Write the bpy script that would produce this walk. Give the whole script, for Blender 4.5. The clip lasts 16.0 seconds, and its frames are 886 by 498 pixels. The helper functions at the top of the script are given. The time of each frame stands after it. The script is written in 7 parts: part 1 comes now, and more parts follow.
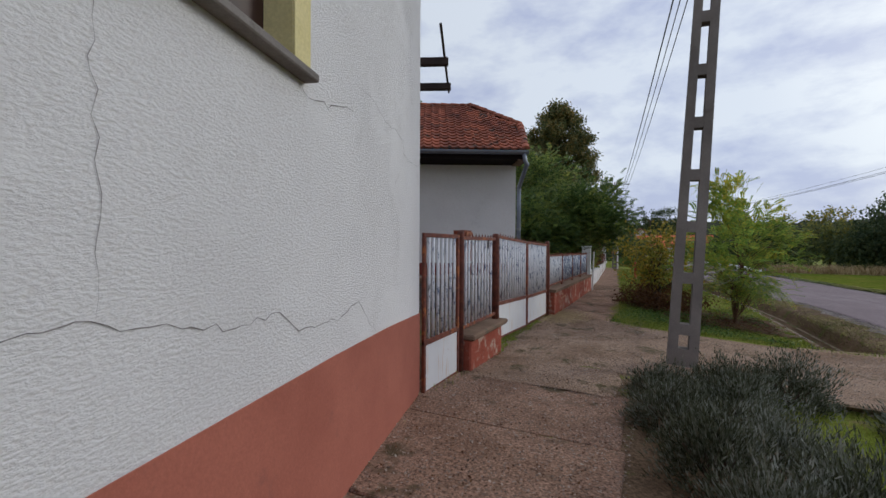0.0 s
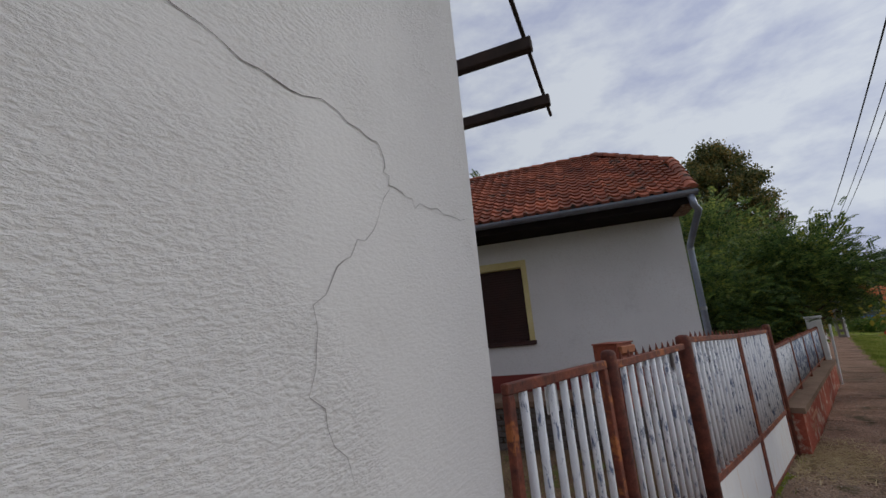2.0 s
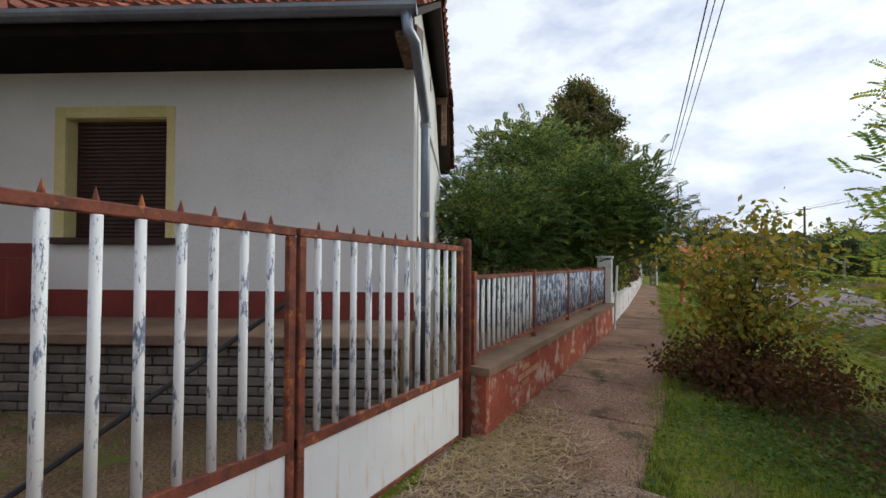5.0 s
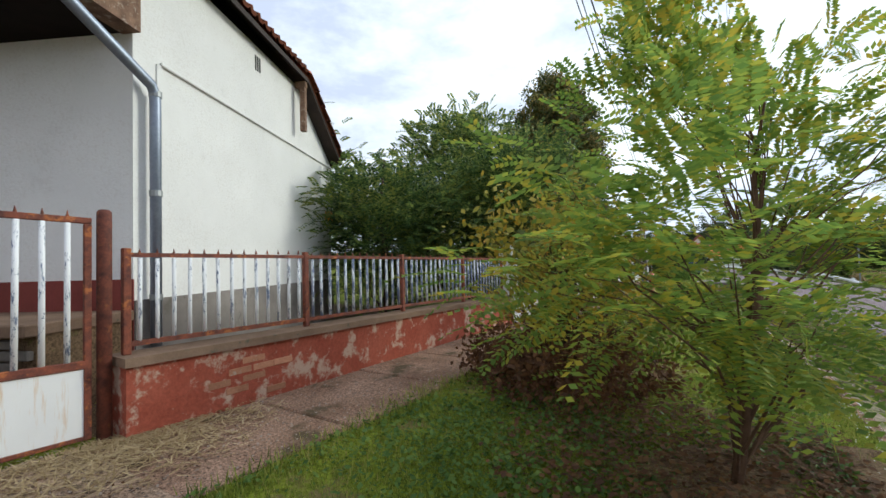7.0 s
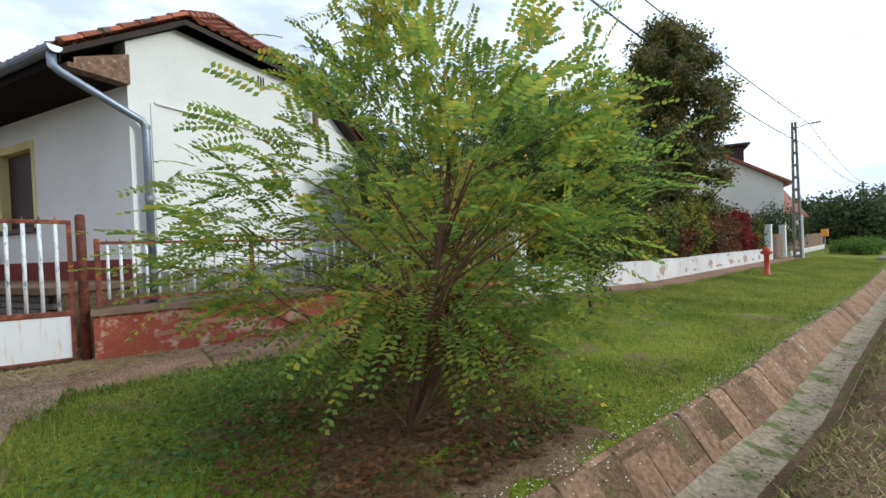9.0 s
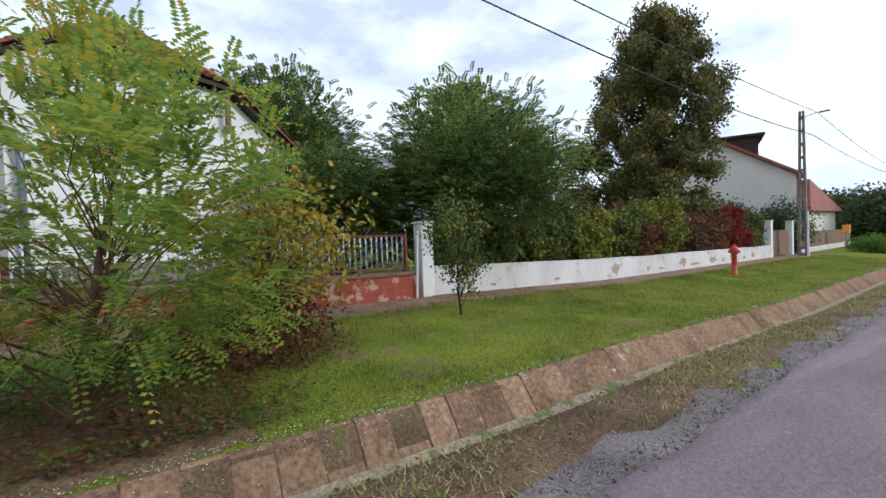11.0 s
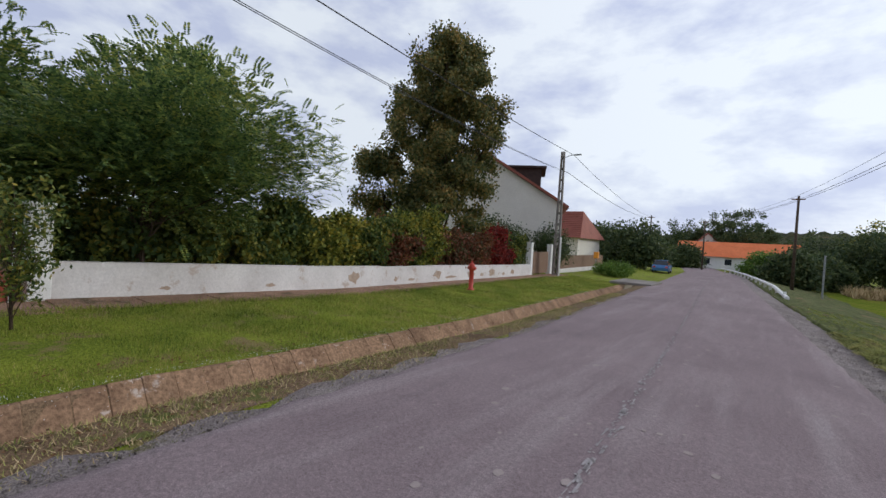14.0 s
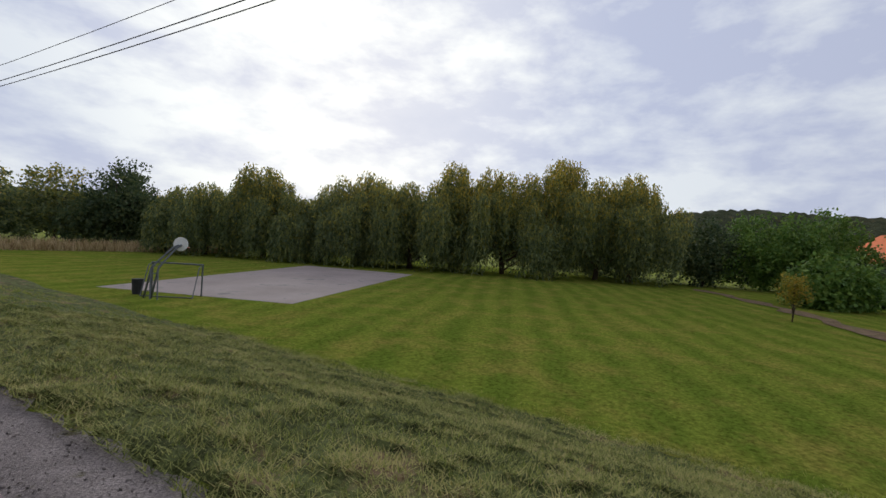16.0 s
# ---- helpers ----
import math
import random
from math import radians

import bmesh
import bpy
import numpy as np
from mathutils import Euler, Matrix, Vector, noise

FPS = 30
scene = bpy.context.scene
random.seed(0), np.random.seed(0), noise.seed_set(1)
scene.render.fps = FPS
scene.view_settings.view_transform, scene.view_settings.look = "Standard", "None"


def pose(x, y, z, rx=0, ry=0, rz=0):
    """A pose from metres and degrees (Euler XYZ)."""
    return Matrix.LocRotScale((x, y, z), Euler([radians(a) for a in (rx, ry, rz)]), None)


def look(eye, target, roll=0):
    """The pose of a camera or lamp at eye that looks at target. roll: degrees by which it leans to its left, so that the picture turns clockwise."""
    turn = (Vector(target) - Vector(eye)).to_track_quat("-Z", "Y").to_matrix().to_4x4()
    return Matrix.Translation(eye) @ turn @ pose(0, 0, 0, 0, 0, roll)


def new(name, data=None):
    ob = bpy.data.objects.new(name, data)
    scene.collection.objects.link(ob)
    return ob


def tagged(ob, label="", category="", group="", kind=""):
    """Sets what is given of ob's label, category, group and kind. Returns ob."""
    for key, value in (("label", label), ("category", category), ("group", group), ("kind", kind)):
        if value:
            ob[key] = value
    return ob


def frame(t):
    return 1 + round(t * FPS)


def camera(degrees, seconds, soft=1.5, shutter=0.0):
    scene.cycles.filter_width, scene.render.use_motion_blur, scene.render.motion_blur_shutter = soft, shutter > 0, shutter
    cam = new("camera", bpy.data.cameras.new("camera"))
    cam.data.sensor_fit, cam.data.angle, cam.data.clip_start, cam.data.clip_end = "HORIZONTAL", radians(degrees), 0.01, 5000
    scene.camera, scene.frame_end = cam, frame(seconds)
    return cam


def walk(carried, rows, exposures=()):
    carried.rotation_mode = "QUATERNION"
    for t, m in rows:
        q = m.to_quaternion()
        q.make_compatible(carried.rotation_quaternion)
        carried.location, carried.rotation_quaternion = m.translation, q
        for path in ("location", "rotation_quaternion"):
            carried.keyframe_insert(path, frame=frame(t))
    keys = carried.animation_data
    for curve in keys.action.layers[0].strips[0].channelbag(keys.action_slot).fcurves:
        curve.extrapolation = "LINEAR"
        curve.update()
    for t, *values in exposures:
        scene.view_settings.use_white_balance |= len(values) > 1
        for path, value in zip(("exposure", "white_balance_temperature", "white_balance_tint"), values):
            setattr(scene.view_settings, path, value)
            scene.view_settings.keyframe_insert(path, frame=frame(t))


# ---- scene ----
cam = camera(92.4, 16.0)
PATH = [
    (0, (0.595, -0.254, 1.606), (-0.273, 1.547, 1.584), 0.3),
    (0.5, (0.287, 0.109, 1.669), (-0.585, 1.909, 1.682), -2.3),
    (1, (0.075, 0.669, 1.755), (-0.916, 2.401, 1.889), -5.9),
    (1.5, (-0.154, 1.411, 1.825), (-1.331, 2.984, 2.198), -8.6),
    (2, (-0.404, 2.215, 1.931), (-1.765, 3.624, 2.335), -5.4),
    (2.5, (-0.507, 2.94, 1.961), (-2.087, 4.103, 2.352), -2.4),
    (3, (-0.577, 3.57, 1.84), (-2.199, 4.676, 2.221), -1.5),
    (3.5, (-0.519, 4.318, 1.729), (-2.012, 5.601, 2.08), -0.6),
    (4, (-0.434, 4.975, 1.632), (-1.636, 6.56, 1.836), 0.4),
    (4.5, (-0.168, 5.630, 1.600), (-1.221, 7.329, 1.666), 0.4),
    (5, (0.180, 6.356, 1.529), (-0.821, 8.087, 1.566), 0.3),
    (7.5, (3.064, 8.734, 1.181), (1.901, 10.358, 1.275), -3.3),
    (8, (3.758, 9.107, 1.174), (2.37, 10.545, 1.211), -3.0),
    (8.5, (4.448, 9.49, 1.206), (2.96, 10.827, 1.206), -2.4),
    (9, (5.011, 9.984, 1.156), (3.425, 11.202, 1.133), -2.5),
    (9.5, (5.576, 10.527, 1.119), (3.963, 11.709, 1.09), -2.8),
    (10, (6.01, 11.088, 1.127), (4.368, 12.229, 1.093), -2.5),
    (12.5, (7.604, 13.927, 1.331), (5.903, 14.976, 1.252), -1.6),
    (13, (7.81, 14.465, 1.34), (6.098, 15.495, 1.259), -1.3),
    (13.5, (8.045, 14.951, 1.34), (6.477, 16.189, 1.262), 0.9),
    (14, (8.439, 15.408, 1.343), (7.244, 17.011, 1.297), 3.4),
    (14.5, (8.713, 15.769, 1.356), (8.211, 17.705, 1.37), 6.2),
    (15, (8.948, 16.27, 1.335), (9.249, 18.246, 1.414), 7.3),
    (15.5, (9.178, 16.785, 1.313), (10.275, 18.457, 1.349), 7.4),
    (16, (9.362, 17.181, 1.296), (11.029, 18.286, 1.265), 3.8),
]
walk(cam, [(t, look(e, g, a)) for t, e, g, a in PATH],
     [(0, 0.12, 6000, 2), (1, 0.05, 6050, 3), (2, -0.10, 6200, 3), (2.5, -0.02, 6200, 2), (3.5, 0.44, 6400, -2), (5, 0.58, 6400, -2), (7.5, 1.0, 6150, -5), (9, 1.05, 6000, -5), (10, 1.0, 5950, -4), (12.5, 0.72, 5800, 2), (14.5, 0.28, 6300, 2), (15.5, 0.06, 6350, 3), (16, 0.16, 6350, 2)])
import collections

# ---------------------------------------------------------------- light
world = bpy.data.worlds.new("overcast_evening")
scene.world = world
world.use_nodes = True
wn, wl = world.node_tree.nodes, world.node_tree.links
wn.clear()
SUN_AZ, SUN_EL = 43.0, 22.0          # degrees clockwise from +y, and above the horizon
w_out = wn.new("ShaderNodeOutputWorld")
w_bg = wn.new("ShaderNodeBackground")
w_sky = wn.new("ShaderNodeTexSky")
w_sky.sky_type = 'NISHITA'
w_sky.sun_disc = False
w_sky.sun_elevation = radians(SUN_EL)
w_sky.sun_rotation = radians(SUN_AZ)
w_sky.air_density, w_sky.dust_density = 1.2, 1.0
w_tc = wn.new("ShaderNodeTexCoord")
w_map = wn.new("ShaderNodeMapping")
w_map.inputs["Scale"].default_value = (1.3, 1.3, 3.0)
w_n1 = wn.new("ShaderNodeTexNoise")
w_n1.inputs["Scale"].default_value = 4.2
w_n1.inputs["Detail"].default_value = 8.0
w_n1.inputs["Roughness"].default_value = 0.58
w_n1.inputs["Distortion"].default_value = 0.10
w_n2 = wn.new("ShaderNodeTexNoise")          # broad banks of thicker and thinner cloud
w_n2.inputs["Scale"].default_value = 1.35
w_n2.inputs["Detail"].default_value = 4.0
w_sum = wn.new("ShaderNodeMix")
w_sum.data_type = 'FLOAT'
w_sum.inputs["Factor"].default_value = 0.40
w_ramp = wn.new("ShaderNodeValToRGB")
w_ramp.color_ramp.elements[0].position, w_ramp.color_ramp.elements[0].color = 0.43, (4.45, 4.55, 6.05, 1)
w_ramp.color_ramp.elements[1].position, w_ramp.color_ramp.elements[1].color = 0.575, (6.75, 6.7, 7.35, 1)
# the sun's glow behind the cloud
w_dot = wn.new("ShaderNodeVectorMath")
w_dot.operation = 'DOT_PRODUCT'
w_dot.inputs[1].default_value = (math.sin(radians(SUN_AZ)) * math.cos(radians(SUN_EL)), math.cos(radians(SUN_AZ)) * math.cos(radians(SUN_EL)), math.sin(radians(SUN_EL)))
w_pow = wn.new("ShaderNodeMapRange")
w_pow.inputs["From Min"].default_value, w_pow.inputs["From Max"].default_value = 0.84, 1.0
w_pow.interpolation_type = 'SMOOTHSTEP'
w_glow = wn.new("ShaderNodeMix")
w_glow.data_type, w_glow.blend_type = 'RGBA', 'ADD'
w_glow.inputs["B"].default_value = (4.6, 3.9, 2.5, 1)
# the cloud is brighter towards the sun and duller away from it
w_side = wn.new("ShaderNodeMapRange")
w_side.inputs["From Min"].default_value, w_side.inputs["From Max"].default_value = 0.1, 0.95
w_side.inputs["To Min"].default_value, w_side.inputs["To Max"].default_value = 0.90, 1.10
w_fall = wn.new("ShaderNodeVectorMath")
w_fall.operation = 'SCALE'
w_gm = wn.new("ShaderNodeMath")
w_gm.operation = 'MULTIPLY'
w_mix = wn.new("ShaderNodeMix")
w_mix.data_type = 'RGBA'
w_mix.inputs["Factor"].default_value = 0.96
wl.new(w_tc.outputs["Generated"], w_map.inputs["Vector"])
wl.new(w_map.outputs["Vector"], w_n1.inputs["Vector"])
wl.new(w_map.outputs["Vector"], w_n2.inputs["Vector"])
wl.new(w_n1.outputs["Fac"], w_sum.inputs["A"])
wl.new(w_n2.outputs["Fac"], w_sum.inputs["B"])
wl.new(w_sum.outputs["Result"], w_ramp.inputs["Fac"])
wl.new(w_tc.outputs["Generated"], w_dot.inputs[0])
wl.new(w_dot.outputs["Value"], w_pow.inputs["Value"])
wl.new(w_pow.outputs["Result"], w_gm.inputs[0])
wl.new(w_sum.outputs["Result"], w_gm.inputs[1])
wl.new(w_gm.outputs["Value"], w_glow.inputs["Factor"])
wl.new(w_dot.outputs["Value"], w_side.inputs["Value"])
wl.new(w_ramp.outputs["Color"], w_fall.inputs[0])
wl.new(w_side.outputs["Result"], w_fall.inputs["Scale"])
wl.new(w_fall.outputs["Vector"], w_glow.inputs["A"])
wl.new(w_sky.outputs["Color"], w_mix.inputs["A"])
wl.new(w_glow.outputs["Result"], w_mix.inputs["B"])
wl.new(w_mix.outputs["Result"], w_bg.inputs["Color"])
w_bg.inputs["Strength"].default_value = 0.10
wl.new(w_bg.outputs["Background"], w_out.inputs["Surface"])

sun_data = bpy.data.lights.new("sun", 'SUN')
sun_data.energy, sun_data.angle, sun_data.color = 0.9, radians(14), (1.0, 0.93, 0.84)
sun = new("sun", sun_data)
sun.rotation_euler = (radians(90 - SUN_EL), 0, radians(180 - SUN_AZ))

# ---------------------------------------------------------------- materials


def nodes_of(name):
    m = bpy.data.materials.new(name)
    m.use_nodes = True
    t = m.node_tree
    return m, t.nodes, t.links, t.nodes["Principled BSDF"]


def noise_node(n, l, scale, detail=6.0, rough=0.6, coords=None):
    x = n.new("ShaderNodeTexNoise")
    x.inputs["Scale"].default_value, x.inputs["Detail"].default_value, x.inputs["Roughness"].default_value = scale, detail, rough
    if coords is not None:
        l.new(coords, x.inputs["Vector"])
    return x


def ramp_node(n, l, src, stops):
    r = n.new("ShaderNodeValToRGB")
    e = r.color_ramp.elements
    while len(e) < len(stops):
        e.new(0.5)
    for k, (p, c) in enumerate(stops):
        e[k].position, e[k].color = p, (*c, 1)
    l.new(src, r.inputs["Fac"])
    return r


def mix_node(n, l, fac, a, b, blend='MIX'):
    x = n.new("ShaderNodeMix")
    x.data_type, x.blend_type = 'RGBA', blend
    for key, v in (("Factor", fac), ("A", a), ("B", b)):
        s = [i for i in x.inputs if i.name == key and (i.type == ('VALUE' if key == "Factor" else 'RGBA'))][0]
        if isinstance(v, (int, float)):
            s.default_value = v
        elif isinstance(v, tuple):
            s.default_value = (*v, 1)
        else:
            l.new(v, s)
    return [o for o in x.outputs if o.type == 'RGBA'][0]


def world_coords(n):
    g = n.new("ShaderNodeNewGeometry")
    return g.outputs["Position"]


def bump_to(n, l, p, height, strength, dist):
    b = n.new("ShaderNodeBump")
    b.inputs["Strength"].default_value, b.inputs["Distance"].default_value = strength, dist
    l.new(height, b.inputs["Height"])
    l.new(b.outputs["Normal"], p.inputs["Normal"])
    return b


def surface(name, c1, c2, big=1.2, fine=40.0, rough=0.8, bump=0.3, dist=0.01, metal=0.0, stain=None, stain_scale=2.0, stain_at=0.58, vary=0.0, fine_mix=0.35, grain=(0.72, 1.22)):
    """A two-scale mottled surface: c1 and c2 over metres, grain over millimetres, stains of a third colour."""
    m, n, l, p = nodes_of(name)
    co = world_coords(n)
    a = noise_node(n, l, big, 5, 0.6, co)
    base = ramp_node(n, l, a.outputs["Fac"], [(0.32, c1), (0.68, c2)]).outputs["Color"]
    f = noise_node(n, l, fine, 4, 0.7, co)
    grain = ramp_node(n, l, f.outputs["Fac"], [(0.34, (grain[0],) * 3), (0.66, (grain[1],) * 3)]).outputs["Color"]
    base = mix_node(n, l, fine_mix, base, mix_node(n, l, 1.0, base, grain, 'MULTIPLY'))
    if stain:
        s = noise_node(n, l, stain_scale, 8, 0.7, co)
        base = mix_node(n, l, ramp_node(n, l, s.outputs["Fac"], [(stain_at, (0, 0, 0)), (stain_at + 0.07, (1, 1, 1))]).outputs["Color"], base, stain)
    if vary:
        oi = n.new("ShaderNodeObjectInfo")
        v = ramp_node(n, l, oi.outputs["Random"], [(0.0, (1 - vary,) * 3), (1.0, (1 + vary,) * 3)]).outputs["Color"]
        base = mix_node(n, l, 1.0, base, v, 'MULTIPLY')
    l.new(base, p.inputs["Base Color"])
    p.inputs["Roughness"].default_value, p.inputs["Metallic"].default_value = rough, metal
    if rough >= 0.88:
        p.inputs["Specular IOR Level"].default_value = 0.12
    bump_to(n, l, p, f.outputs["Fac"], bump, dist)
    return m


def foliage(name, stops, rough=0.55, glow=0.35, crown=0.0):
    """Leaves: each leaf takes its own shade from the stops; light shines partly through."""
    m, n, l, p = nodes_of(name)
    g = n.new("ShaderNodeNewGeometry")
    w = noise_node(n, l, 0.9, 3, 0.6, g.outputs["Position"])
    add = n.new("ShaderNodeMath")
    add.operation = 'MULTIPLY_ADD'
    l.new(w.outputs["Fac"], add.inputs[0])
    add.inputs[1].default_value = 0.9
    sub = n.new("ShaderNodeMath")
    sub.operation = 'MULTIPLY_ADD'
    l.new(g.outputs["Random Per Island"], sub.inputs[0])
    sub.inputs[1].default_value, sub.inputs[2].default_value = 0.6, -0.25
    l.new(sub.outputs[0], add.inputs[2])
    fac = add.outputs[0]
    if crown:
        # the tops of the crowns turn first in autumn
        xyz = n.new("ShaderNodeSeparateXYZ")
        l.new(g.outputs["Position"], xyz.inputs[0])
        mr = n.new("ShaderNodeMapRange")
        mr.inputs["From Min"].default_value, mr.inputs["From Max"].default_value = 1.0, 12.0
        mr.inputs["To Min"].default_value, mr.inputs["To Max"].default_value = -0.15, crown - 0.10
        l.new(xyz.outputs["Z"], mr.inputs["Value"])
        plus = n.new("ShaderNodeMath")
        plus.operation = 'ADD'
        l.new(fac, plus.inputs[0])
        l.new(mr.outputs["Result"], plus.inputs[1])
        fac = plus.outputs[0]
    col = ramp_node(n, l, fac, stops).outputs["Color"]
    l.new(col, p.inputs["Base Color"])
    p.inputs["Roughness"].default_value = rough
    p.inputs["Specular IOR Level"].default_value = 0.2
    tr = n.new("ShaderNodeBsdfTranslucent")
    l.new(col, tr.inputs["Color"])
    mx = n.new("ShaderNodeMixShader")
    mx.inputs["Fac"].default_value = glow
    out = n["Material Output"]
    l.new(p.outputs["BSDF"], mx.inputs[1])
    l.new(tr.outputs["BSDF"], mx.inputs[2])
    l.new(mx.outputs["Shader"], out.inputs["Surface"])
    return m


def stucco(name, c1, c2, scale=55.0, strength=0.6, dist=0.012, dirt=(0.45, 0.42, 0.40), flat=1.25, corner=0.0):
    """Thrown plaster in lying flecks, rubbed smooth in places and, where corner is given, within that many metres of the corner."""
    m, n, l, p = nodes_of(name)
    co = world_coords(n)
    a = noise_node(n, l, 0.8, 5, 0.6, co)
    base = ramp_node(n, l, a.outputs["Fac"], [(0.3, c1), (0.7, c2)]).outputs["Color"]
    d = noise_node(n, l, 2.3, 9, 0.7, co)
    base = mix_node(n, l, ramp_node(n, l, d.outputs["Fac"], [(0.60, (0, 0, 0)), (0.86, (0.55,) * 3)]).outputs["Color"], base, dirt)
    st = n.new("ShaderNodeVectorMath")
    st.operation = 'MULTIPLY'
    st.inputs[1].default_value = (1.0, 1.0, flat)
    l.new(co, st.inputs[0])
    f = noise_node(n, l, scale, 4, 0.62, st.outputs[0])
    smooth = noise_node(n, l, 1.5, 5, 0.6, co)
    mask = smooth.outputs["Fac"]
    if corner:
        tc = n.new("ShaderNodeTexCoord")
        xyz = n.new("ShaderNodeSeparateXYZ")
        l.new(tc.outputs["Object"], xyz.inputs[0])
        mr = n.new("ShaderNodeMapRange")
        mr.inputs["From Min"].default_value, mr.inputs["From Max"].default_value = -1.6 * corner, -0.6 * corner
        mr.inputs["To Min"].default_value, mr.inputs["To Max"].default_value = 0.10, -0.16
        l.new(xyz.outputs["Y"], mr.inputs["Value"])
        plus = n.new("ShaderNodeMath")
        plus.operation = 'ADD'
        l.new(mask, plus.inputs[0])
        l.new(mr.outputs["Result"], plus.inputs[1])
        mask = plus.outputs[0]
    lim = ramp_node(n, l, mask, [(0.40, (0.22,) * 3), (0.52, (1, 1, 1))]).outputs["Color"]
    height = ramp_node(n, l, f.outputs["Fac"], [(0.36, (0, 0, 0)), (0.64, (1, 1, 1))]).outputs["Color"]
    # slightly darker and browner in the hollows between the flecks
    hollow_tone = ramp_node(n, l, f.outputs["Fac"], [(0.34, (0.93, 0.915, 0.90)), (0.50, (1, 1, 1))]).outputs["Color"]
    base = mix_node(n, l, lim, base, mix_node(n, l, 1.0, base, hollow_tone, 'MULTIPLY'))
    l.new(base, p.inputs["Base Color"])
    p.inputs["Roughness"].default_value = 0.92
    bump_to(n, l, p, mix_node(n, l, 1.0, height, lim, 'MULTIPLY'), strength, dist)
    return m


def peeling(name, paint, under, rust, cover=0.55):
    """Old paint flaking off rusty or grey-blue painted steel."""
    m, n, l, p = nodes_of(name)
    co = world_coords(n)
    st = n.new("ShaderNodeVectorMath")
    st.operation = 'MULTIPLY'
    st.inputs[1].default_value = (1.0, 1.0, 0.28)
    l.new(co, st.inputs[0])
    co = st.outputs[0]
    a = noise_node(n, l, 24.0, 9, 0.78, co)
    b = noise_node(n, l, 5.5, 8, 0.75, co)
    base = mix_node(n, l, ramp_node(n, l, a.outputs["Fac"], [(cover - 0.02, (0, 0, 0)), (cover + 0.02, (1, 1, 1))]).outputs["Color"], paint, under)
    base = mix_node(n, l, ramp_node(n, l, b.outputs["Fac"], [(0.60, (0, 0, 0)), (0.66, (1, 1, 1))]).outputs["Color"], base, rust)
    l.new(base, p.inputs["Base Color"])
    p.inputs["Roughness"].default_value = 0.6
    bump_to(n, l, p, a.outputs["Fac"], 0.5, 0.004)
    return m


M_STUCCO1 = stucco("rough_white_stucco", (0.665, 0.640, 0.640), (0.765, 0.740, 0.738), 46.0, 0.44, 0.011, flat=2.1, corner=0.8)
M_STUCCO2 = stucco("white_limewash", (0.71, 0.695, 0.68), (0.80, 0.785, 0.77), 30.0, 0.25, 0.006)
M_PLINTH1 = surface("salmon_plinth_paint", (0.33, 0.096, 0.062), (0.42, 0.135, 0.090), 1.5, 60, 0.85, 0.3, 0.006, stain=(0.30, 0.10, 0.07), stain_scale=3.5, stain_at=0.6)
M_MAROON = surface("maroon_plinth_paint", (0.16, 0.028, 0.022), (0.23, 0.045, 0.035), 2.0, 60, 0.8, 0.3, 0.005, stain=(0.42, 0.33, 0.30), stain_scale=5, stain_at=0.71)
M_YELLOW = surface("pale_yellow_trim", (0.62, 0.52, 0.22), (0.74, 0.64, 0.33), 3.0, 60, 0.85, 0.2, 0.004)
M_SHUTTER = surface("dark_brown_shutter", (0.026, 0.007, 0.006), (0.046, 0.012, 0.010), 3.0, 80, 0.5, 0.2, 0.002)
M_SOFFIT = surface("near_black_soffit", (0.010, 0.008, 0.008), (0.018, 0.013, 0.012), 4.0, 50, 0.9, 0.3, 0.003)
M_GRIT = foliage("pale_and_dark_grit", [(0.10, (0.07, 0.055, 0.045)), (0.4, (0.22, 0.16, 0.125)), (0.7, (0.36, 0.29, 0.24)), (0.95, (0.50, 0.44, 0.38))], 0.95, 0.02)
M_CLOVER = foliage("broad_weed_leaf", [(0.12, (0.045, 0.090, 0.022)), (0.5, (0.095, 0.165, 0.036)), (0.9, (0.180, 0.250, 0.050))])
M_DARKWOOD = surface("dark_soffit_boards", (0.022, 0.014, 0.012), (0.05, 0.03, 0.024), 4.0, 50, 0.8, 0.4, 0.004)
M_OLDWOOD = surface("weathered_brown_board", (0.12, 0.065, 0.04), (0.26, 0.15, 0.095), 9.0, 50, 0.85, 0.6, 0.006, stain=(0.36, 0.28, 0.22), stain_scale=14, stain_at=0.55)
M_ZINC = surface("dull_zinc", (0.21, 0.24, 0.31), (0.31, 0.34, 0.41), 2.0, 30, 0.45, 0.1, 0.002, metal=0.65)
M_TILE = surface("clay_roof_tile", (0.215, 0.060, 0.034), (0.39, 0.118, 0.060), 1.3, 22, 0.85, 0.5, 0.006, stain=(0.10, 0.062, 0.045), stain_scale=3.5, stain_at=0.55, vary=0.35)
M_TILE_ORANGE = surface("bright_orange_roof", (0.62, 0.15, 0.045), (0.72, 0.20, 0.07), 0.5, 3.0, 0.8, 0.3, 0.03)
M_TILE_RED = surface("red_brown_roof", (0.22, 0.065, 0.045), (0.31, 0.10, 0.07), 0.6, 4.0, 0.8, 0.4, 0.03)
M_RUST = surface("red_oxide_steel", (0.080, 0.024, 0.018), (0.245, 0.064, 0.032), 13.0, 70, 0.75, 0.6, 0.004, stain=(0.38, 0.122, 0.036), stain_scale=9, stain_at=0.55, fine_mix=0.7)
M_POST = surface("dark_rusty_post", (0.062, 0.020, 0.015), (0.200, 0.054, 0.032), 13.0, 70, 0.75, 0.6, 0.004, stain=(0.24, 0.085, 0.035), stain_scale=11, stain_at=0.58, fine_mix=0.7)
M_PATCH = surface("bare_sandy_plaster", (0.34, 0.25, 0.19), (0.50, 0.40, 0.32), 6.0, 30, 0.95, 0.7, 0.012)
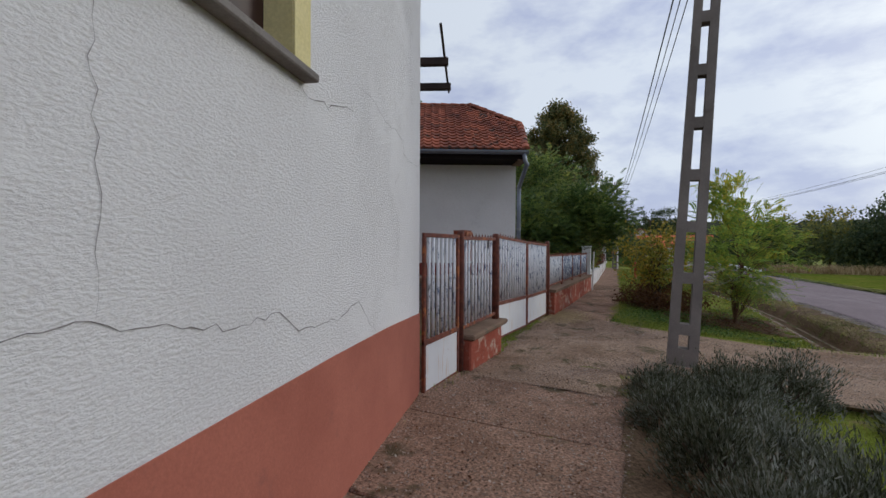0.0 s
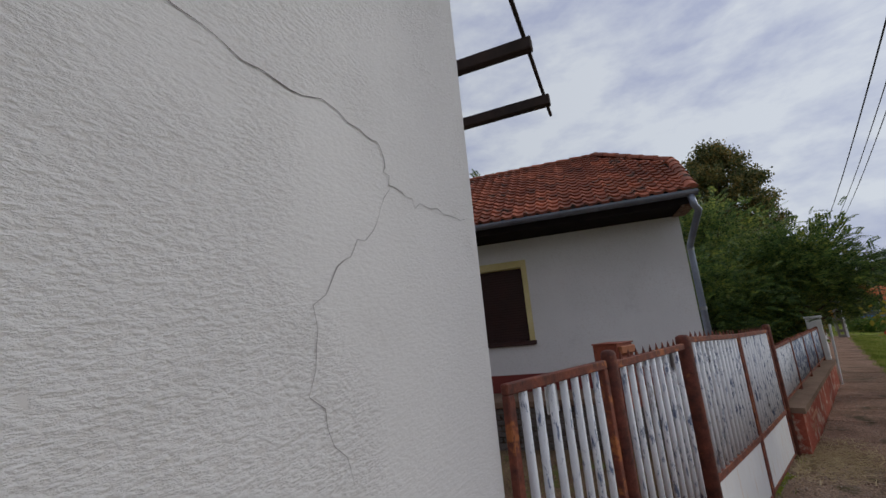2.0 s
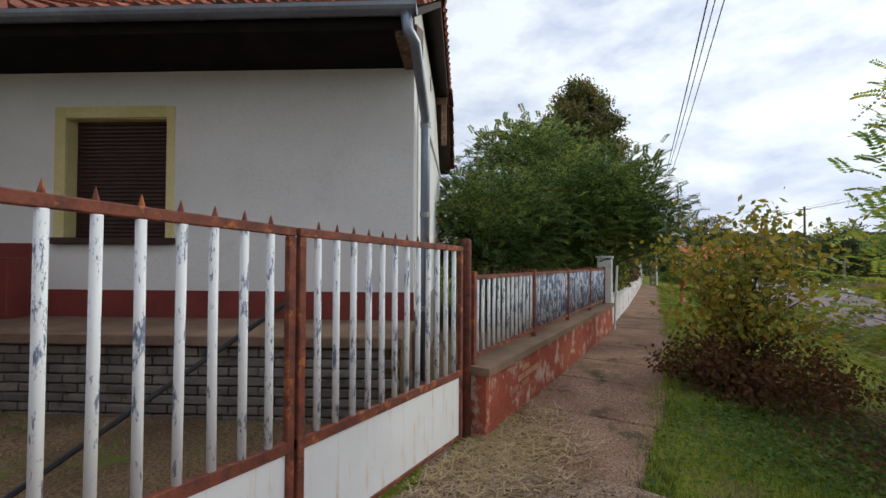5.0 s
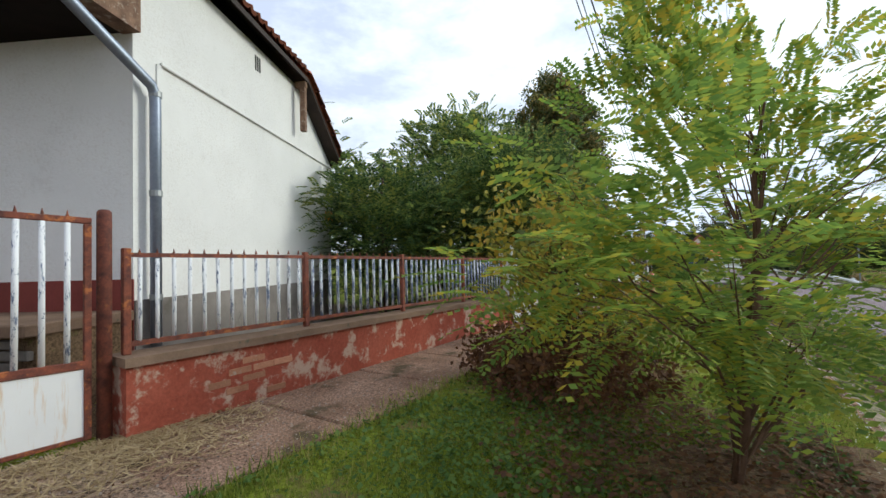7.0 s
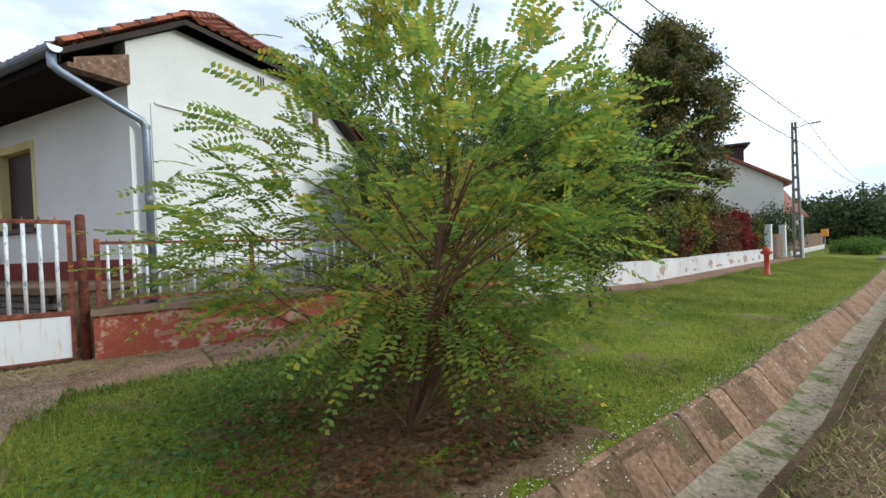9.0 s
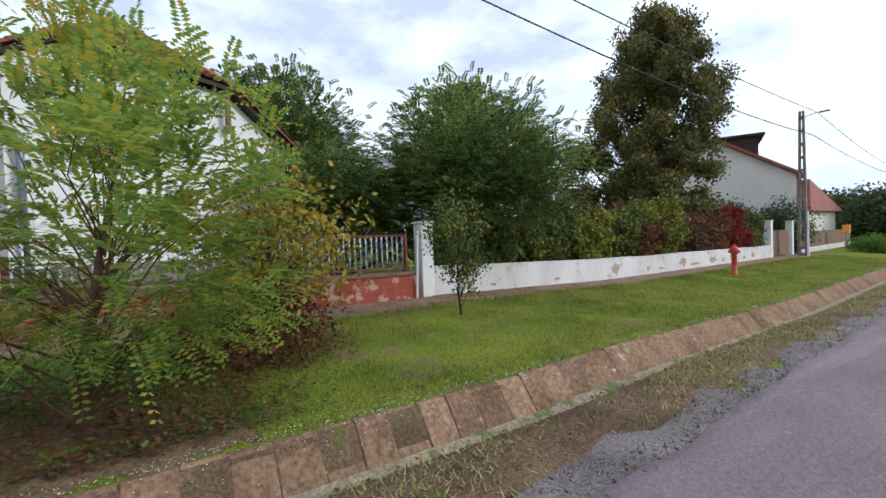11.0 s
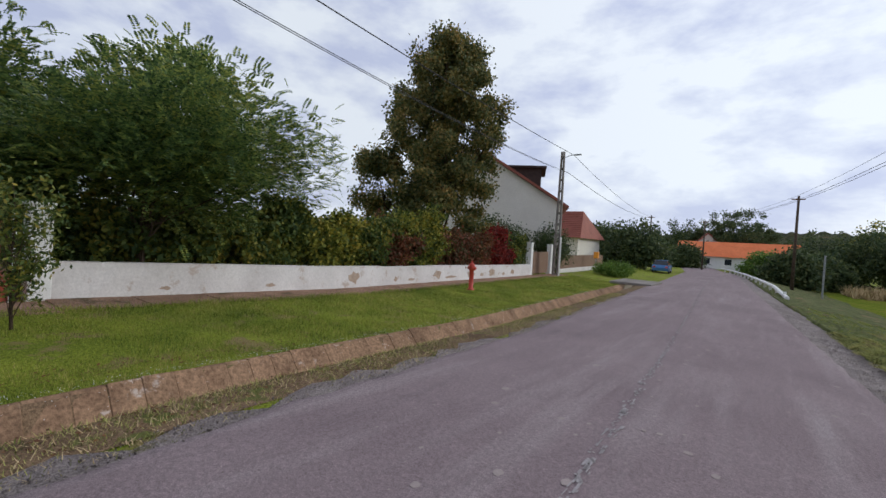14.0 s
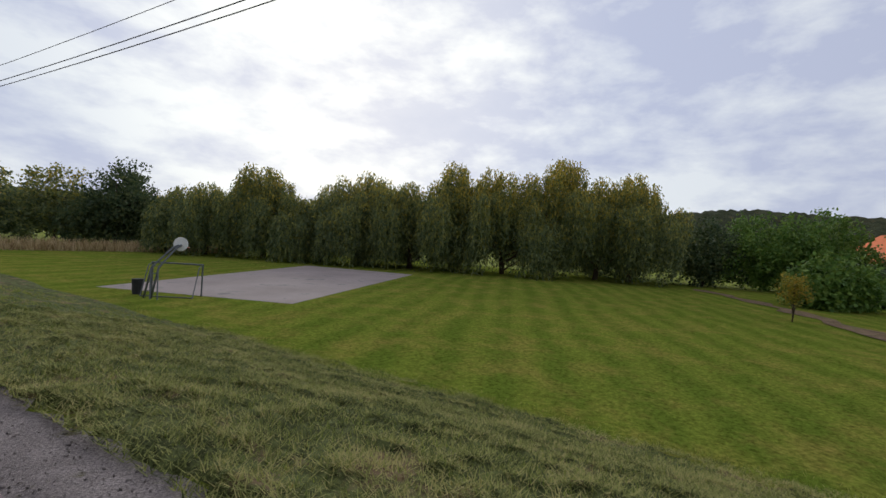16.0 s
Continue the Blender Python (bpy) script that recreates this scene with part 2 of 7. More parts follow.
M_FLAP = surface("orange_rust_sheet", (0.26, 0.085, 0.036), (0.38, 0.13, 0.052), 6.0, 50, 0.75, 0.4, 0.004, stain=(0.12, 0.045, 0.03), stain_scale=12, stain_at=0.6)
M_RUSTBOX = surface("rusting_red_oxide_sheet", (0.175, 0.040, 0.022), (0.29, 0.068, 0.032), 4.0, 50, 0.7, 0.4, 0.004, stain=(0.075, 0.032, 0.026), stain_scale=8, stain_at=0.57, fine_mix=0.7)
M_REDPAINT = surface("red_oxide_paint", (0.23, 0.048, 0.030), (0.32, 0.074, 0.044), 2.5, 50, 0.7, 0.25, 0.003, stain=(0.12, 0.04, 0.03), stain_scale=6, stain_at=0.58)
M_PICKET = peeling("flaking_white_on_grey_blue", (0.78, 0.78, 0.80), (0.15, 0.18, 0.27), (0.06, 0.042, 0.038), 0.560)
M_PICKET2 = peeling("flaking_white_on_dark_steel", (0.70, 0.72, 0.76), (0.15, 0.18, 0.28), (0.06, 0.042, 0.038), 0.490)


def rust_runs(name):
    """White sheet steel with rust running down in thin streaks."""
    m, n, l, p = nodes_of(name)
    co = world_coords(n)
    a = noise_node(n, l, 2.0, 5, 0.6, co)
    base = ramp_node(n, l, a.outputs["Fac"], [(0.3, (0.76, 0.75, 0.75)), (0.7, (0.84, 0.83, 0.83))]).outputs["Color"]
    st = n.new("ShaderNodeVectorMath")
    st.operation = 'MULTIPLY'
    st.inputs[1].default_value = (1.0, 9.0, 0.9)
    l.new(co, st.inputs[0])
    w = noise_node(n, l, 2.2, 7, 0.7, st.outputs[0])
    base = mix_node(n, l, ramp_node(n, l, w.outputs["Fac"], [(0.55, (0, 0, 0)), (0.74, (0.85,) * 3)]).outputs["Color"], base, (0.62, 0.38, 0.17))
    d = noise_node(n, l, 6.0, 8, 0.75, co)
    base = mix_node(n, l, ramp_node(n, l, d.outputs["Fac"], [(0.66, (0, 0, 0)), (0.72, (1, 1, 1))]).outputs["Color"], base, (0.34, 0.19, 0.10))
    l.new(base, p.inputs["Base Color"])
    p.inputs["Roughness"].default_value = 0.55
    bump_to(n, l, p, d.outputs["Fac"], 0.1, 0.003)
    return m


M_WHITEPANEL = rust_runs("white_sheet_steel")
M_WHITEPAINT = surface("white_paint", (0.70, 0.69, 0.68), (0.80, 0.79, 0.78), 3, 40, 0.7, 0.2, 0.004)
M_REDWALL = surface("worn_red_limewash", (0.28, 0.066, 0.042), (0.37, 0.105, 0.068), 2.2, 26, 0.9, 0.6, 0.012, stain=(0.49, 0.34, 0.265), stain_scale=3.6, stain_at=0.535, fine_mix=0.6)
M_BRICK = surface("bare_brick", (0.33, 0.15, 0.09), (0.46, 0.23, 0.145), 5, 45, 0.9, 0.6, 0.008, stain=(0.45, 0.37, 0.31), stain_scale=8, stain_at=0.6, vary=0.25)
M_GREYBRICK = surface("sooty_grey_brick", (0.13, 0.115, 0.105), (0.21, 0.185, 0.165), 4, 45, 0.9, 0.5, 0.008, stain=(0.08, 0.075, 0.06), stain_scale=5, stain_at=0.58, vary=0.25)
M_CONCRETE = surface("old_concrete", (0.17, 0.15, 0.138), (0.28, 0.25, 0.23), 1.4, 60, 0.92, 0.5, 0.006, stain=(0.14, 0.125, 0.105), stain_scale=3, stain_at=0.6)
M_CAP = surface("brown_concrete_coping", (0.165, 0.108, 0.075), (0.26, 0.175, 0.125), 2.5, 50, 0.92, 0.6, 0.006, stain=(0.12, 0.11, 0.08), stain_scale=6, stain_at=0.6)
M_WALK = surface("pinkish_concrete_paving", (0.195, 0.116, 0.078), (0.310, 0.196, 0.140), 1.6, 48, 0.95, 0.9, 0.010, stain=(0.105, 0.080, 0.046), stain_scale=1.5, stain_at=0.56, fine_mix=1.0, grain=(0.35, 1.8))
M_DRIVE = surface("worn_earthy_concrete", (0.225, 0.145, 0.096), (0.375, 0.265, 0.190), 1.3, 48, 0.95, 0.8, 0.012, stain=(0.12, 0.095, 0.050), stain_scale=1.6, stain_at=0.56, fine_mix=1.0, grain=(0.42, 1.65))
M_SLAB = surface("ditch_lining_slab", (0.185, 0.112, 0.070), (0.310, 0.195, 0.122), 2.2, 22, 0.95, 0.9, 0.014, stain=(0.44, 0.36, 0.31), stain_scale=4.5, stain_at=0.60, vary=0.22, fine_mix=0.9, grain=(0.55, 1.4))
M_DITCHBED = surface("sandy_ditch_bed", (0.27, 0.215, 0.150), (0.40, 0.325, 0.235), 1.6, 24, 0.95, 0.7, 0.012, stain=(0.150, 0.165, 0.060), stain_scale=2.6, stain_at=0.53, fine_mix=0.9, grain=(0.6, 1.35))


def asphalt(name):
    """Old asphalt: fine stone grain, pale polished wheel tracks drawn out along the street, a few dark tar streaks."""
    m, n, l, p = nodes_of(name)
    co = world_coords(n)
    st = n.new("ShaderNodeVectorMath")
    st.operation = 'MULTIPLY'
    st.inputs[1].default_value = (2.2, 0.22, 1.0)
    l.new(co, st.inputs[0])
    a = noise_node(n, l, 0.55, 5, 0.6, co)
    base = ramp_node(n, l, a.outputs["Fac"], [(0.32, (0.196, 0.150, 0.158)), (0.68, (0.240, 0.188, 0.195))]).outputs["Color"]
    w = noise_node(n, l, 1.0, 6, 0.65, st.outputs[0])
    base = mix_node(n, l, ramp_node(n, l, w.outputs["Fac"], [(0.50, (0, 0, 0)), (0.72, (0.75,) * 3)]).outputs["Color"], base, (0.290, 0.244, 0.247))
    base = mix_node(n, l, ramp_node(n, l, w.outputs["Fac"], [(0.26, (0.55,) * 3), (0.38, (0, 0, 0))]).outputs["Color"], base, (0.130, 0.104, 0.112))
    f = noise_node(n, l, 130, 4, 0.75, co)
    g = noise_node(n, l, 34, 5, 0.7, co)
    base = mix_node(n, l, 1.0, base, ramp_node(n, l, f.outputs["Fac"], [(0.33, (0.55,) * 3), (0.67, (1.5,) * 3)]).outputs["Color"], 'MULTIPLY')
    base = mix_node(n, l, 0.7, base, mix_node(n, l, 1.0, base, ramp_node(n, l, g.outputs["Fac"], [(0.35, (0.72,) * 3), (0.66, (1.28,) * 3)]).outputs["Color"], 'MULTIPLY'))
    l.new(base, p.inputs["Base Color"])
    p.inputs["Roughness"].default_value = 0.92
    p.inputs["Specular IOR Level"].default_value = 0.12
    bump_to(n, l, p, f.outputs["Fac"], 0.8, 0.006)
    return m


M_ASPHALT = asphalt("mauve_grey_asphalt")
M_LINE = surface("worn_line_paint", (0.26, 0.235, 0.24), (0.36, 0.33, 0.33), 3, 60, 0.9, 0.3, 0.003)
M_GRAVEL = surface("grey_roadside_gravel", (0.19, 0.160, 0.155), (0.31, 0.265, 0.255), 2.0, 55, 0.95, 1.0, 0.03, fine_mix=1.0, stain=(0.13, 0.115, 0.06), stain_scale=2.4, stain_at=0.60, grain=(0.5, 1.5))
M_SOIL = surface("bare_brown_soil", (0.11, 0.072, 0.043), (0.21, 0.140, 0.086), 1.3, 40, 1.0, 0.7, 0.02, stain=(0.115, 0.125, 0.036), stain_scale=2.4, stain_at=0.55, fine_mix=1.0, grain=(0.5, 1.5))
M_GROUND = surface("short_meadow_turf", (0.130, 0.165, 0.018), (0.225, 0.255, 0.030), 0.9, 30, 1.0, 1.0, 0.03, stain=(0.215, 0.165, 0.075), stain_scale=1.4, stain_at=0.55, fine_mix=1.0, grain=(0.45, 1.5))
M_BANK = surface("mown_bank_clippings", (0.055, 0.066, 0.022), (0.110, 0.120, 0.042), 1.4, 9, 1.0, 1.0, 0.05, stain=(0.175, 0.120, 0.068), stain_scale=0.9, stain_at=0.56, fine_mix=1.0, grain=(0.30, 1.7))
M_COURT = surface("grey_court_asphalt", (0.26, 0.215, 0.205), (0.34, 0.285, 0.272), 0.3, 40, 0.9, 0.3, 0.006, stain=(0.20, 0.18, 0.175), stain_scale=0.6, stain_at=0.58)
M_WALLWHITE = surface("flaking_whitewash", (0.60, 0.57, 0.56), (0.74, 0.71, 0.70), 1.2, 20, 0.95, 0.5, 0.012, stain=(0.50, 0.42, 0.37), stain_scale=2.2, stain_at=0.58)
M_HYDRANT = surface("red_hydrant_paint", (0.42, 0.035, 0.020), (0.52, 0.06, 0.035), 5, 50, 0.5, 0.2, 0.003)
M_DARKSTEEL = surface("dull_dark_steel", (0.085, 0.095, 0.10), (0.14, 0.15, 0.155), 4, 40, 0.6, 0.2, 0.002, metal=0.3)
M_BARK = surface("brown_bark", (0.050, 0.035, 0.026), (0.11, 0.080, 0.060), 8, 60, 0.95, 0.9, 0.01)
M_STEM = surface("young_red_brown_bark", (0.085, 0.050, 0.032), (0.17, 0.100, 0.062), 8, 60, 0.9, 0.7, 0.006)
M_CHIPBOARD = surface("warped_chipboard", (0.22, 0.115, 0.062), (0.33, 0.19, 0.11), 3, 60, 0.8, 0.4, 0.005, stain=(0.15, 0.085, 0.05), stain_scale=5, stain_at=0.55)
M_BLACK = surface("black_cable", (0.014, 0.014, 0.016), (0.02, 0.02, 0.022), 5, 50, 0.6, 0.1, 0.001)
M_STEEL = surface("grey_galvanised_pipe", (0.24, 0.25, 0.26), (0.33, 0.34, 0.35), 4, 40, 0.5, 0.2, 0.002, metal=0.5)
M_CRACK = surface("open_crack", (0.12, 0.105, 0.10), (0.34, 0.31, 0.30), 30, 90, 1.0, 0.4, 0.003)
M_BEIGEWALL = surface("beige_render", (0.70, 0.65, 0.60), (0.78, 0.73, 0.68), 0.6, 20, 0.95, 0.2, 0.01)
M_ORANGE = surface("orange_plastic", (0.75, 0.27, 0.02), (0.80, 0.33, 0.03), 4, 40, 0.5, 0.1, 0.002)
M_CARBLUE = surface("blue_car_paint", (0.055, 0.15, 0.34), (0.065, 0.17, 0.38), 1, 20, 0.3, 0.02, 0.001, metal=0.3)
M_GLASSDARK = surface("dark_window_glass", (0.02, 0.025, 0.03), (0.03, 0.035, 0.04), 1, 20, 0.08, 0.0, 0.001)
M_RUBBER = surface("black_rubber", (0.015, 0.015, 0.016), (0.022, 0.022, 0.022), 5, 60, 0.85, 0.2, 0.002)
M_FOREST = surface("autumn_forest_canopy", (0.020, 0.030, 0.014), (0.060, 0.062, 0.026), 0.06, 0.35, 1.0, 1.0, 2.0, stain=(0.085, 0.062, 0.026), stain_scale=0.04, stain_at=0.58)
M_ROBINIA = foliage("robinia_leaf", [(0.20, (0.155, 0.255, 0.058)), (0.42, (0.255, 0.365, 0.075)), (0.62, (0.36, 0.43, 0.075)), (0.85, (0.56, 0.44, 0.060))], 0.55, 0.64)
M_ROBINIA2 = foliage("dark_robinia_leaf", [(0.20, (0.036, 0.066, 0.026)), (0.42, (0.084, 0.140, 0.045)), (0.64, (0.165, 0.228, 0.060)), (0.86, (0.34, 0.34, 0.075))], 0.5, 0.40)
# lighter copy of M_ROBINIA2: sunlight on the leaves is put into the colour
M_ROBINIA3 = foliage("dark_robinia_leaf_painted_sun", [(0.20, (0.052, 0.090, 0.036)), (0.42, (0.120, 0.185, 0.062)), (0.62, (0.235, 0.300, 0.085)), (0.82, (0.42, 0.42, 0.100))], 0.4, 0.45)
M_BUSHLEAF = foliage("yellowing_shrub_leaf", [(0.10, (0.080, 0.105, 0.026)), (0.35, (0.19, 0.20, 0.036)), (0.60, (0.36, 0.29, 0.040)), (0.90, (0.46, 0.26, 0.036))])
M_REDLEAF = foliage("red_creeper_leaf", [(0.15, (0.085, 0.024, 0.020)), (0.5, (0.19, 0.028, 0.024)), (0.75, (0.33, 0.034, 0.028)), (0.95, (0.12, 0.085, 0.025))])
M_GOLDHEDGE = foliage("yellow_green_hedge_leaf", [(0.12, (0.038, 0.062, 0.020)), (0.38, (0.105, 0.135, 0.030)), (0.64, (0.265, 0.265, 0.045)), (0.92, (0.44, 0.34, 0.055))])
M_REDBROWN = foliage("turning_creeper_leaf", [(0.15, (0.060, 0.075, 0.026)), (0.42, (0.120, 0.060, 0.034)), (0.68, (0.215, 0.075, 0.045)), (0.92, (0.30, 0.150, 0.050))])
M_RUSSET = foliage("russet_dead_leaf", [(0.15, (0.065, 0.034, 0.020)), (0.5, (0.12, 0.055, 0.028)), (0.9, (0.19, 0.095, 0.036))], 0.8, 0.2)
M_CREEPER = foliage("creeper_leaf", [(0.12, (0.034, 0.060, 0.022)), (0.45, (0.082, 0.122, 0.033)), (0.70, (0.200, 0.210, 0.042)), (0.92, (0.381, 0.285, 0.051))])
M_BROWNTREE = foliage("bronze_tree_leaf", [(0.12, (0.060, 0.084, 0.038)), (0.45, (0.125, 0.138, 0.052)), (0.70, (0.255, 0.205, 0.066)), (0.92, (0.40, 0.255, 0.080))])
M_WILLOW = foliage("willow_leaf", [(0.12, (0.095, 0.125, 0.060)), (0.45, (0.172, 0.205, 0.085)), (0.72, (0.300, 0.285, 0.070)), (0.95, (0.52, 0.38, 0.060))], 0.6, 0.35, 0.45)
M_BRIGHTTREE = foliage("fresh_green_leaf", [(0.12, (0.060, 0.120, 0.026)), (0.5, (0.120, 0.204, 0.038)), (0.9, (0.204, 0.276, 0.054))])
M_DARKTREE = foliage("dark_tree_leaf", [(0.12, (0.034, 0.058, 0.030)), (0.5, (0.070, 0.100, 0.042)), (0.9, (0.145, 0.160, 0.056))])
M_LAVENDER = foliage("grey_green_lavender", [(0.12, (0.020, 0.024, 0.012)), (0.38, (0.068, 0.076, 0.040)), (0.62, (0.150, 0.158, 0.112)), (0.90, (0.36, 0.365, 0.325))], 0.8, 0.2)
M_GRASS = foliage("grass_blade", [(0.20, (0.080, 0.115, 0.018)), (0.40, (0.185, 0.240, 0.036)), (0.60, (0.300, 0.345, 0.055)), (0.82, (0.42, 0.35, 0.120))], 0.7, 0.3)
M_HAY = foliage("mown_grass_clipping", [(0.20, (0.052, 0.064, 0.016)), (0.40, (0.185, 0.200, 0.052)), (0.60, (0.330, 0.330, 0.098)), (0.82, (0.45, 0.38, 0.155))], 0.8, 0.2)
M_STRAW = foliage("dry_straw", [(0.20, (0.26, 0.18, 0.090)), (0.5, (0.42, 0.31, 0.165)), (0.8, (0.56, 0.44, 0.26))], 0.9, 0.1)


def mown_field(name):
    """A meadow mown in bands, darker and lighter green, with thin yellowed spots."""
    m, n, l, p = nodes_of(name)
    co = world_coords(n)
    wv = n.new("ShaderNodeTexWave")
    wv.wave_type, wv.bands_direction, wv.wave_profile = 'BANDS', 'Y', 'SIN'
    wv.inputs["Scale"].default_value, wv.inputs["Distortion"].default_value, wv.inputs["Detail"].default_value = 0.18, 4.0, 4.0
    turn = n.new("ShaderNodeVectorRotate")
    turn.rotation_type = 'Z_AXIS'
    turn.inputs["Angle"].default_value = radians(-24)
    l.new(co, turn.inputs["Vector"])
    l.new(turn.outputs["Vector"], wv.inputs["Vector"])
    base = ramp_node(n, l, wv.outputs["Fac"], [(0.2, (0.102, 0.138, 0.019)), (0.8, (0.138, 0.168, 0.025))]).outputs["Color"]
    d = noise_node(n, l, 0.55, 9, 0.72, co)
    base = mix_node(n, l, ramp_node(n, l, d.outputs["Fac"], [(0.47, (0, 0, 0)), (0.72, (0.8,) * 3)]).outputs["Color"], base, (0.240, 0.188, 0.048))
    f = noise_node(n, l, 9, 8, 0.75, co)
    g = ramp_node(n, l, f.outputs["Fac"], [(0.35, (0.50,) * 3), (0.65, (1.5,) * 3)]).outputs["Color"]
    l.new(mix_node(n, l, 1.0, base, g, 'MULTIPLY'), p.inputs["Base Color"])
    p.inputs["Roughness"].default_value = 1.0
    p.inputs["Specular IOR Level"].default_value = 0.0
    bump_to(n, l, p, f.outputs["Fac"], 0.8, 0.04)
    return m


M_FIELD = mown_field("striped_mown_meadow")

# ---------------------------------------------------------------- mesh tools


class Build:
    """Collects vertices and faces of one mesh."""

    def __init__(self):
        self.v, self.f = [], []

    def box(self, x0, x1, y0, y1, z0, z1, bev=0.0, m=None):
        o = len(self.v)
        lo, hi = (x0, y0, z0), (x1, y1, z1)
        b = min(bev, 0.45 * min(x1 - x0, y1 - y0, z1 - z0))
        pts = []
        if b <= 0:
            for k in range(8):
                pts.append([hi[a] if k >> a & 1 else lo[a] for a in range(3)])
            self.f += [[o + i for i in q] for q in ((0, 2, 3, 1), (4, 5, 7, 6), (0, 1, 5, 4), (2, 6, 7, 3), (0, 4, 6, 2), (1, 3, 7, 5))]
        else:
            for k in range(8):
                for a in range(3):
                    p = [(hi[c] if k >> c & 1 else lo[c]) for c in range(3)]
                    for c in range(3):
                        if c != a:
                            p[c] += -b if k >> c & 1 else b
                    pts.append(p)
            cyc = {0: (0, 2, 6, 4), 1: (0, 1, 5, 4), 2: (0, 1, 3, 2)}
            for a in range(3):
                for s in (0, 1):
                    ks = [k | (s << a) for k in cyc[a]]
                    self.f.append([o + k * 3 + a for k in ks])
            for a in range(3):
                c, d = [i for i in range(3) if i != a]
                for sc in (0, 1):
                    for sd in (0, 1):
                        k0 = (sc << c) | (sd << d)
                        k1 = k0 | (1 << a)
                        self.f.append([o + k0 * 3 + c, o + k1 * 3 + c, o + k1 * 3 + d, o + k0 * 3 + d])
            for k in range(8):
                self.f.append([o + k * 3, o + k * 3 + 1, o + k * 3 + 2])
        if m is not None:
            pts = [list(m @ Vector(p)) for p in pts]
        self.v += pts
        return self

    def tube(self, pts, radii, n=8, caps=True, m=None):
        pts = [Vector(p) for p in pts]
        if not hasattr(radii, "__len__"):
            radii = [radii] * len(pts)
        o = len(self.v)
        ref = None
        for i, p in enumerate(pts):
            d = (pts[min(i + 1, len(pts) - 1)] - pts[max(i - 1, 0)]).normalized()
            if ref is None:
                ref = Vector((1, 0, 0)) if abs(d.x) < 0.8 else Vector((0, 1, 0))
            a = (ref - d * ref.dot(d)).normalized()
            b = d.cross(a)
            ref = a
            for k in range(n):
                t = 2 * math.pi * k / n
                q = p + (a * math.cos(t) + b * math.sin(t)) * radii[i]
                self.v.append(list(m @ q if m is not None else q))
        for i in range(len(pts) - 1):
            for k in range(n):
                k2 = (k + 1) % n
                self.f.append([o + i * n + k, o + i * n + k2, o + (i + 1) * n + k2, o + (i + 1) * n + k])
        if caps:
            self.f.append([o + k for k in reversed(range(n))])
            self.f.append([o + (len(pts) - 1) * n + k for k in range(n)])
        return self

    def poly(self, pts, m=None):
        o = len(self.v)
        self.v += [list(m @ Vector(p)) if m is not None else list(p) for p in pts]
        self.f.append(list(range(o, o + len(pts))))
        return self

    def prism(self, outline, axis, a0, a1, m=None):
        """Extrude an outline (pairs in the two other axes) from a0 to a1 along the axis."""
        o, n = len(self.v), len(outline)
        for a in (a0, a1):
            for p in outline:
                q = list(p)
                q.insert(axis, a)
                self.v.append(list(m @ Vector(q)) if m is not None else q)
        self.f.append([o + k for k in range(n)])
        self.f.append([o + n + k for k in reversed(range(n))])
        for k in range(n):
            k2 = (k + 1) % n
            self.f.append([o + k2, o + k, o + n + k, o + n + k2])
        return self

    def lathe(self, profile, n=16, at=(0, 0, 0), m=None):
        o = len(self.v)
        for r, z in profile:
            for k in range(n):
                t = 2 * math.pi * k / n
                q = Vector((at[0] + r * math.cos(t), at[1] + r * math.sin(t), at[2] + z))
                self.v.append(list(m @ q if m is not None else q))
        for i in range(len(profile) - 1):
            for k in range(n):
                k2 = (k + 1) % n
                self.f.append([o + i * n + k, o + i * n + k2, o + (i + 1) * n + k2, o + (i + 1) * n + k])
        self.f.append([o + k for k in reversed(range(n))])
        self.f.append([o + (len(profile) - 1) * n + k for k in range(n)])
        return self

    def mesh(self, name, mat, smooth=False):
        me = bpy.data.meshes.new(name)
        me.from_pydata(self.v, [], self.f)
        bm = bmesh.new()
        bm.from_mesh(me)
        bmesh.ops.recalc_face_normals(bm, faces=bm.faces)
        bm.to_mesh(me)
        bm.free()
        me.materials.append(mat)
        if smooth:
            me.polygons.foreach_set("use_smooth", [True] * len(me.polygons))
        return me


def fast_mesh(name, v, quads, mat, smooth=False):
    """A mesh from numpy arrays: v (N,3), faces (M,3 or 4)."""
    me = bpy.data.meshes.new(name)
    k = quads.shape[1]
    me.vertices.add(len(v))
    me.vertices.foreach_set("co", np.ascontiguousarray(v, dtype=np.float32).ravel())
    me.loops.add(quads.size)
    me.loops.foreach_set("vertex_index", np.ascontiguousarray(quads, dtype=np.int32).ravel())
    me.polygons.add(len(quads))
    me.polygons.foreach_set("loop_start", np.arange(0, quads.size, k, dtype=np.int32))
    me.polygons.foreach_set("loop_total", np.full(len(quads), k, dtype=np.int32))
    if smooth:
        me.polygons.foreach_set("use_smooth", np.ones(len(quads), dtype=bool))
    me.update(calc_edges=True)
    me.validate()
    me.materials.append(mat)
    return me


def part(name, what, mat, parent, label="", smooth=False):
    me = what.mesh(name, mat, smooth) if isinstance(what, Build) else what
    ob = new(name, me)
    ob.parent = parent
    return tagged(ob, label)


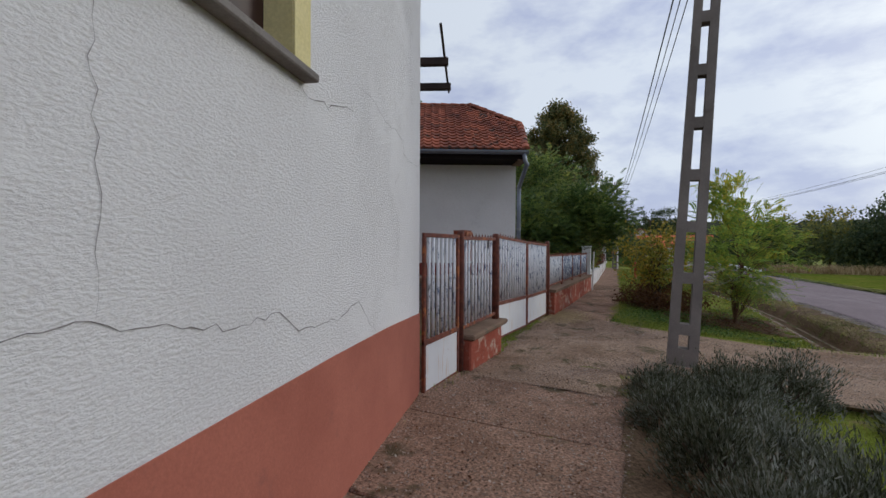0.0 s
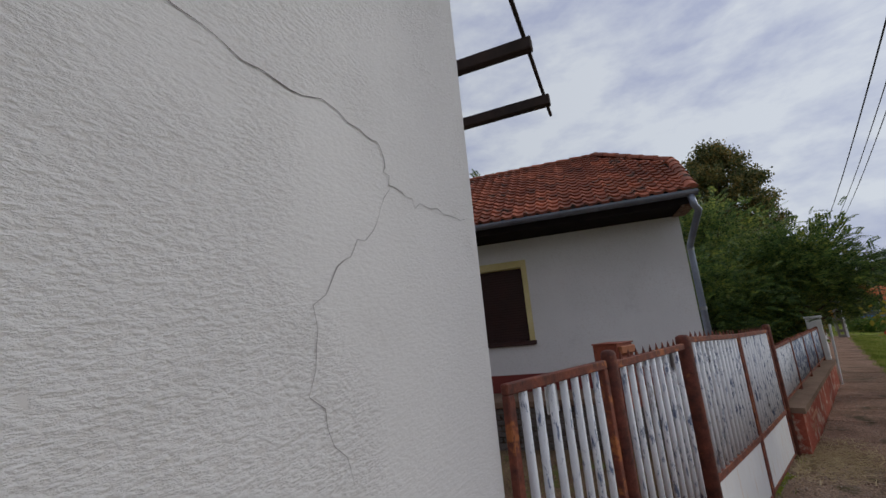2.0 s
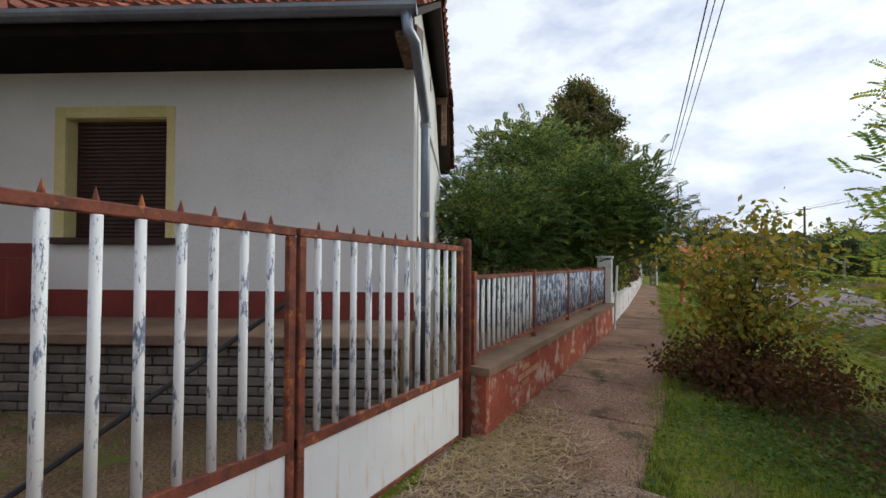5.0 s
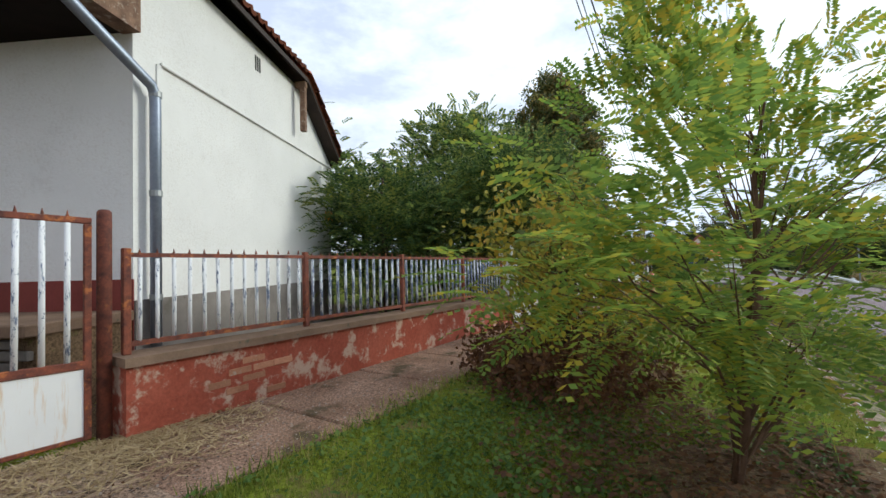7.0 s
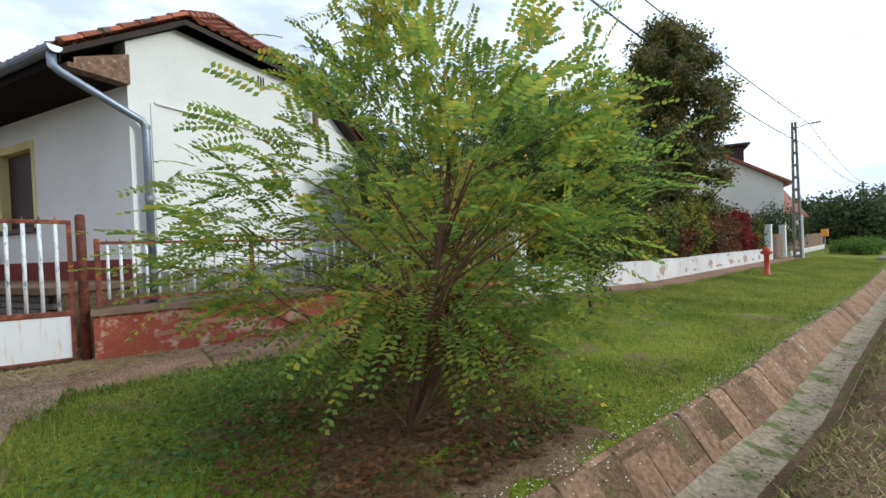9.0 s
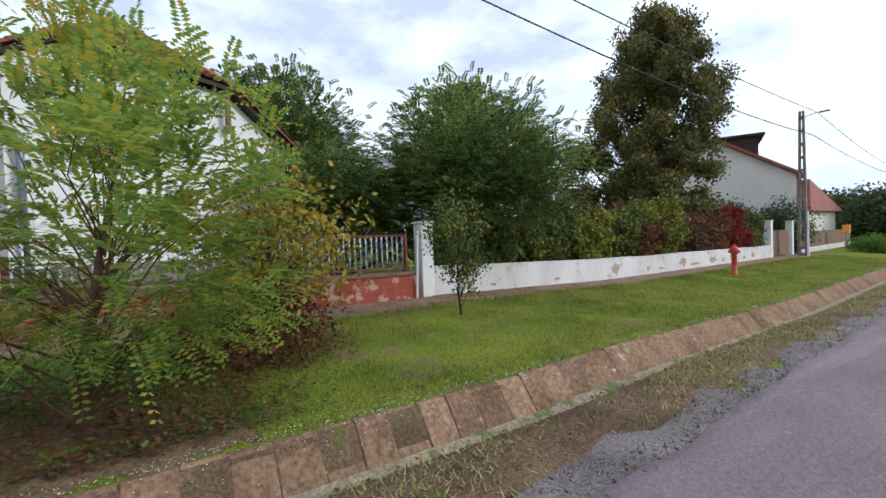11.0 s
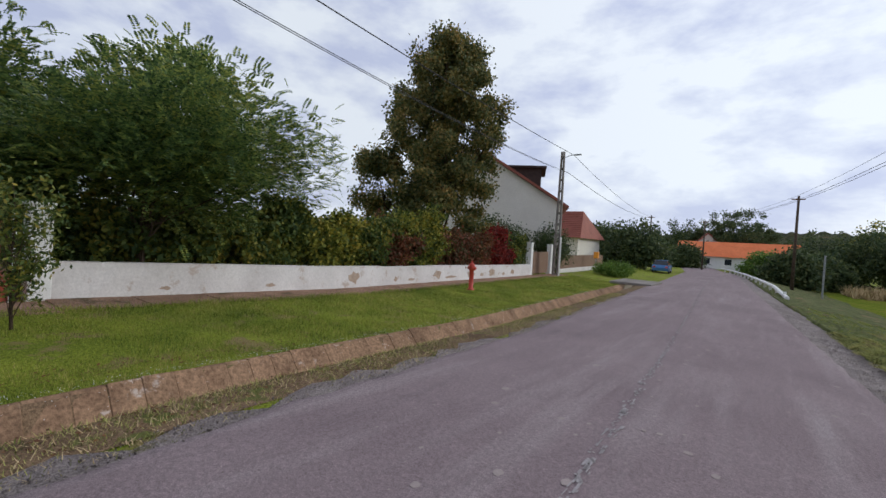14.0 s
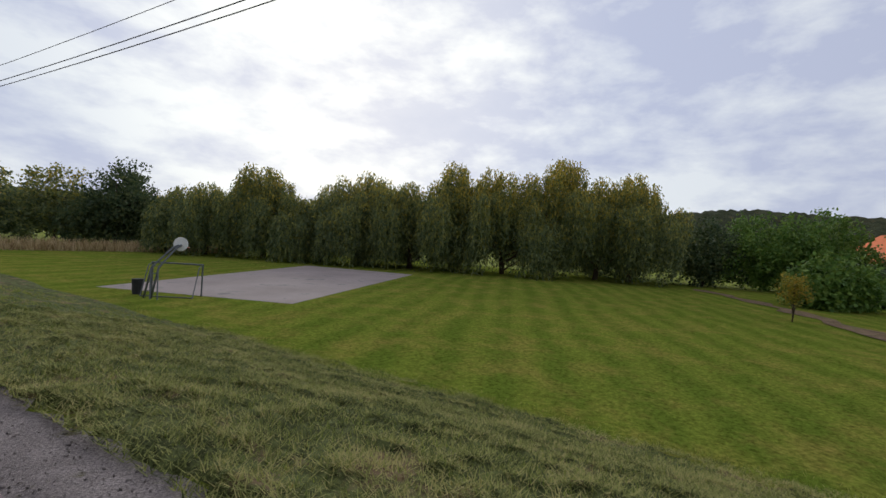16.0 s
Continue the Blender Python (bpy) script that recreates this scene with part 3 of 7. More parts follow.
def pieces(name, b, mat, parent, label=""):
    """Each loose piece of a Build becomes a part of its own."""
    root = list(range(len(b.v)))

    def find(i):
        while root[i] != i:
            root[i] = root[root[i]]
            i = root[i]
        return i
    for f in b.f:
        for i in f[1:]:
            root[find(i)] = find(f[0])
    by = collections.defaultdict(list)
    for f in b.f:
        by[find(f[0])].append(f)
    for fs in by.values():
        ids = sorted({i for f in fs for i in f})
        at = {i: k for k, i in enumerate(ids)}
        c = Build()
        c.v = [b.v[i] for i in ids]
        c.f = [[at[i] for i in f] for f in fs]
        part(name, c, mat, parent, label)


def thing(name, label, category, m=None, group="", kind=""):
    ob = new(name)
    ob.matrix_world = m if m is not None else Matrix()
    ob.matrix_basis = m if m is not None else Matrix()
    return tagged(ob, label, category, group, kind)


def single(name, what, mat, label, category, m=None, group="", kind="", smooth=False):
    me = what.mesh(name, mat, smooth) if isinstance(what, Build) else what
    ob = new(name, me)
    if m is not None:
        ob.matrix_basis = m
    return tagged(ob, label, category, group, kind)


# ---------------------------------------------------------------- ground
def base_z(y):
    return np.interp(y, [-60, 0, 6, 10, 17, 24, 38, 60, 95, 160, 2000], [0.25, 0.11, -0.03, -0.06, -0.12, -0.38, -0.55, -0.80, -1.05, -1.2, -1.2])


def lean(y):
    """How far the street bears off to the left of straight ahead."""
    return np.interp(y, [-2000, 15, 80, 115, 160, 2000], [0, 0, -4.1, -9.5, -24, -700])


def ground_z(x, y):
    x, y = np.asarray(x, float), np.asarray(y, float)
    d = x - lean(y)
    plain = np.interp(d, [-30, -2.2, -1.7, -0.1, 3.2, 4.4, 5.1, 5.3, 7.9, 10.5, 11.0], [0.25, 0.12, 0.0, 0.0, -0.20, -0.16, -0.13, -0.13, -0.09, -0.15, -0.20])
    ditch = np.interp(d, [3.36, 3.46, 3.72, 4.10, 4.32, 4.56], [0.0, 0.0, -0.34, -0.36, -0.02, 0.0])
    on = np.clip((y - 9.3) / 0.5, 0, 1) * np.clip((43.0 - y) / 0.5, 0, 1)
    z = base_z(y) + plain + ditch * on
    w = np.clip((d - 11.0) / 8.0, 0, 1)
    w = w * w * (3 - 2 * w)
    field = -2.2 + 0.0 * d
    return z * (1 - w) + field * w


ds = np.array([-1500, -700, -300, -120, -60, -30, -18, -12, -8, -5, -3.2, -2.2, -1.7, -1.2, -0.6, -0.1, 0.4, 1.0, 1.6, 2.2, 2.8, 3.2, 3.3, 3.40, 3.48, 3.56, 3.64, 3.72, 3.85, 4.0, 4.14, 4.21, 4.28, 4.36, 4.48, 4.6, 4.8, 5.1, 5.3, 6.6, 7.9, 9.2, 10.5, 10.75, 11.0] + [11.4 + 0.5 * k for k in range(17)] + [20.5, 23, 27, 33, 42, 55, 75, 110, 180, 350, 700, 1500])
ys = np.concatenate([[-1500, -600, -250, -100, -60, -30, -15, -8], np.arange(-5, 48, 0.5), np.arange(48, 120, 2.5), [125, 135, 150, 180, 240, 350, 600, 1000, 1600]])
DD, YY = np.meshgrid(ds, ys)
XX = DD + lean(YY)
ZZ = ground_z(XX, YY)
rs = np.random.RandomState(3)
rough = (np.abs(DD) < 40) * 0.018 * rs.randn(*DD.shape) * (np.abs(YY - 20) < 45)
ZZ = ZZ + rough * (DD > 0.1) * (DD < 2.9) * (YY > 10)
gv = np.stack([XX, YY, ZZ], -1).reshape(-1, 3)
ni, nj = DD.shape
ii, jj = np.meshgrid(np.arange(ni - 1), np.arange(nj - 1), indexing="ij")
q0 = (ii * nj + jj).ravel()
gq = np.stack([q0, q0 + 1, q0 + nj + 1, q0 + nj], 1)
single("ground", fast_mesh("ground", gv, gq, M_GROUND, True), None, "mown green verge and meadow with bare brown patches", "ground", kind="structure")


SW = np.random.RandomState(91).rand(60, 90)


def swath(d, y):
    """Height of the mown clippings lying in lumps and short swaths on the bank."""
    u, v = np.clip((np.asarray(d) - 11.0) / 0.19, 0, 58.5), np.clip((np.asarray(y) - 6.0) / 0.46, 0, 88.5)
    u = np.clip(u + 0.9 * np.sin(v * 0.7), 0, 58.5)
    i, j = u.astype(int), v.astype(int)
    p, q = u - i, v - j
    p, q = p * p * (3 - 2 * p), q * q * (3 - 2 * q)
    g = (SW[i, j] * (1 - p) + SW[i + 1, j] * p) * (1 - q) + (SW[i, j + 1] * (1 - p) + SW[i + 1, j + 1] * p) * q
    return 0.15 * np.clip(g - 0.42, 0, 1)


def strip(name, y_list, left, right, n, lift, mat, label, category, jag=0.0, seed=1, thick=0.0, crisp=False, relief=None):
    """A sheet laid on the ground between two edges given as functions of y."""
    r = np.random.RandomState(seed)
    y_list = np.asarray(y_list, float)
    a = np.array([left(y) for y in y_list]) + jag * r.randn(len(y_list))
    b = np.array([right(y) for y in y_list]) + jag * r.randn(len(y_list))
    t = np.linspace(0, 1, n)
    if crisp:
        t = np.concatenate([[0, 0.008], np.linspace(0.03, 0.97, n - 4), [0.992, 1]])
    x = a[:, None] * (1 - t) + b[:, None] * t
    y = np.repeat(y_list[:, None], n, 1)
    z = ground_z(x, y) + lift
    z = z + thick * r.randn(*z.shape) * (np.abs(y - 21) < 12)
    if relief is not None:
        z = z + relief(x - lean(y), y)
    z[:, 0] -= lift * 1.6
    z[:, -1] -= lift * 1.6
    v = np.stack([x, y, z], -1).reshape(-1, 3)
    i, j = np.meshgrid(np.arange(len(y_list) - 1), np.arange(n - 1), indexing="ij")
    q = (i * n + j).ravel()
    return single(name, fast_mesh(name, v, np.stack([q, q + 1, q + n + 1, q + n], 1), mat, True), None, label, category, kind="structure")


road_y = np.concatenate([np.arange(-60, -5, 5), np.arange(-5, 45, 0.4), np.arange(45, 170, 2.5)])
strip("road", road_y, lambda y: 5.25 + float(lean(y)) - 0.012 * max(0, min(y, 60) - 15), lambda y: 10.45 + float(lean(y)), 14, 0.026, M_ASPHALT, "worn mauve-grey asphalt village road", "road", 0.022, 5, crisp=True)
sh_y = np.arange(-30, 95, 0.35)
strip("gravel_shoulder_right", sh_y, lambda y: 10.10 + float(lean(y)), lambda y: 11.25 + float(lean(y)), 9, 0.016, M_GRAVEL, "loose grey gravel along the road edge", "gravel", 0.07, 6)
strip("gravel_shoulder_left", np.arange(9.5, 60, 0.35), lambda y: 4.95 + float(lean(y)), lambda y: 5.42 + float(lean(y)), 9, 0.016, M_GRAVEL, "loose gravel and weeds at the road edge", "gravel", 0.10, 7)
# driveway from the gate to the road
strip("driveway", np.linspace(4.50, 9.54, 24), lambda y: -1.62, lambda y: 5.4 if 5.6 < y < 8.9 else (0.35 if y < 5.6 else max(0.1, 5.4 - (y - 8.9) * 12)), 22, 0.022, M_DRIVE, "worn earthy concrete driveway strewn with dry stalks", "driveway", 0.05, 8)
field_y = np.concatenate([np.arange(-80, 0, 8), np.arange(0, 50, 0.5), np.arange(50, 100, 2.5)])
strip("bank", np.concatenate([np.arange(-80, 8, 4), np.arange(8, 34, 0.13), np.arange(34, 100, 3)]), lambda y: 11.15 + float(lean(y)), lambda y: 17.6 + 0.25 * math.sin(y * 0.7) + float(lean(y)), 90, 0.05, M_BANK, "grassy bank covered in dry mown clippings", "bank", 0.06, 16, 0.012, relief=swath)
strip("meadow", field_y, lambda y: 17.2 + float(lean(y)), lambda y: 75.0 + float(lean(y)), 60, 0.02, M_FIELD, "green mown meadow with faint stripes", "meadow", 0.0, 17)

# ---------------------------------------------------------------- the white corner house with cracked stucco
H1 = pose(-1.522, 3.58, 0, 0, 0, 15)       # wall face at x = 0 towards the street, corner at y = 0, running back to -y


def wall_with_hole(b, x0, x1, y0, y1, z0, z1, hy0, hy1, hz0, hz1):
    b.box(x0, x1, y0, hy0, z0, z1)
    b.box(x0, x1, hy1, y1, z0, z1)
    b.box(x0, x1, hy0, hy1, z0, hz0)
    b.box(x0, x1, hy0, hy1, hz1, z1)
    return b


house1 = thing("corner_house", "white rough-stuccoed house with salmon plinth and long wall cracks", "house", H1)
b = Build()
wall_with_hole(b, -0.42, 0, -9, 0, -0.3, 6.2, -3.80, -2.44, 2.43, 4.05)
b.box(-8, -0.42, -0.42, 0, -0.3, 6.2)
b.box(-8, -7.6, -9, -0.42, -0.3, 6.2)
b.box(-7.6, -0.42, -9, -8.6, -0.3, 6.2)
pieces("wall", b, M_STUCCO1, house1)
b = Build()
b.prism([(-9.0, -0.3), (0.006, -0.3), (0.006, 0.895), (-1.0, 0.945), (-2.0, 0.97), (-9.0, 1.02)], 0, 0.0, 0.006)
b.box(-8.0, 0.0, 0.0, 0.006, -0.3, 0.895)
part("plinth", b, M_PLINTH1, house1, "salmon painted plinth")
b = Build()
b.prism([(-8.4, 6.0), (0.5, 6.0), (0.5, 6.15), (-3.95, 9.3), (-8.4, 6.15)], 1, -9.4, 0.4)
part("roof", b, M_TILE_RED, house1)
win1 = part("window", Build().box(-0.20, -0.15, -3.80, -2.44, 2.43, 4.05), M_SHUTTER, house1, "dark maroon window shutter")
b = Build()
for y0, y1, z0, z1 in ((-2.44, -2.29, 2.43, 4.18), (-3.94, -3.80, 2.43, 4.18), (-3.80, -2.44, 4.05, 4.18)):
    b.box(-0.01, 0.008, y0, y1, z0, z1, 0.003)
part("trim", b, M_YELLOW, win1, "pale yellow painted surround")
b = Build()
for y in (-2.445, -3.799):
    b.box(-0.15, -0.001, y, y + 0.004, 2.43, 4.05)
pieces("reveal", b, M_YELLOW, win1)
part("sill", Build().box(-0.15, 0.075, -3.96, -2.33, 2.385, 2.425, 0.006), M_CONCRETE, win1, "grey stone sill with drip edge")


def crack(anchors, width, seed, parent, x=0.0025):
    """A jagged open crack wandering through a few places on the wall: pairs of distance from the corner and height."""
    r = random.Random(seed)
    pts = []
    for (s0, z0), (s1, z1) in zip(anchors, anchors[1:]):
        n = max(3, int(math.hypot(s1 - s0, z1 - z0) / 0.045))
        for k in range(n):
            t = k / n
            pts.append((s0 + (s1 - s0) * t + r.gauss(0, 0.009), z0 + (z1 - z0) * t + r.gauss(0, 0.009)))
    pts.append(anchors[-1])
    b = Build()
    o = 0
    for k, (s, z) in enumerate(pts):
        a, c = pts[max(k - 1, 0)], pts[min(k + 1, len(pts) - 1)]
        d = Vector((c[0] - a[0], c[1] - a[1])).normalized()
        w = width * (0.35 + 0.9 * r.random()) * min(1, 0.25 + min(k, len(pts) - 1 - k) * 0.2)
        b.v += [[x, -(s - d.y * w), z + d.x * w], [x, -(s + d.y * w), z - d.x * w]]
        if k:
            b.f.append([o - 2, o - 1, o + 1, o])
        o += 2
    part("crack", b, M_CRACK, parent)


crack([(4.1, 1.43), (3.52, 1.40), (3.42, 1.41), (3.30, 1.38), (3.10, 1.35), (2.85, 1.29), (2.57, 1.305), (2.38, 1.19), (1.96, 1.175), (1.66, 1.235), (1.33, 0.98)], 0.0024, 1, house1)
crack([(2.42, 2.39), (2.30, 2.335), (2.04, 2.375), (1.90, 2.41), (1.73, 2.44)], 0.0026, 2, house1)
crack([(1.64, 2.61), (1.37, 2.63), (1.20, 2.575), (1.05, 2.545), (0.94, 2.56), (0.72, 2.53), (0.66, 2.525), (0.625, 2.475), (0.59, 2.415), (0.51, 2.39), (0.42, 2.37), (0.27, 2.375), (0.07, 2.40)], 0.0017, 3, house1)
crack([(0.59, 2.41), (0.64, 2.32), (0.73, 2.20), (0.81, 2.15), (0.92, 2.03), (0.925, 1.84), (0.86, 1.73), (0.81, 1.60)], 0.0011, 4, house1)
crack([(0.53, 1.13), (0.34, 1.2), (0.18, 1.28)], 0.0012, 5, house1)
crack([(3.37, 2.85), (3.40, 2.6), (3.34, 2.42), (3.37, 2.21), (3.38, 2.02), (3.36, 1.79), (3.36, 1.62), (3.37, 1.42)], 0.0009, 6, house1)

# ---------------------------------------------------------------- the second house
H2 = pose(-2.42, 10.2, 0, 0, 0, 27.5)      # gable at x = 0, side wall at y = 0; the house runs to -x and +y
LEN, WID, RIDGE_Y, RIDGE_Z, SLOPE = 8.15, 5.45, 2.20, 5.85, 0.656
HX, HY0, HY1 = 0.25, 0.74, 3.74           # overhang at the gable, ends of the half hip's eave
BACK = 0.06
house2 = thing("village_house", "white limewashed village house with clay tile half-hipped roof", "house", H2)


def verge_x(y):
    """Where the tiled slope ends against the flat-roofed annexe."""
    return -6.83 - 0.40 * min(y + 0.86, RIDGE_Y + 0.86)


def roof_z(y):
    return RIDGE_Z - SLOPE * abs(y - RIDGE_Y)


b = Build()
wx = [(-2.78, -0.3), (-3.96, -2.78), (-5.55, -3.96), (-6.44, -5.55), (-LEN, -6.44)]
TH = 0.38
for (x0, x1), (z0, z1) in zip(wx, ((None, None), (1.72, 3.08), (None, None), (0.84, 3.14), (None, None))):
    if z0 is None:
        b.box(x0, x1, 0, TH, 0, 4.08)
    else:
        b.box(x0, x1, 0, TH, 0, z0)
        b.box(x0, x1, 0, TH, z1, 4.08)
pieces("wall", b, M_STUCCO2, house2)
gable = [(TH, 0), (WID, 0), (WID, roof_z(WID) - 0.2), (HY1, roof_z(HY1) - 0.2), (HY0, roof_z(HY0) - 0.2), (TH, roof_z(TH) - 0.2)]
part("gable_wall", Build().prism(gable, 0, -TH, 0).prism([(0, 0), (TH, 0), (TH, roof_z(TH) - 0.2), (0, roof_z(0) - 0.2)], 0, -0.3, 0.002), M_STUCCO2, house2)
part("back_wall", Build().box(-LEN, -TH, WID - TH, WID, 0, 3.5).prism([(TH, 0), (WID - TH, 0), (WID - TH, 3.5), (RIDGE_Y, 5.5), (TH, 4.0)], 0, -LEN, -LEN + TH), M_STUCCO2, house2)
b = Build()
b.box(-LEN, -4.3, -0.012, 0, 0.3, 1.66)
b.box(-4.3, 0.012, -0.012, 0, 0.3, 1.14)
b.box(-5.0, -4.3, -0.30, -0.012, 0.7, 1.50, 0.01)
part("plinth", b, M_MAROON, house2, "maroon painted plinth")
part("gable_plinth", Build().box(0, 0.03, 0.0, WID, -0.1, 0.93), M_CONCRETE, house2, "stained grey rendered plinth")
w2 = part("window", Build().box(-3.96, -2.78, 0.13, 0.16, 1.72, 3.08), M_SHUTTER, house2, "closed dark brown roller shutter")
b = Build()
for k in range(29):
    z = 1.745 + k * 0.046
    b.box(-3.93, -2.81, 0.112, 0.13, z, z + 0.036, 0.006)
pieces("slat", b, M_SHUTTER, w2)
b = Build()
for x0, x1, z0, z1 in ((-4.09, -3.96, 1.72, 3.21), (-2.78, -2.69, 1.72, 3.21), (-3.96, -2.78, 3.08, 3.21)):
    b.box(x0, x1, -0.016, 0.02, z0, z1, 0.004)
part("trim", b, M_YELLOW, w2, "pale yellow painted surround")
b = Build().box(-3.956, -3.95, 0.0, 0.13, 1.68, 3.08).box(-2.79, -2.784, 0.0, 0.13, 1.68, 3.08).box(-3.95, -2.79, 0, 0.13, 3.07, 3.076)
pieces("reveal", b, M_YELLOW, w2)
part("sill", Build().box(-4.11, -2.67, -0.07, 0.13, 1.65, 1.725, 0.008), M_SHUTTER, w2, "dark brown sill")
door2 = part("door", Build().box(-6.44, -5.55, 0.14, 0.19, 0.84, 3.14), M_SHUTTER, house2, "dark brown wooden front door")
b = Build()
for x0 in (-6.36, -5.96):
    for z0, z1 in ((1.0, 1.75), (1.9, 2.95)):
        b.box(x0, x0 + 0.32, 0.125, 0.142, z0, z1, 0.008)
pieces("panel", b, M_SHUTTER, door2)
b = Build()
for x0, x1, z0, z1 in ((-6.55, -6.44, 0.84, 3.26), (-5.55, -5.43, 0.84, 3.26), (-6.44, -5.55, 3.14, 3.26)):
    b.box(x0, x1, -0.016, 0.02, z0, z1, 0.004)
part("trim", b, M_YELLOW, door2)
part("handle", Build().tube([(-6.37, 0.13, 1.85), (-6.37, 0.08, 1.85), (-6.27, 0.08, 1.85)], 0.009), M_STEEL, door2)
# roof body below the tiles
EAVE_Y = -0.78
b = Build()
rt = 0.10
near = [(EAVE_Y, roof_z(EAVE_Y) - rt), (RIDGE_Y, RIDGE_Z - rt), (WID + BACK, roof_z(WID + BACK) - rt), (WID + BACK, roof_z(WID + BACK) - rt - 0.08), (RIDGE_Y, RIDGE_Z - rt - 0.10), (EAVE_Y, roof_z(EAVE_Y) - rt - 0.08)]
b.prism(near, 0, -LEN - 0.10, -0.95)
for p in b.v:
    if p[0] < -LEN:
        p[0] = verge_x(p[1])
hz = roof_z(HY0) - rt
for ya, yb in ((EAVE_Y, HY0), (WID + BACK, HY1)):
    za, zb = roof_z(ya) - rt, roof_z(yb) - rt
    b.v += [[-0.95, ya, za], [0.08 if ya < 0 else HX, ya, za], [HX, yb, zb], [-0.95, RIDGE_Y, RIDGE_Z - rt], [-0.95, ya, za - 0.08], [0.08 if ya < 0 else HX, ya, za - 0.08], [HX, yb, zb - 0.08]]
    k = len(b.v) - 7
    b.f += [[k, k + 1, k + 2, k + 3], [k + 1, k + 5, k + 6, k + 2], [k, k + 4, k + 5, k + 1], [k + 4, k + 5, k + 6, k + 3]]
k = len(b.v)
b.v += [[HX, HY0, hz], [HX, HY1, roof_z(HY1) - rt], [-0.95, RIDGE_Y, RIDGE_Z - rt], [HX, HY0, hz - 0.08], [HX, HY1, roof_z(HY1) - rt - 0.08]]
b.f += [[k, k + 1, k + 2], [k, k + 3, k + 4, k + 1], [k + 3, k + 4, k + 2]]
roof2 = part("roof", b, M_DARKWOOD, house2, "dark boarded roof deck")
part("annexe_roof", Build().box(-LEN - 1.3, verge_x(0) + 0.1, EAVE_Y + 0.02, 1.9, 3.642, 3.76, 0.02), M_DARKWOOD, roof2, "dark felted flat roof of the annexe")
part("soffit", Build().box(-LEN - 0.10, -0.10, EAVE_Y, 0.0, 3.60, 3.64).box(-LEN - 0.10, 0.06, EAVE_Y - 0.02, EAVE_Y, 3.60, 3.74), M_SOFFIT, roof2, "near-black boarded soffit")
part("bargeboard", Build().box(-0.10, 0.10, EAVE_Y + 0.05, -0.01, 3.58, 3.64).prism([(EAVE_Y + 0.12, 3.64), (-0.01, 3.64), (-0.01, 4.0), (EAVE_Y + 0.12, 3.72)], 0, 0.07, 0.10), M_OLDWOOD, roof2, "weathered flaking box-eave boards")
b = Build()
b.box(0.02, HX - 0.02, HY1 - 0.10, HY1 + 0.0, 4.54, 4.66, 0.01)
b.box(0.12, 0.22, HY1 - 0.12, HY1 - 0.02, 3.72, 4.54, 0.01)
pieces("bracket", b, M_OLDWOOD, roof2, "weathered timber bracket post")
# horizontal cornice line, vent and cable on the gable
part("cornice", Build().box(0, 0.035, 0.35, WID, 3.42, 3.46, 0.008).box(0, 0.02, 0.30, 0.36, 0.93, 3.42), M_STUCCO2, house2)
b = Build()
for i in range(3):
    for j in range(3):
        b.box(0.0, 0.006, 2.30 + i * 0.06, 2.335 + i * 0.06, 4.28 + j * 0.07, 4.37 + j * 0.07)
pieces("vent_hole", b, M_BLACK, house2, "small square air vent hole")
# gutter and downpipe
GY, GZ = EAVE_Y - 0.08, 3.78
b = Build()
prof = [(math.cos(math.pi + math.pi * k / 8) * 0.085, math.sin(math.pi + math.pi * k / 8) * 0.085) for k in range(9)]
prof2 = [(u * 0.93, v * 0.93) for u, v in reversed(prof)]
b.prism([(GY + u, GZ + v) for u, v in prof + prof2], 0, -LEN - 0.18, 0.12)
b.prism([(GY + u, GZ + v) for u, v in prof], 0, 0.09, 0.12)
gut = part("gutter", b, M_ZINC, house2, "grey zinc half-round gutter")
b = Build()
for k in range(9):
    x = -0.9 - k * 1.0
    b.prism([(GY + u * 1.06, GZ + v * 1.06) for u, v in prof] + [(GY + u, GZ + v) for u, v in reversed(prof)], 0, x, x + 0.035)
pieces("joint", b, M_ZINC, gut)
b = Build()
b.tube([(0.02, GY, GZ - 0.05), (0.04, GY, GZ - 0.22), (0.10, GY + 0.05, GZ - 0.30), (0.115, 0.10, 3.10), (0.115, 0.15, 3.02), (0.115, 0.155, 2.9), (0.115, 0.155, 0.15)], 0.052, 12)
pipe = part("downpipe", b, M_ZINC, house2, "grey zinc downpipe", True)
b = Build()
for z in (3.02, 2.0, 0.95):
    b.tube([(0.115, 0.155, z - 0.03), (0.115, 0.155, z + 0.03)], 0.06, 12)
pieces("bracket", b, M_STEEL, pipe)
part("meter_box", Build().box(0.001, 0.09, WID - 0.35, WID - 0.12, 2.2, 2.42, 0.015), M_ORANGE, house2, "small orange plastic box")
# loose cable at the eave
b = Build()
b.tube([(-8.0, GY - 0.10, 3.70), (-8.2, GY - 0.15, 3.50), (-8.35, GY - 0.12, 3.62), (-8.3, GY - 0.06, 3.95), (-8.2, GY, 4.05)], 0.012, 6)
part("cable", b, M_WHITEPAINT, house2)

# terrace of the second house
terrace = thing("terrace", "raised concrete terrace with sooty brick front", "terrace", H2, kind="structure")
part("slab", Build().box(-LEN - 0.6, 0.03, -1.02, -0.012, 0.74, 0.84, 0.012), M_CAP, terrace, "brown concrete terrace edge")
part("core", Build().box(-LEN - 0.6, 0.0, -0.90, -0.012, -0.1, 0.74), M_SOIL, terrace)
part("step", Build().box(-5.9, -4.5, -1.35, -1.02, 0.05, 0.60, 0.015).box(-5.9, -4.8, -1.7, -1.35, 0.02, 0.32, 0.015), M_CAP, terrace, "worn concrete entrance steps")

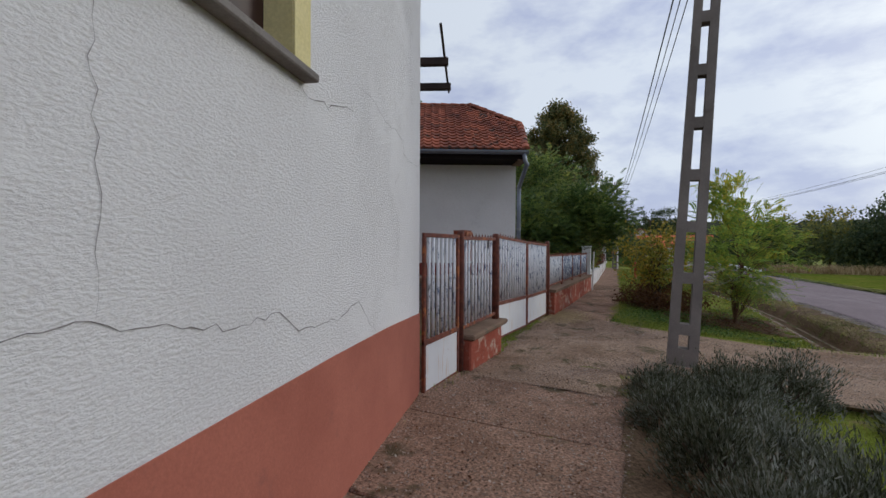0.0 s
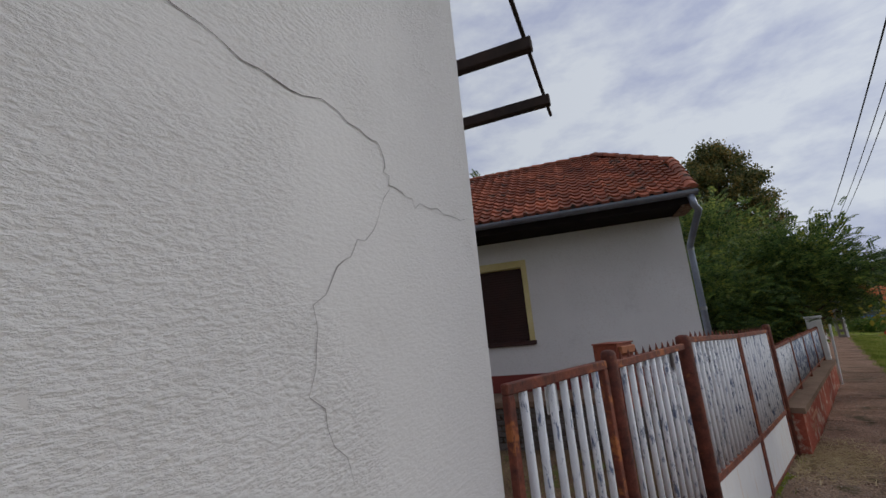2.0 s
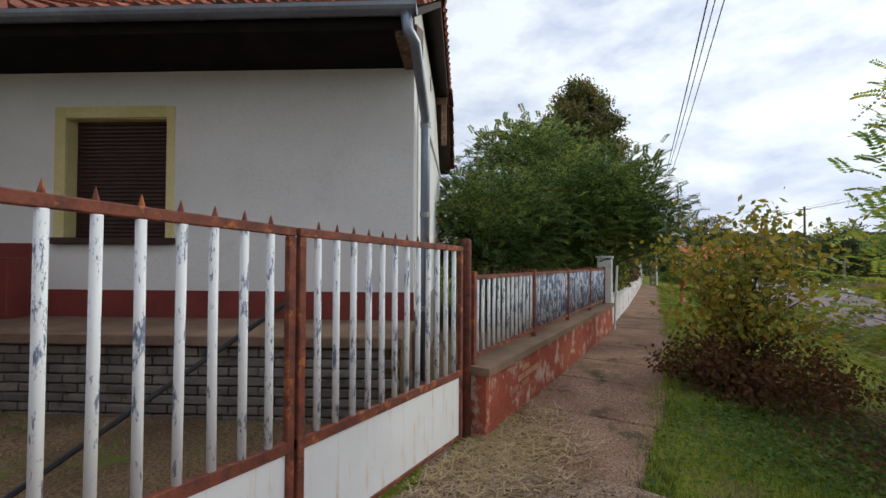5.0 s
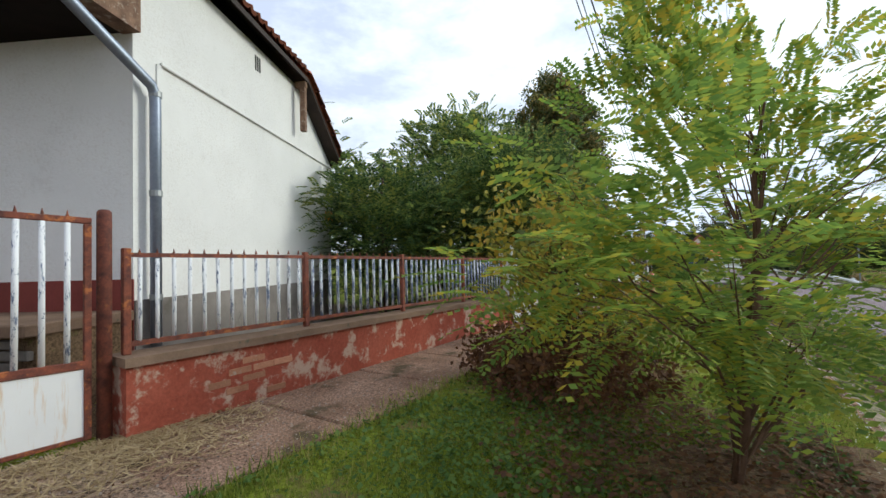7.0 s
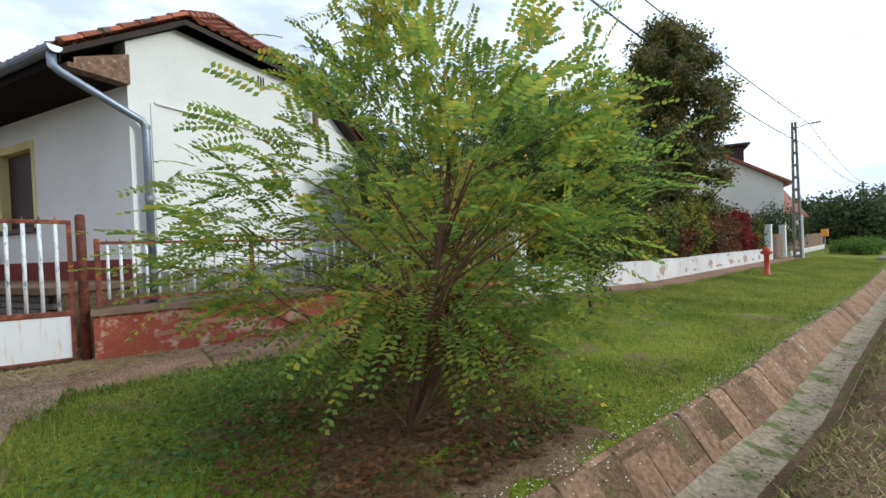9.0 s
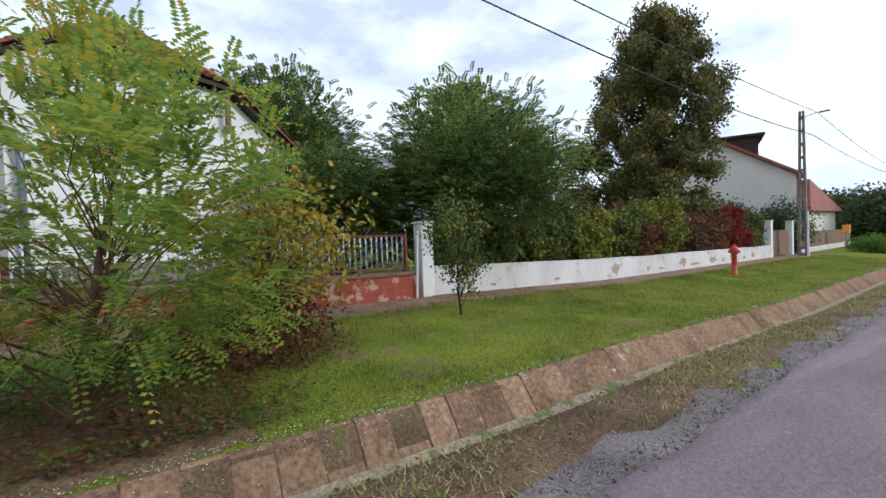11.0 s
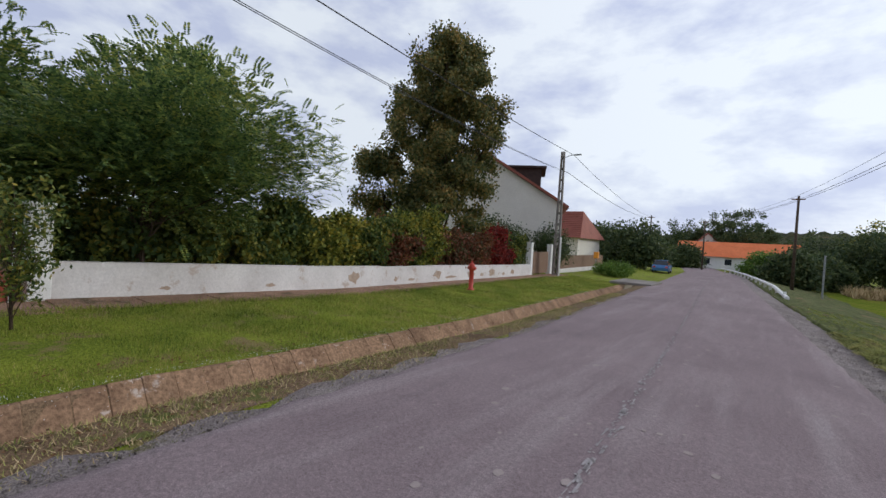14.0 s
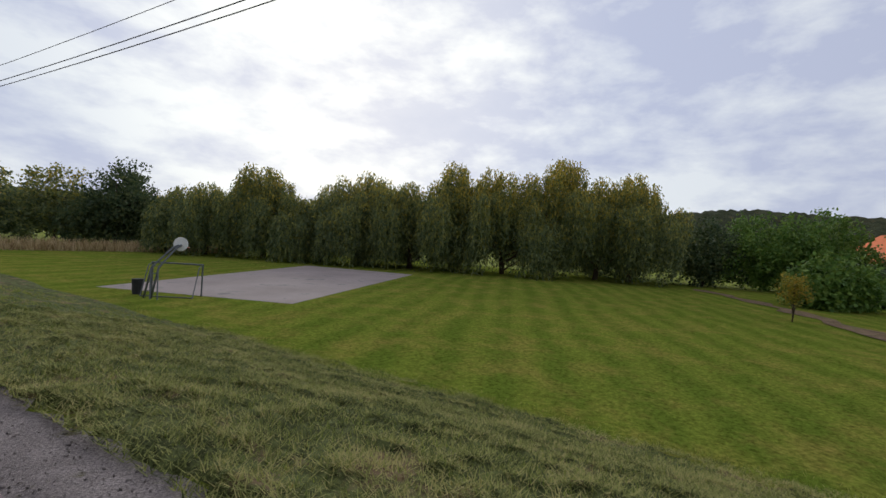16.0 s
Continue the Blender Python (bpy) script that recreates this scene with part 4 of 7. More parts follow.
# wardrobe, plant and step things on the terrace
wardrobe = thing("old_wardrobe", "weathered chipboard wardrobe standing outdoors on the terrace", "wardrobe", H2)
part("body", Build().box(-8.05, -6.75, -0.72, -0.10, 0.94, 2.74, 0.01), M_CHIPBOARD, wardrobe)
b = Build()
r = random.Random(4)
for k in range(9):
    z = 0.95 + k * 0.193
    b.box(-8.03, -6.78, -0.742 - 0.012 * r.random(), -0.721, z, z + 0.182, 0.005)
pieces("front_board", b, M_CHIPBOARD, wardrobe, "warped peeling front board")
b = Build()
for x in (-8.0, -6.86):
    for y in (-0.68, -0.18):
        b.box(x, x + 0.06, y, y + 0.06, 0.84, 0.94)
pieces("leg", b, M_DARKWOOD, wardrobe)

# ---------------------------------------------------------------- street fence of the second house
FX = -1.50


def picket_row(y0, y1, z0, z1, n, parent, mat, seed, x=FX, w=0.019):
    r = random.Random(seed)
    for k in range(n):
        y = y0 + (y1 - y0) * (k + 0.5) / n
        t = r.gauss(0, 0.003)
        b = Build()
        b.tube([(x, y, z0), (x + r.gauss(0, 0.002), y + t * 0.4, (z0 + z1) / 2), (x, y + t, z1)], w, 8)
        part("picket", b, mat, parent, smooth=True)


def spikes(y0, y1, z, n, parent, x=FX):
    b = Build()
    for k in range(n):
        y = y0 + (y1 - y0) * (k + 0.5) / n
        b.lathe([(0.012, 0), (0.010, 0.010), (0.001, 0.046)], 6, (x, y, z))
    pieces("spike", b, M_RUST, parent, "rusty pointed finial")


def rail(b, y0, y1, z, h=0.045, x=FX, d=0.035):
    b.box(x - d / 2, x + d / 2, y0, y1, z - h / 2, z + h / 2, 0.005)


def gate_leaf(name, y0, y1, ztop, zmid, zbot, n, seed, label, mat, slope=0.0):
    g = thing(name, label, "gate", Matrix())
    b = Build()
    rail(b, y0, y1, ztop - 0.022)
    rail(b, y0, y1, zmid, 0.06)
    b.box(FX - 0.018, FX + 0.018, y0, y0 + 0.045, zbot, ztop - 0.045, 0.005)
    b.box(FX - 0.018, FX + 0.018, y1 - 0.045, y1, zbot, ztop - 0.045, 0.005)
    b.box(FX - 0.014, FX + 0.014, y0 + 0.045, y1 - 0.045, zbot, zbot + 0.03, 0.004)
    part("frame", b, M_RUST, g, "rusty angle-iron frame")
    part("sheet_panel", Build().box(FX - 0.004, FX + 0.004, y0 + 0.045, y1 - 0.045, zbot + 0.03, zmid - 0.03), M_WHITEPANEL, g, "white sheet steel lower panel with rust runs")
    picket_row(y0 + 0.07, y1 - 0.07, zmid + 0.03, ztop - 0.045, n, g, mat, seed)
    if name == "gate_leaf":
        spikes(y0 + 0.07, y1 - 0.07, ztop, n, g)
    # the leaf hangs with the fall of the pavement
    fall = Matrix(((1, 0, 0, 0), (0, 1, 0, 0), (0, -slope, 1, slope * y0), (0, 0, 0, 1)))
    for c in g.children:
        c.data.transform(fall)
    return g


gate_leaf("gate_leaf", 6.04, 7.80, 1.752, 0.690, 0.13, 12, 11, "driveway gate leaf of flaking white pickets in rusty frame", M_PICKET, 0.047)
g2 = gate_leaf("gate_leaf", 7.82, 9.58, 1.670, 0.600, 0.06, 12, 12, "driveway gate leaf of flaking white pickets in rusty frame", M_PICKET, 0.030)
part("brace", Build().tube([(FX - 0.08, 7.88, 1.32), (FX - 0.5, 6.9, 0.62)], 0.012, 6), M_BLACK, g2, "dark steel bracing rod")
walk_gate = gate_leaf("walk_gate", 3.62, 4.53, 1.725, 0.575, 0.03, 7, 13, "narrow walk gate of flaking white pickets", M_PICKET)


def fence_post(name, y, top, r, square, seed, label, bottom=-0.25):
    b = Build()
    if square:
        b.box(FX - r, FX + r, y - r, y + r, bottom, top - 0.02, 0.008)
        b.box(FX - r, FX + r, y - r, y + r, top - 0.019, top, 0.004)
    else:
        b.lathe([(r, bottom), (r, top - 0.05), (r * 0.96, top - 0.02), (r * 0.7, top - 0.004), (r * 0.2, top)], 16, (FX, y, 0))
    return single(name, b, M_POST, label, "post", group="gate posts", smooth=not square)


fence_post("gate_post", 4.60, 1.775, 0.042, False, 1, "round rusty red-brown steel gate post")
fence_post("gate_post", 5.955, 1.775, 0.055, False, 2, "stout round rusty red-brown steel gate post")
fence_post("gate_post", 9.66, 1.69, 0.048, False, 3, "round rusty red-brown steel gate post")

pier = thing("fence_section", "picket fence section on low red brick base", "fence")
part("base", Build().box(FX - 0.16, FX + 0.12, 4.66, 5.90, -0.25, 0.40, 0.02), M_REDWALL, pier, "red limewashed crumbling base")
part("coping", Build().box(FX - 0.20, FX + 0.17, 4.65, 6.06, 0.40, 0.475, 0.02), M_CAP, pier, "chipped brown concrete coping")
for z in (1.688, 0.56):
    b = Build()
    rail(b, 4.65, 5.92, z)
    part("rail", b, M_RUST, pier)
picket_row(4.70, 5.78, 0.58, 1.665, 9, pier, M_PICKET, 14)
spikes(4.70, 5.78, 1.710, 9, pier)

low = thing("low_fence", "flaking white picket fence on worn red base wall", "fence")
LY0, LY1 = 9.74, 16.80


def ltop(y):
    return 0.50 - 0.012 * (y - 9.74)


b = Build()
b.prism([(LY0, -0.5), (LY1, -0.5), (LY1, ltop(LY1)), (LY0, ltop(LY0))], 0, FX - 0.13, FX + 0.16)
part("base", b, M_REDWALL, low, "red limewashed base wall with plaster fallen off")
b = Build()
b.prism([(LY0 - 0.02, ltop(LY0)), (LY1, ltop(LY1)), (LY1, ltop(LY1) + 0.07), (LY0 - 0.02, ltop(LY0) + 0.07)], 0, FX - 0.17, FX + 0.20)
part("coping", b, M_CAP, low, "brown concrete coping with worn edge")
posts_y = [9.80, 11.52, 13.25, 15.0, 16.62]
for k, y in enumerate(posts_y):
    zb = ltop(y) + 0.07
    part("post", Build().box(FX - 0.028, FX + 0.028, y - 0.028, y + 0.028, zb, zb + 0.83, 0.006), M_RUST, low)
for k in range(4):
    y0, y1 = posts_y[k] + 0.03, posts_y[k + 1] - 0.03
    za, zb2 = ltop(y0) + 0.13, ltop(y1) + 0.13
    for z_off, h in ((0.0, 0.04), (0.70, 0.035)):
        b = Build()
        b.prism([(y0, za + z_off), (y1, zb2 + z_off), (y1, zb2 + z_off + h), (y0, za + z_off + h)], 0, FX - 0.016, FX + 0.016)
        part("rail", b, M_RUST, low)
    picket_row(y0, y1, (za + zb2) / 2 + 0.04, (za + zb2) / 2 + 0.70, 13, low, M_PICKET2 if k else M_PICKET, 20 + k, w=0.017)
    spikes(y0, y1, (za + zb2) / 2 + 0.735, 13, low)
# bricks showing where the plaster has fallen
r = random.Random(8)
for row, n in enumerate((3, 3, 2, 3, 2)):
    for k in range(n):
        y = 10.38 + 0.255 * k + (0.12 if row % 2 else 0.0) + r.gauss(0, 0.02)
        z = row * 0.082
        part("brick", Build().box(FX + 0.15, FX + 0.158 + 0.012 * r.random(), y, y + 0.20 + 0.04 * r.random(), z, z + 0.065, 0.014), M_BRICK, low)

white_pole = single("marker_pole", Build().tube([(-1.30, 16.75, -0.2), (-1.24, 16.78, 1.35)], 0.025, 8), M_WHITEPAINT, "thin white painted steel pole at the fence end", "pole")

# ---------------------------------------------------------------- mailbox and pergola in the yard
mail = thing("mailbox", "red oxide painted steel mailbox behind the fence", "mailbox", pose(-1.585, 5.0, 0, 0, 0, -6))
part("body", Build().box(-0.15, 0.02, -0.100, 0.100, 1.38, 1.786, 0.006), M_RUSTBOX, mail)
part("lid", Build().box(-0.155, 0.028, -0.105, 0.105, 1.786, 1.794, 0.003), M_RUSTBOX, mail)
part("flap", Build().box(0.02, 0.045, -0.088, 0.088, 1.722, 1.772, 0.006), M_FLAP, mail, "hinged letter flap")
part("post", Build().box(-0.12, -0.06, -0.03, 0.03, 0.0, 1.38, 0.004), M_RUST, mail)

PG = pose(-2.905, 3.953, 0, 0, 0, 27.5)
platform = thing("raised_platform", "red plastered garden platform with white ornamental railing", "platform", PG)
part("base", Build().box(-2.6, 0.05, -0.3, 1.25, -0.1, 1.12, 0.02), M_REDPAINT, platform)
part("kerb", Build().box(-2.7, 0.10, -0.35, 1.30, 1.12, 1.19, 0.015), M_CAP, platform, "worn ochre concrete edge")


def ring(b, c, rad, axis_m, n=18, w=0.0075):
    pts = [axis_m @ Vector((c[0] + rad * math.cos(2 * math.pi * k / n), 0, c[1] + rad * math.sin(2 * math.pi * k / n))) for k in range(n + 1)]
    b.tube(pts, w, 6, False)


def railing(length, m, parent):
    """White ornamental steel panel with rings, below a red top rail."""
    rp = part("railing", Build().box(0, length, -0.02, 0.02, 2.08, 2.12, 0.004, m), M_REDPAINT, parent, "red top rail")
    b = Build()
    z0, z1 = 1.33, 1.99
    for z in (z0, z0 + 0.13, z1 - 0.15, z1):
        b.tube([(0.06, 0, z), (length - 0.06, 0, z)], 0.0085, 6, True, m)
    for x in (0.06, length - 0.06):
        b.tube([(x, 0, z0), (x, 0, z1)], 0.0085, 6, True, m)
    for x in (0.3 * length, 0.7 * length):
        b.tube([(x, 0, z1), (x, 0, 2.09)], 0.009, 6, True, m)
    n = max(5, int(length / 0.085))
    for k in range(1, n):
        x = 0.06 + (length - 0.12) * k / n
        b.tube([(x, 0, z0 + 0.13), (x, 0, z1 - 0.15)], 0.0055, 6, True, m)
    for x in (0.15, length / 2, length - 0.15):
        ring(b, (x, z1 - 0.075), 0.068, m)
        ring(b, (x, z0 + 0.065), 0.060, m)
    pieces("bar", b, M_WHITEPAINT, rp, "white flaking ornamental bar")


railing(1.02, pose(0, 0.10, 0, 0, 0, 90), platform)
railing(1.9, pose(0, 0, 0, 0, 0, 180), platform)
railing(1.0, pose(-0.03, 1.2, 0, 0, 0, 180), platform)
for x, y in ((0, 0.06), (-1.95, 0), (-1.06, 1.2)):
    p = part("railing_post", Build().box(x - 0.028, x + 0.028, y - 0.028, y + 0.028, 1.19, 2.17, 0.004), M_REDPAINT, platform)
    b = Build()
    for k in range(6):
        t = math.pi * 2 * k / 6
        b.tube([(x + 0.035 * math.cos(t), y + 0.035 * math.sin(t), 2.20), (x + 0.08 * math.cos(t), y + 0.08 * math.sin(t), 2.36)], 0.005, 6)
    for rr, z in ((0.05, 2.26), (0.07, 2.33)):
        b.tube([(x + rr * math.cos(math.pi * k / 8), y + rr * math.sin(math.pi * k / 8), z) for k in range(17)], 0.006, 6, False)
    b.tube([(x, y, 2.16), (x, y, 2.20)], 0.04, 12)
    part("pot_crown", b, M_WHITEPAINT, p, "white wire flowerpot holder")

PG2 = PG @ Matrix.Translation((0, 1.17, 0)) @ Matrix.Rotation(radians(-5), 4, 'Z') @ Matrix.Translation((0, -1.17, 0))
perg = thing("pergola", "red pipe pergola with dark weathered beams", "pergola", PG2)
for x, y in ((0.0, 1.17), (-2.40, 1.17), (-2.40, -1.3)):
    part("post", Build().tube([(x, y, 1.15 if y > -1 else 0), (x, y, 3.93)], 0.026, 10), M_RUST, perg, smooth=True)
for y in (1.17, 0.30):
    part("beam", Build().box(-4.6, 1.47, y - 0.04, y + 0.04, 3.92, 4.02, 0.008), M_DARKWOOD, perg)
for x in (1.42, 0.0, -2.40):
    part("crossbar", Build().tube([(x, -0.5 if x > 1 else -1.6, 4.045), (x, 1.62 if x > 1 else 1.45, 4.045)], 0.016 if x > 1 else 0.022, 8), M_DARKWOOD, perg)
single("service_cable", Build().tube([(-2.05, 3.95, 5.75), (-3.05, 4.22, 4.75), (-4.62, 4.56, 4.06), (-6.2, 5.55, 3.62), (-8.05, 6.28, 3.86)], 0.011, 6)
       .tube([(-2.03, 3.97, 5.75), (-3.0, 4.26, 4.80), (-4.60, 4.60, 4.02), (-6.25, 5.50, 3.68), (-8.08, 6.24, 3.88)], 0.007, 6)
       .tube([(-4.62 + 0.10 * math.sin(0.5 * k), 4.60 + 0.10 * math.sin(0.5 * k) * 0.5, 3.92 + 0.11 * math.cos(0.5 * k)) for k in range(13)], 0.006, 6),
       M_BLACK, "slack twisted black service cable over the pergola", "cable")

# ---------------------------------------------------------------- concrete lattice poles
def lattice_pole(name, x, y, z0, top, w0, w1, label, yaw=0, tip=0):
    p = thing(name, label, "utility pole", pose(x, y, z0, 0, tip, yaw), "utility poles")
    h = top - z0
    b = Build()

    def half(z):
        return (w0 + (w1 - w0) * z / h) / 2
    leg = 0.125
    for s in (-1, 1):
        k = len(b.v)
        for z in (0, h):
            sc = 1 if z == 0 else 0.72
            b.v += [[s * half(z), -0.10 * sc, z], [s * (half(z) - leg * sc), -0.10 * sc, z], [s * (half(z) - leg * sc), 0.10 * sc, z], [s * half(z), 0.10 * sc, z]]
        b.f += [[k, k + 1, k + 2, k + 3], [k + 4, k + 7, k + 6, k + 5]] + [[k + i, k + (i + 1) % 4, k + 4 + (i + 1) % 4, k + 4 + i] for i in range(4)]
    pieces("leg", b, M_CONCRETE, p)
    z = 0.55
    while z < h - 0.1:
        hw = half(z) - 0.06
        sc = 1 - 0.28 * z / h
        o = [(-hw, z - 0.12), (-hw * 0.5, z - 0.075), (hw * 0.5, z - 0.075), (hw, z - 0.12), (hw, z + 0.12), (hw * 0.5, z + 0.075), (-hw * 0.5, z + 0.075), (-hw, z + 0.12)]
        part("web", Build().prism(o, 1, -0.092 * sc, 0.092 * sc), M_CONCRETE, p)
        z += 0.72
    part("solid_foot", Build().box(-half(0) + 0.05, half(0) - 0.05, -0.096, 0.096, 0, 0.28), M_CONCRETE, p)
    part("step_iron", Build().tube([(-half(0), 0, 0.48), (half(0), 0, 0.48)], 0.012, 6), M_RUST, p)
    return p


UP = (1.04, 6.63)
upole = lattice_pole("utility_pole", UP[0], UP[1], -0.12, 8.9, 0.385, 0.25, "weathered concrete lattice utility pole beside lavender", 0, 2.9)
part("crossarm", Build().box(-0.75, 0.75, -0.05, 0.05, 8.55, 8.65, 0.01), M_STEEL, upole)
P2 = (-2.15, 42.0)
pole2 = lattice_pole("utility_pole", P2[0], P2[1], -0.68, 7.45, 0.46, 0.24, "concrete lattice utility pole with street lamp arm")
part("lamp_arm", Build().tube([(0.1, 0, 7.75), (0.6, -0.1, 7.85), (0.9, -0.15, 7.85)], 0.025, 8).box(0.8, 1.25, -0.22, -0.08, 7.80, 7.88, 0.02), M_STEEL, pole2, "grey street lamp arm")
part("cable_duct", Build().tube([(0.26, -0.12, 0.1), (0.26, -0.12, 2.6)], 0.06, 10), M_WHITEPAINT, pole2)
P3, P4 = (10.9, 64.8), (16.6, 4.0)


def wood_pole(x, y, z0, top):
    p = thing("wooden_pole", "dark wooden utility pole beside the road", "utility pole", pose(x, y, z0), "utility poles")
    part("shaft", Build().tube([(0, 0, -0.3), (0, 0, top - z0)], [0.14, 0.09], 10), M_BARK, p, smooth=True)
    part("crossarm", Build().box(-0.5, 0.5, -0.05, 0.05, top - z0 - 0.35, top - z0 - 0.25, 0.01), M_OLDWOOD, p)
    return p


wood_pole(P3[0], P3[1], -1.5, 7.1)
wood_pole(P4[0], P4[1], -1.4, 7.4)
wood_pole(1.0, 96, -1.1, 6.9)
wood_pole(-5.5, 88, -1.1, 7.0)


def wire(a, b_, sag, rad, group):
    pts = []
    for k in range(25):
        t = k / 24
        pts.append((a[0] + (b_[0] - a[0]) * t, a[1] + (b_[1] - a[1]) * t, a[2] + (b_[2] - a[2]) * t - sag * 4 * t * (1 - t)))
    single("overhead_wire", Build().tube(pts, rad, 5), M_BLACK, "thin black overhead wire between poles", "wire", group=group)


for x1, z1, x2, z2, sag, rad in ((1.22, 6.55, -1.45, 7.20, 0.28, 0.016), (1.26, 6.22, -1.75, 6.10, 0.55, 0.010), (1.36, 6.15, -1.60, 6.00, 0.58, 0.010)):
    wire((x1, UP[1], z1), (x2, P2[1], z2), sag, rad, "street wires")
    wire((x2, P2[1], z2), (x2 - 3.6, 88, 6.6), 0.7, rad, "street wires")
    wire((x1, UP[1], z1), (x1 + 1.0, -30, 6.8), 0.55, rad, "street wires")
for dx, z, rad in ((-0.42, 6.95, 0.009), (0.12, 6.85, 0.014), (0.36, 6.82, 0.014)):
    wire((P3[0] + dx, P3[1], z), (P4[0] + dx, P4[1], z + 0.3), 0.75, rad, "field wires")
    wire((P3[0] + dx, P3[1], z), (1.0 + dx, 96, 6.7), 0.4, rad, "field wires")

# ---------------------------------------------------------------- white wall of the neighbour
WS = np.array([-1.41, 17.0])
WA = math.degrees(math.atan(0.062))
white = thing("garden_wall", "whitewashed garden wall with flaking plaster", "wall", pose(WS[0], WS[1], 0, 0, 0, WA), kind="structure")
b = Build()
wy = [0, 3, 6, 9, 12, 15, 18, 21, 22.6]
r = random.Random(5)
for k in range(len(wy) - 1):
    z0, z1 = [float(base_z(17 + y)) + 0.66 + 0.03 * r.random() for y in (wy[k], wy[k + 1])]
    b.prism([(wy[k], -1.2), (wy[k + 1], -1.2), (wy[k + 1], z1), (wy[k], z0)], 0, -0.28, 0.0)
part("wall", b, M_WALLWHITE, white)
for y, t in ((0.12, 1.52), (22.75, 1.42), (26.4, 1.38)):
    part("pillar", Build().box(-0.30, 0.02, y - 0.16, y + 0.16, -1.2, t, 0.015).box(-0.33, 0.05, y - 0.19, y + 0.19, t, t + 0.05, 0.012), M_WHITEPAINT, white, "white rendered gate pillar")
r = random.Random(9)
for y, w, h in ((2.1, 0.25, 0.10), (4.6, 0.35, 0.12), (7.6, 0.55, 0.46), (9.7, 0.22, 0.2), (10.6, 0.5, 0.12), (12.4, 0.6, 0.42), (13.5, 0.9, 0.14), (15.2, 0.8, 0.3), (16.3, 0.4, 0.2), (17.4, 0.9, 0.4), (18.8, 0.5, 0.16), (20.0, 0.5, 0.3)):
    z = float(base_z(17 + y)) + 0.12
    o = [(y + w / 2 * math.cos(2 * math.pi * k / 11) * (0.55 + 0.7 * r.random()), z + h / 2 + h / 2 * math.sin(2 * math.pi * k / 11) * (0.55 + 0.6 * r.random())) for k in range(11)]
    part("bare_patch", Build().prism(o, 0, -0.01, 0.004), M_PATCH, white, "bare sandy plaster patch")

# hydrant
hyd = thing("fire_hydrant", "red pillar fire hydrant standing in the verge", "hydrant", pose(-0.08, 28.7, float(ground_z(-0.08, 28.7)) + 0.01))
part("barrel", Build().lathe([(0.14, 0), (0.14, 0.04), (0.085, 0.06), (0.08, 0.72), (0.11, 0.74), (0.12, 0.90), (0.10, 0.97), (0.05, 1.02)], 18), M_HYDRANT, hyd, smooth=True)
for s in (-1, 1):
    part("outlet", Build().tube([(0, 0, 0.82), (0.17 * s, 0, 0.82)], [0.05, 0.055], 12), M_HYDRANT, hyd, smooth=True)
part("cap", Build().lathe([(0.035, 1.0), (0.035, 1.08), (0.02, 1.09)], 8), M_HYDRANT, hyd)

# ---------------------------------------------------------------- leaves and trees


def leaf_quads(p, d, up, length, width):
    """One pointed leaf a row: base p, direction d; numpy arrays (N,3)."""
    n = len(p)
    side = np.cross(d, up)
    side /= np.linalg.norm(side, axis=1, keepdims=True) + 1e-9
    length = np.broadcast_to(length, (n,))[:, None]
    width = np.broadcast_to(width, (n,))[:, None]
    mid = p + d * length * 0.5
    v = np.stack([p, mid + side * width / 2, p + d * length, mid - side * width / 2], 1).reshape(-1, 3)
    return v, np.arange(4 * n).reshape(n, 4)


def unit(a):
    return a / (np.linalg.norm(a, axis=1, keepdims=True) + 1e-9)


def simple_leaves(r, centres, spread, per, length, width, droop=0.3):
    c = np.repeat(centres, per, 0)
    p = c + r.randn(len(c), 3) * spread
    d = unit(r.randn(len(c), 3) + np.array([0, 0, -droop]))
    return leaf_quads(p, d, unit(r.randn(len(c), 3)), length * (0.7 + 0.6 * r.rand(len(c))), width * (0.7 + 0.6 * r.rand(len(c))))


def pinnate_leaves(r, bases, dirs, length, pairs, leaflet, width, droop=0.35):
    """Compound leaves: a drooping stalk with leaflets in pairs, and the stalk itself as a thin blade."""
    n = len(bases)
    length = length * (0.75 + 0.5 * r.rand(n))
    dirs = unit(dirs)
    side = unit(np.cross(dirs, np.array([0, 0, 1.0]) + 0.25 * r.randn(n, 3)))
    nor = unit(np.cross(side, dirs))
    vs, qs, o = [], [], 0
    for k in range(pairs):
        t = 0.16 + 0.84 * (k + 0.5) / pairs
        p = bases + dirs * (length * t)[:, None] + np.array([0, 0, -1.0]) * (droop * length * t * t)[:, None]
        size = leaflet * (1.0 - 0.45 * abs(t - 0.5))
        for s in (-1, 1):
            d = unit(side * s + dirs * 0.30 + nor * (-0.18) + 0.07 * r.randn(n, 3))
            v, q = leaf_quads(p, d, nor + 0.12 * r.randn(n, 3), size * (0.85 + 0.3 * r.rand(n)), width)
            vs.append(v)
            qs.append(q + o)
            o += len(v)
    return np.concatenate(vs), np.concatenate(qs)


def lobes_points(r, lobes, n, shell=0.45):
    """Points in a union of ellipsoids (centre, radii), denser towards the skin."""
    w = np.array([l[1][0] * l[1][1] * l[1][2] for l in lobes]) ** 0.7
    which = r.choice(len(lobes), n, p=w / w.sum())
    u = unit(r.randn(n, 3))
    k = r.rand(n) ** shell
    c = np.array([l[0] for l in lobes])[which]
    q = np.array([l[1] for l in lobes])[which]
    return c + u * q * k[:, None]


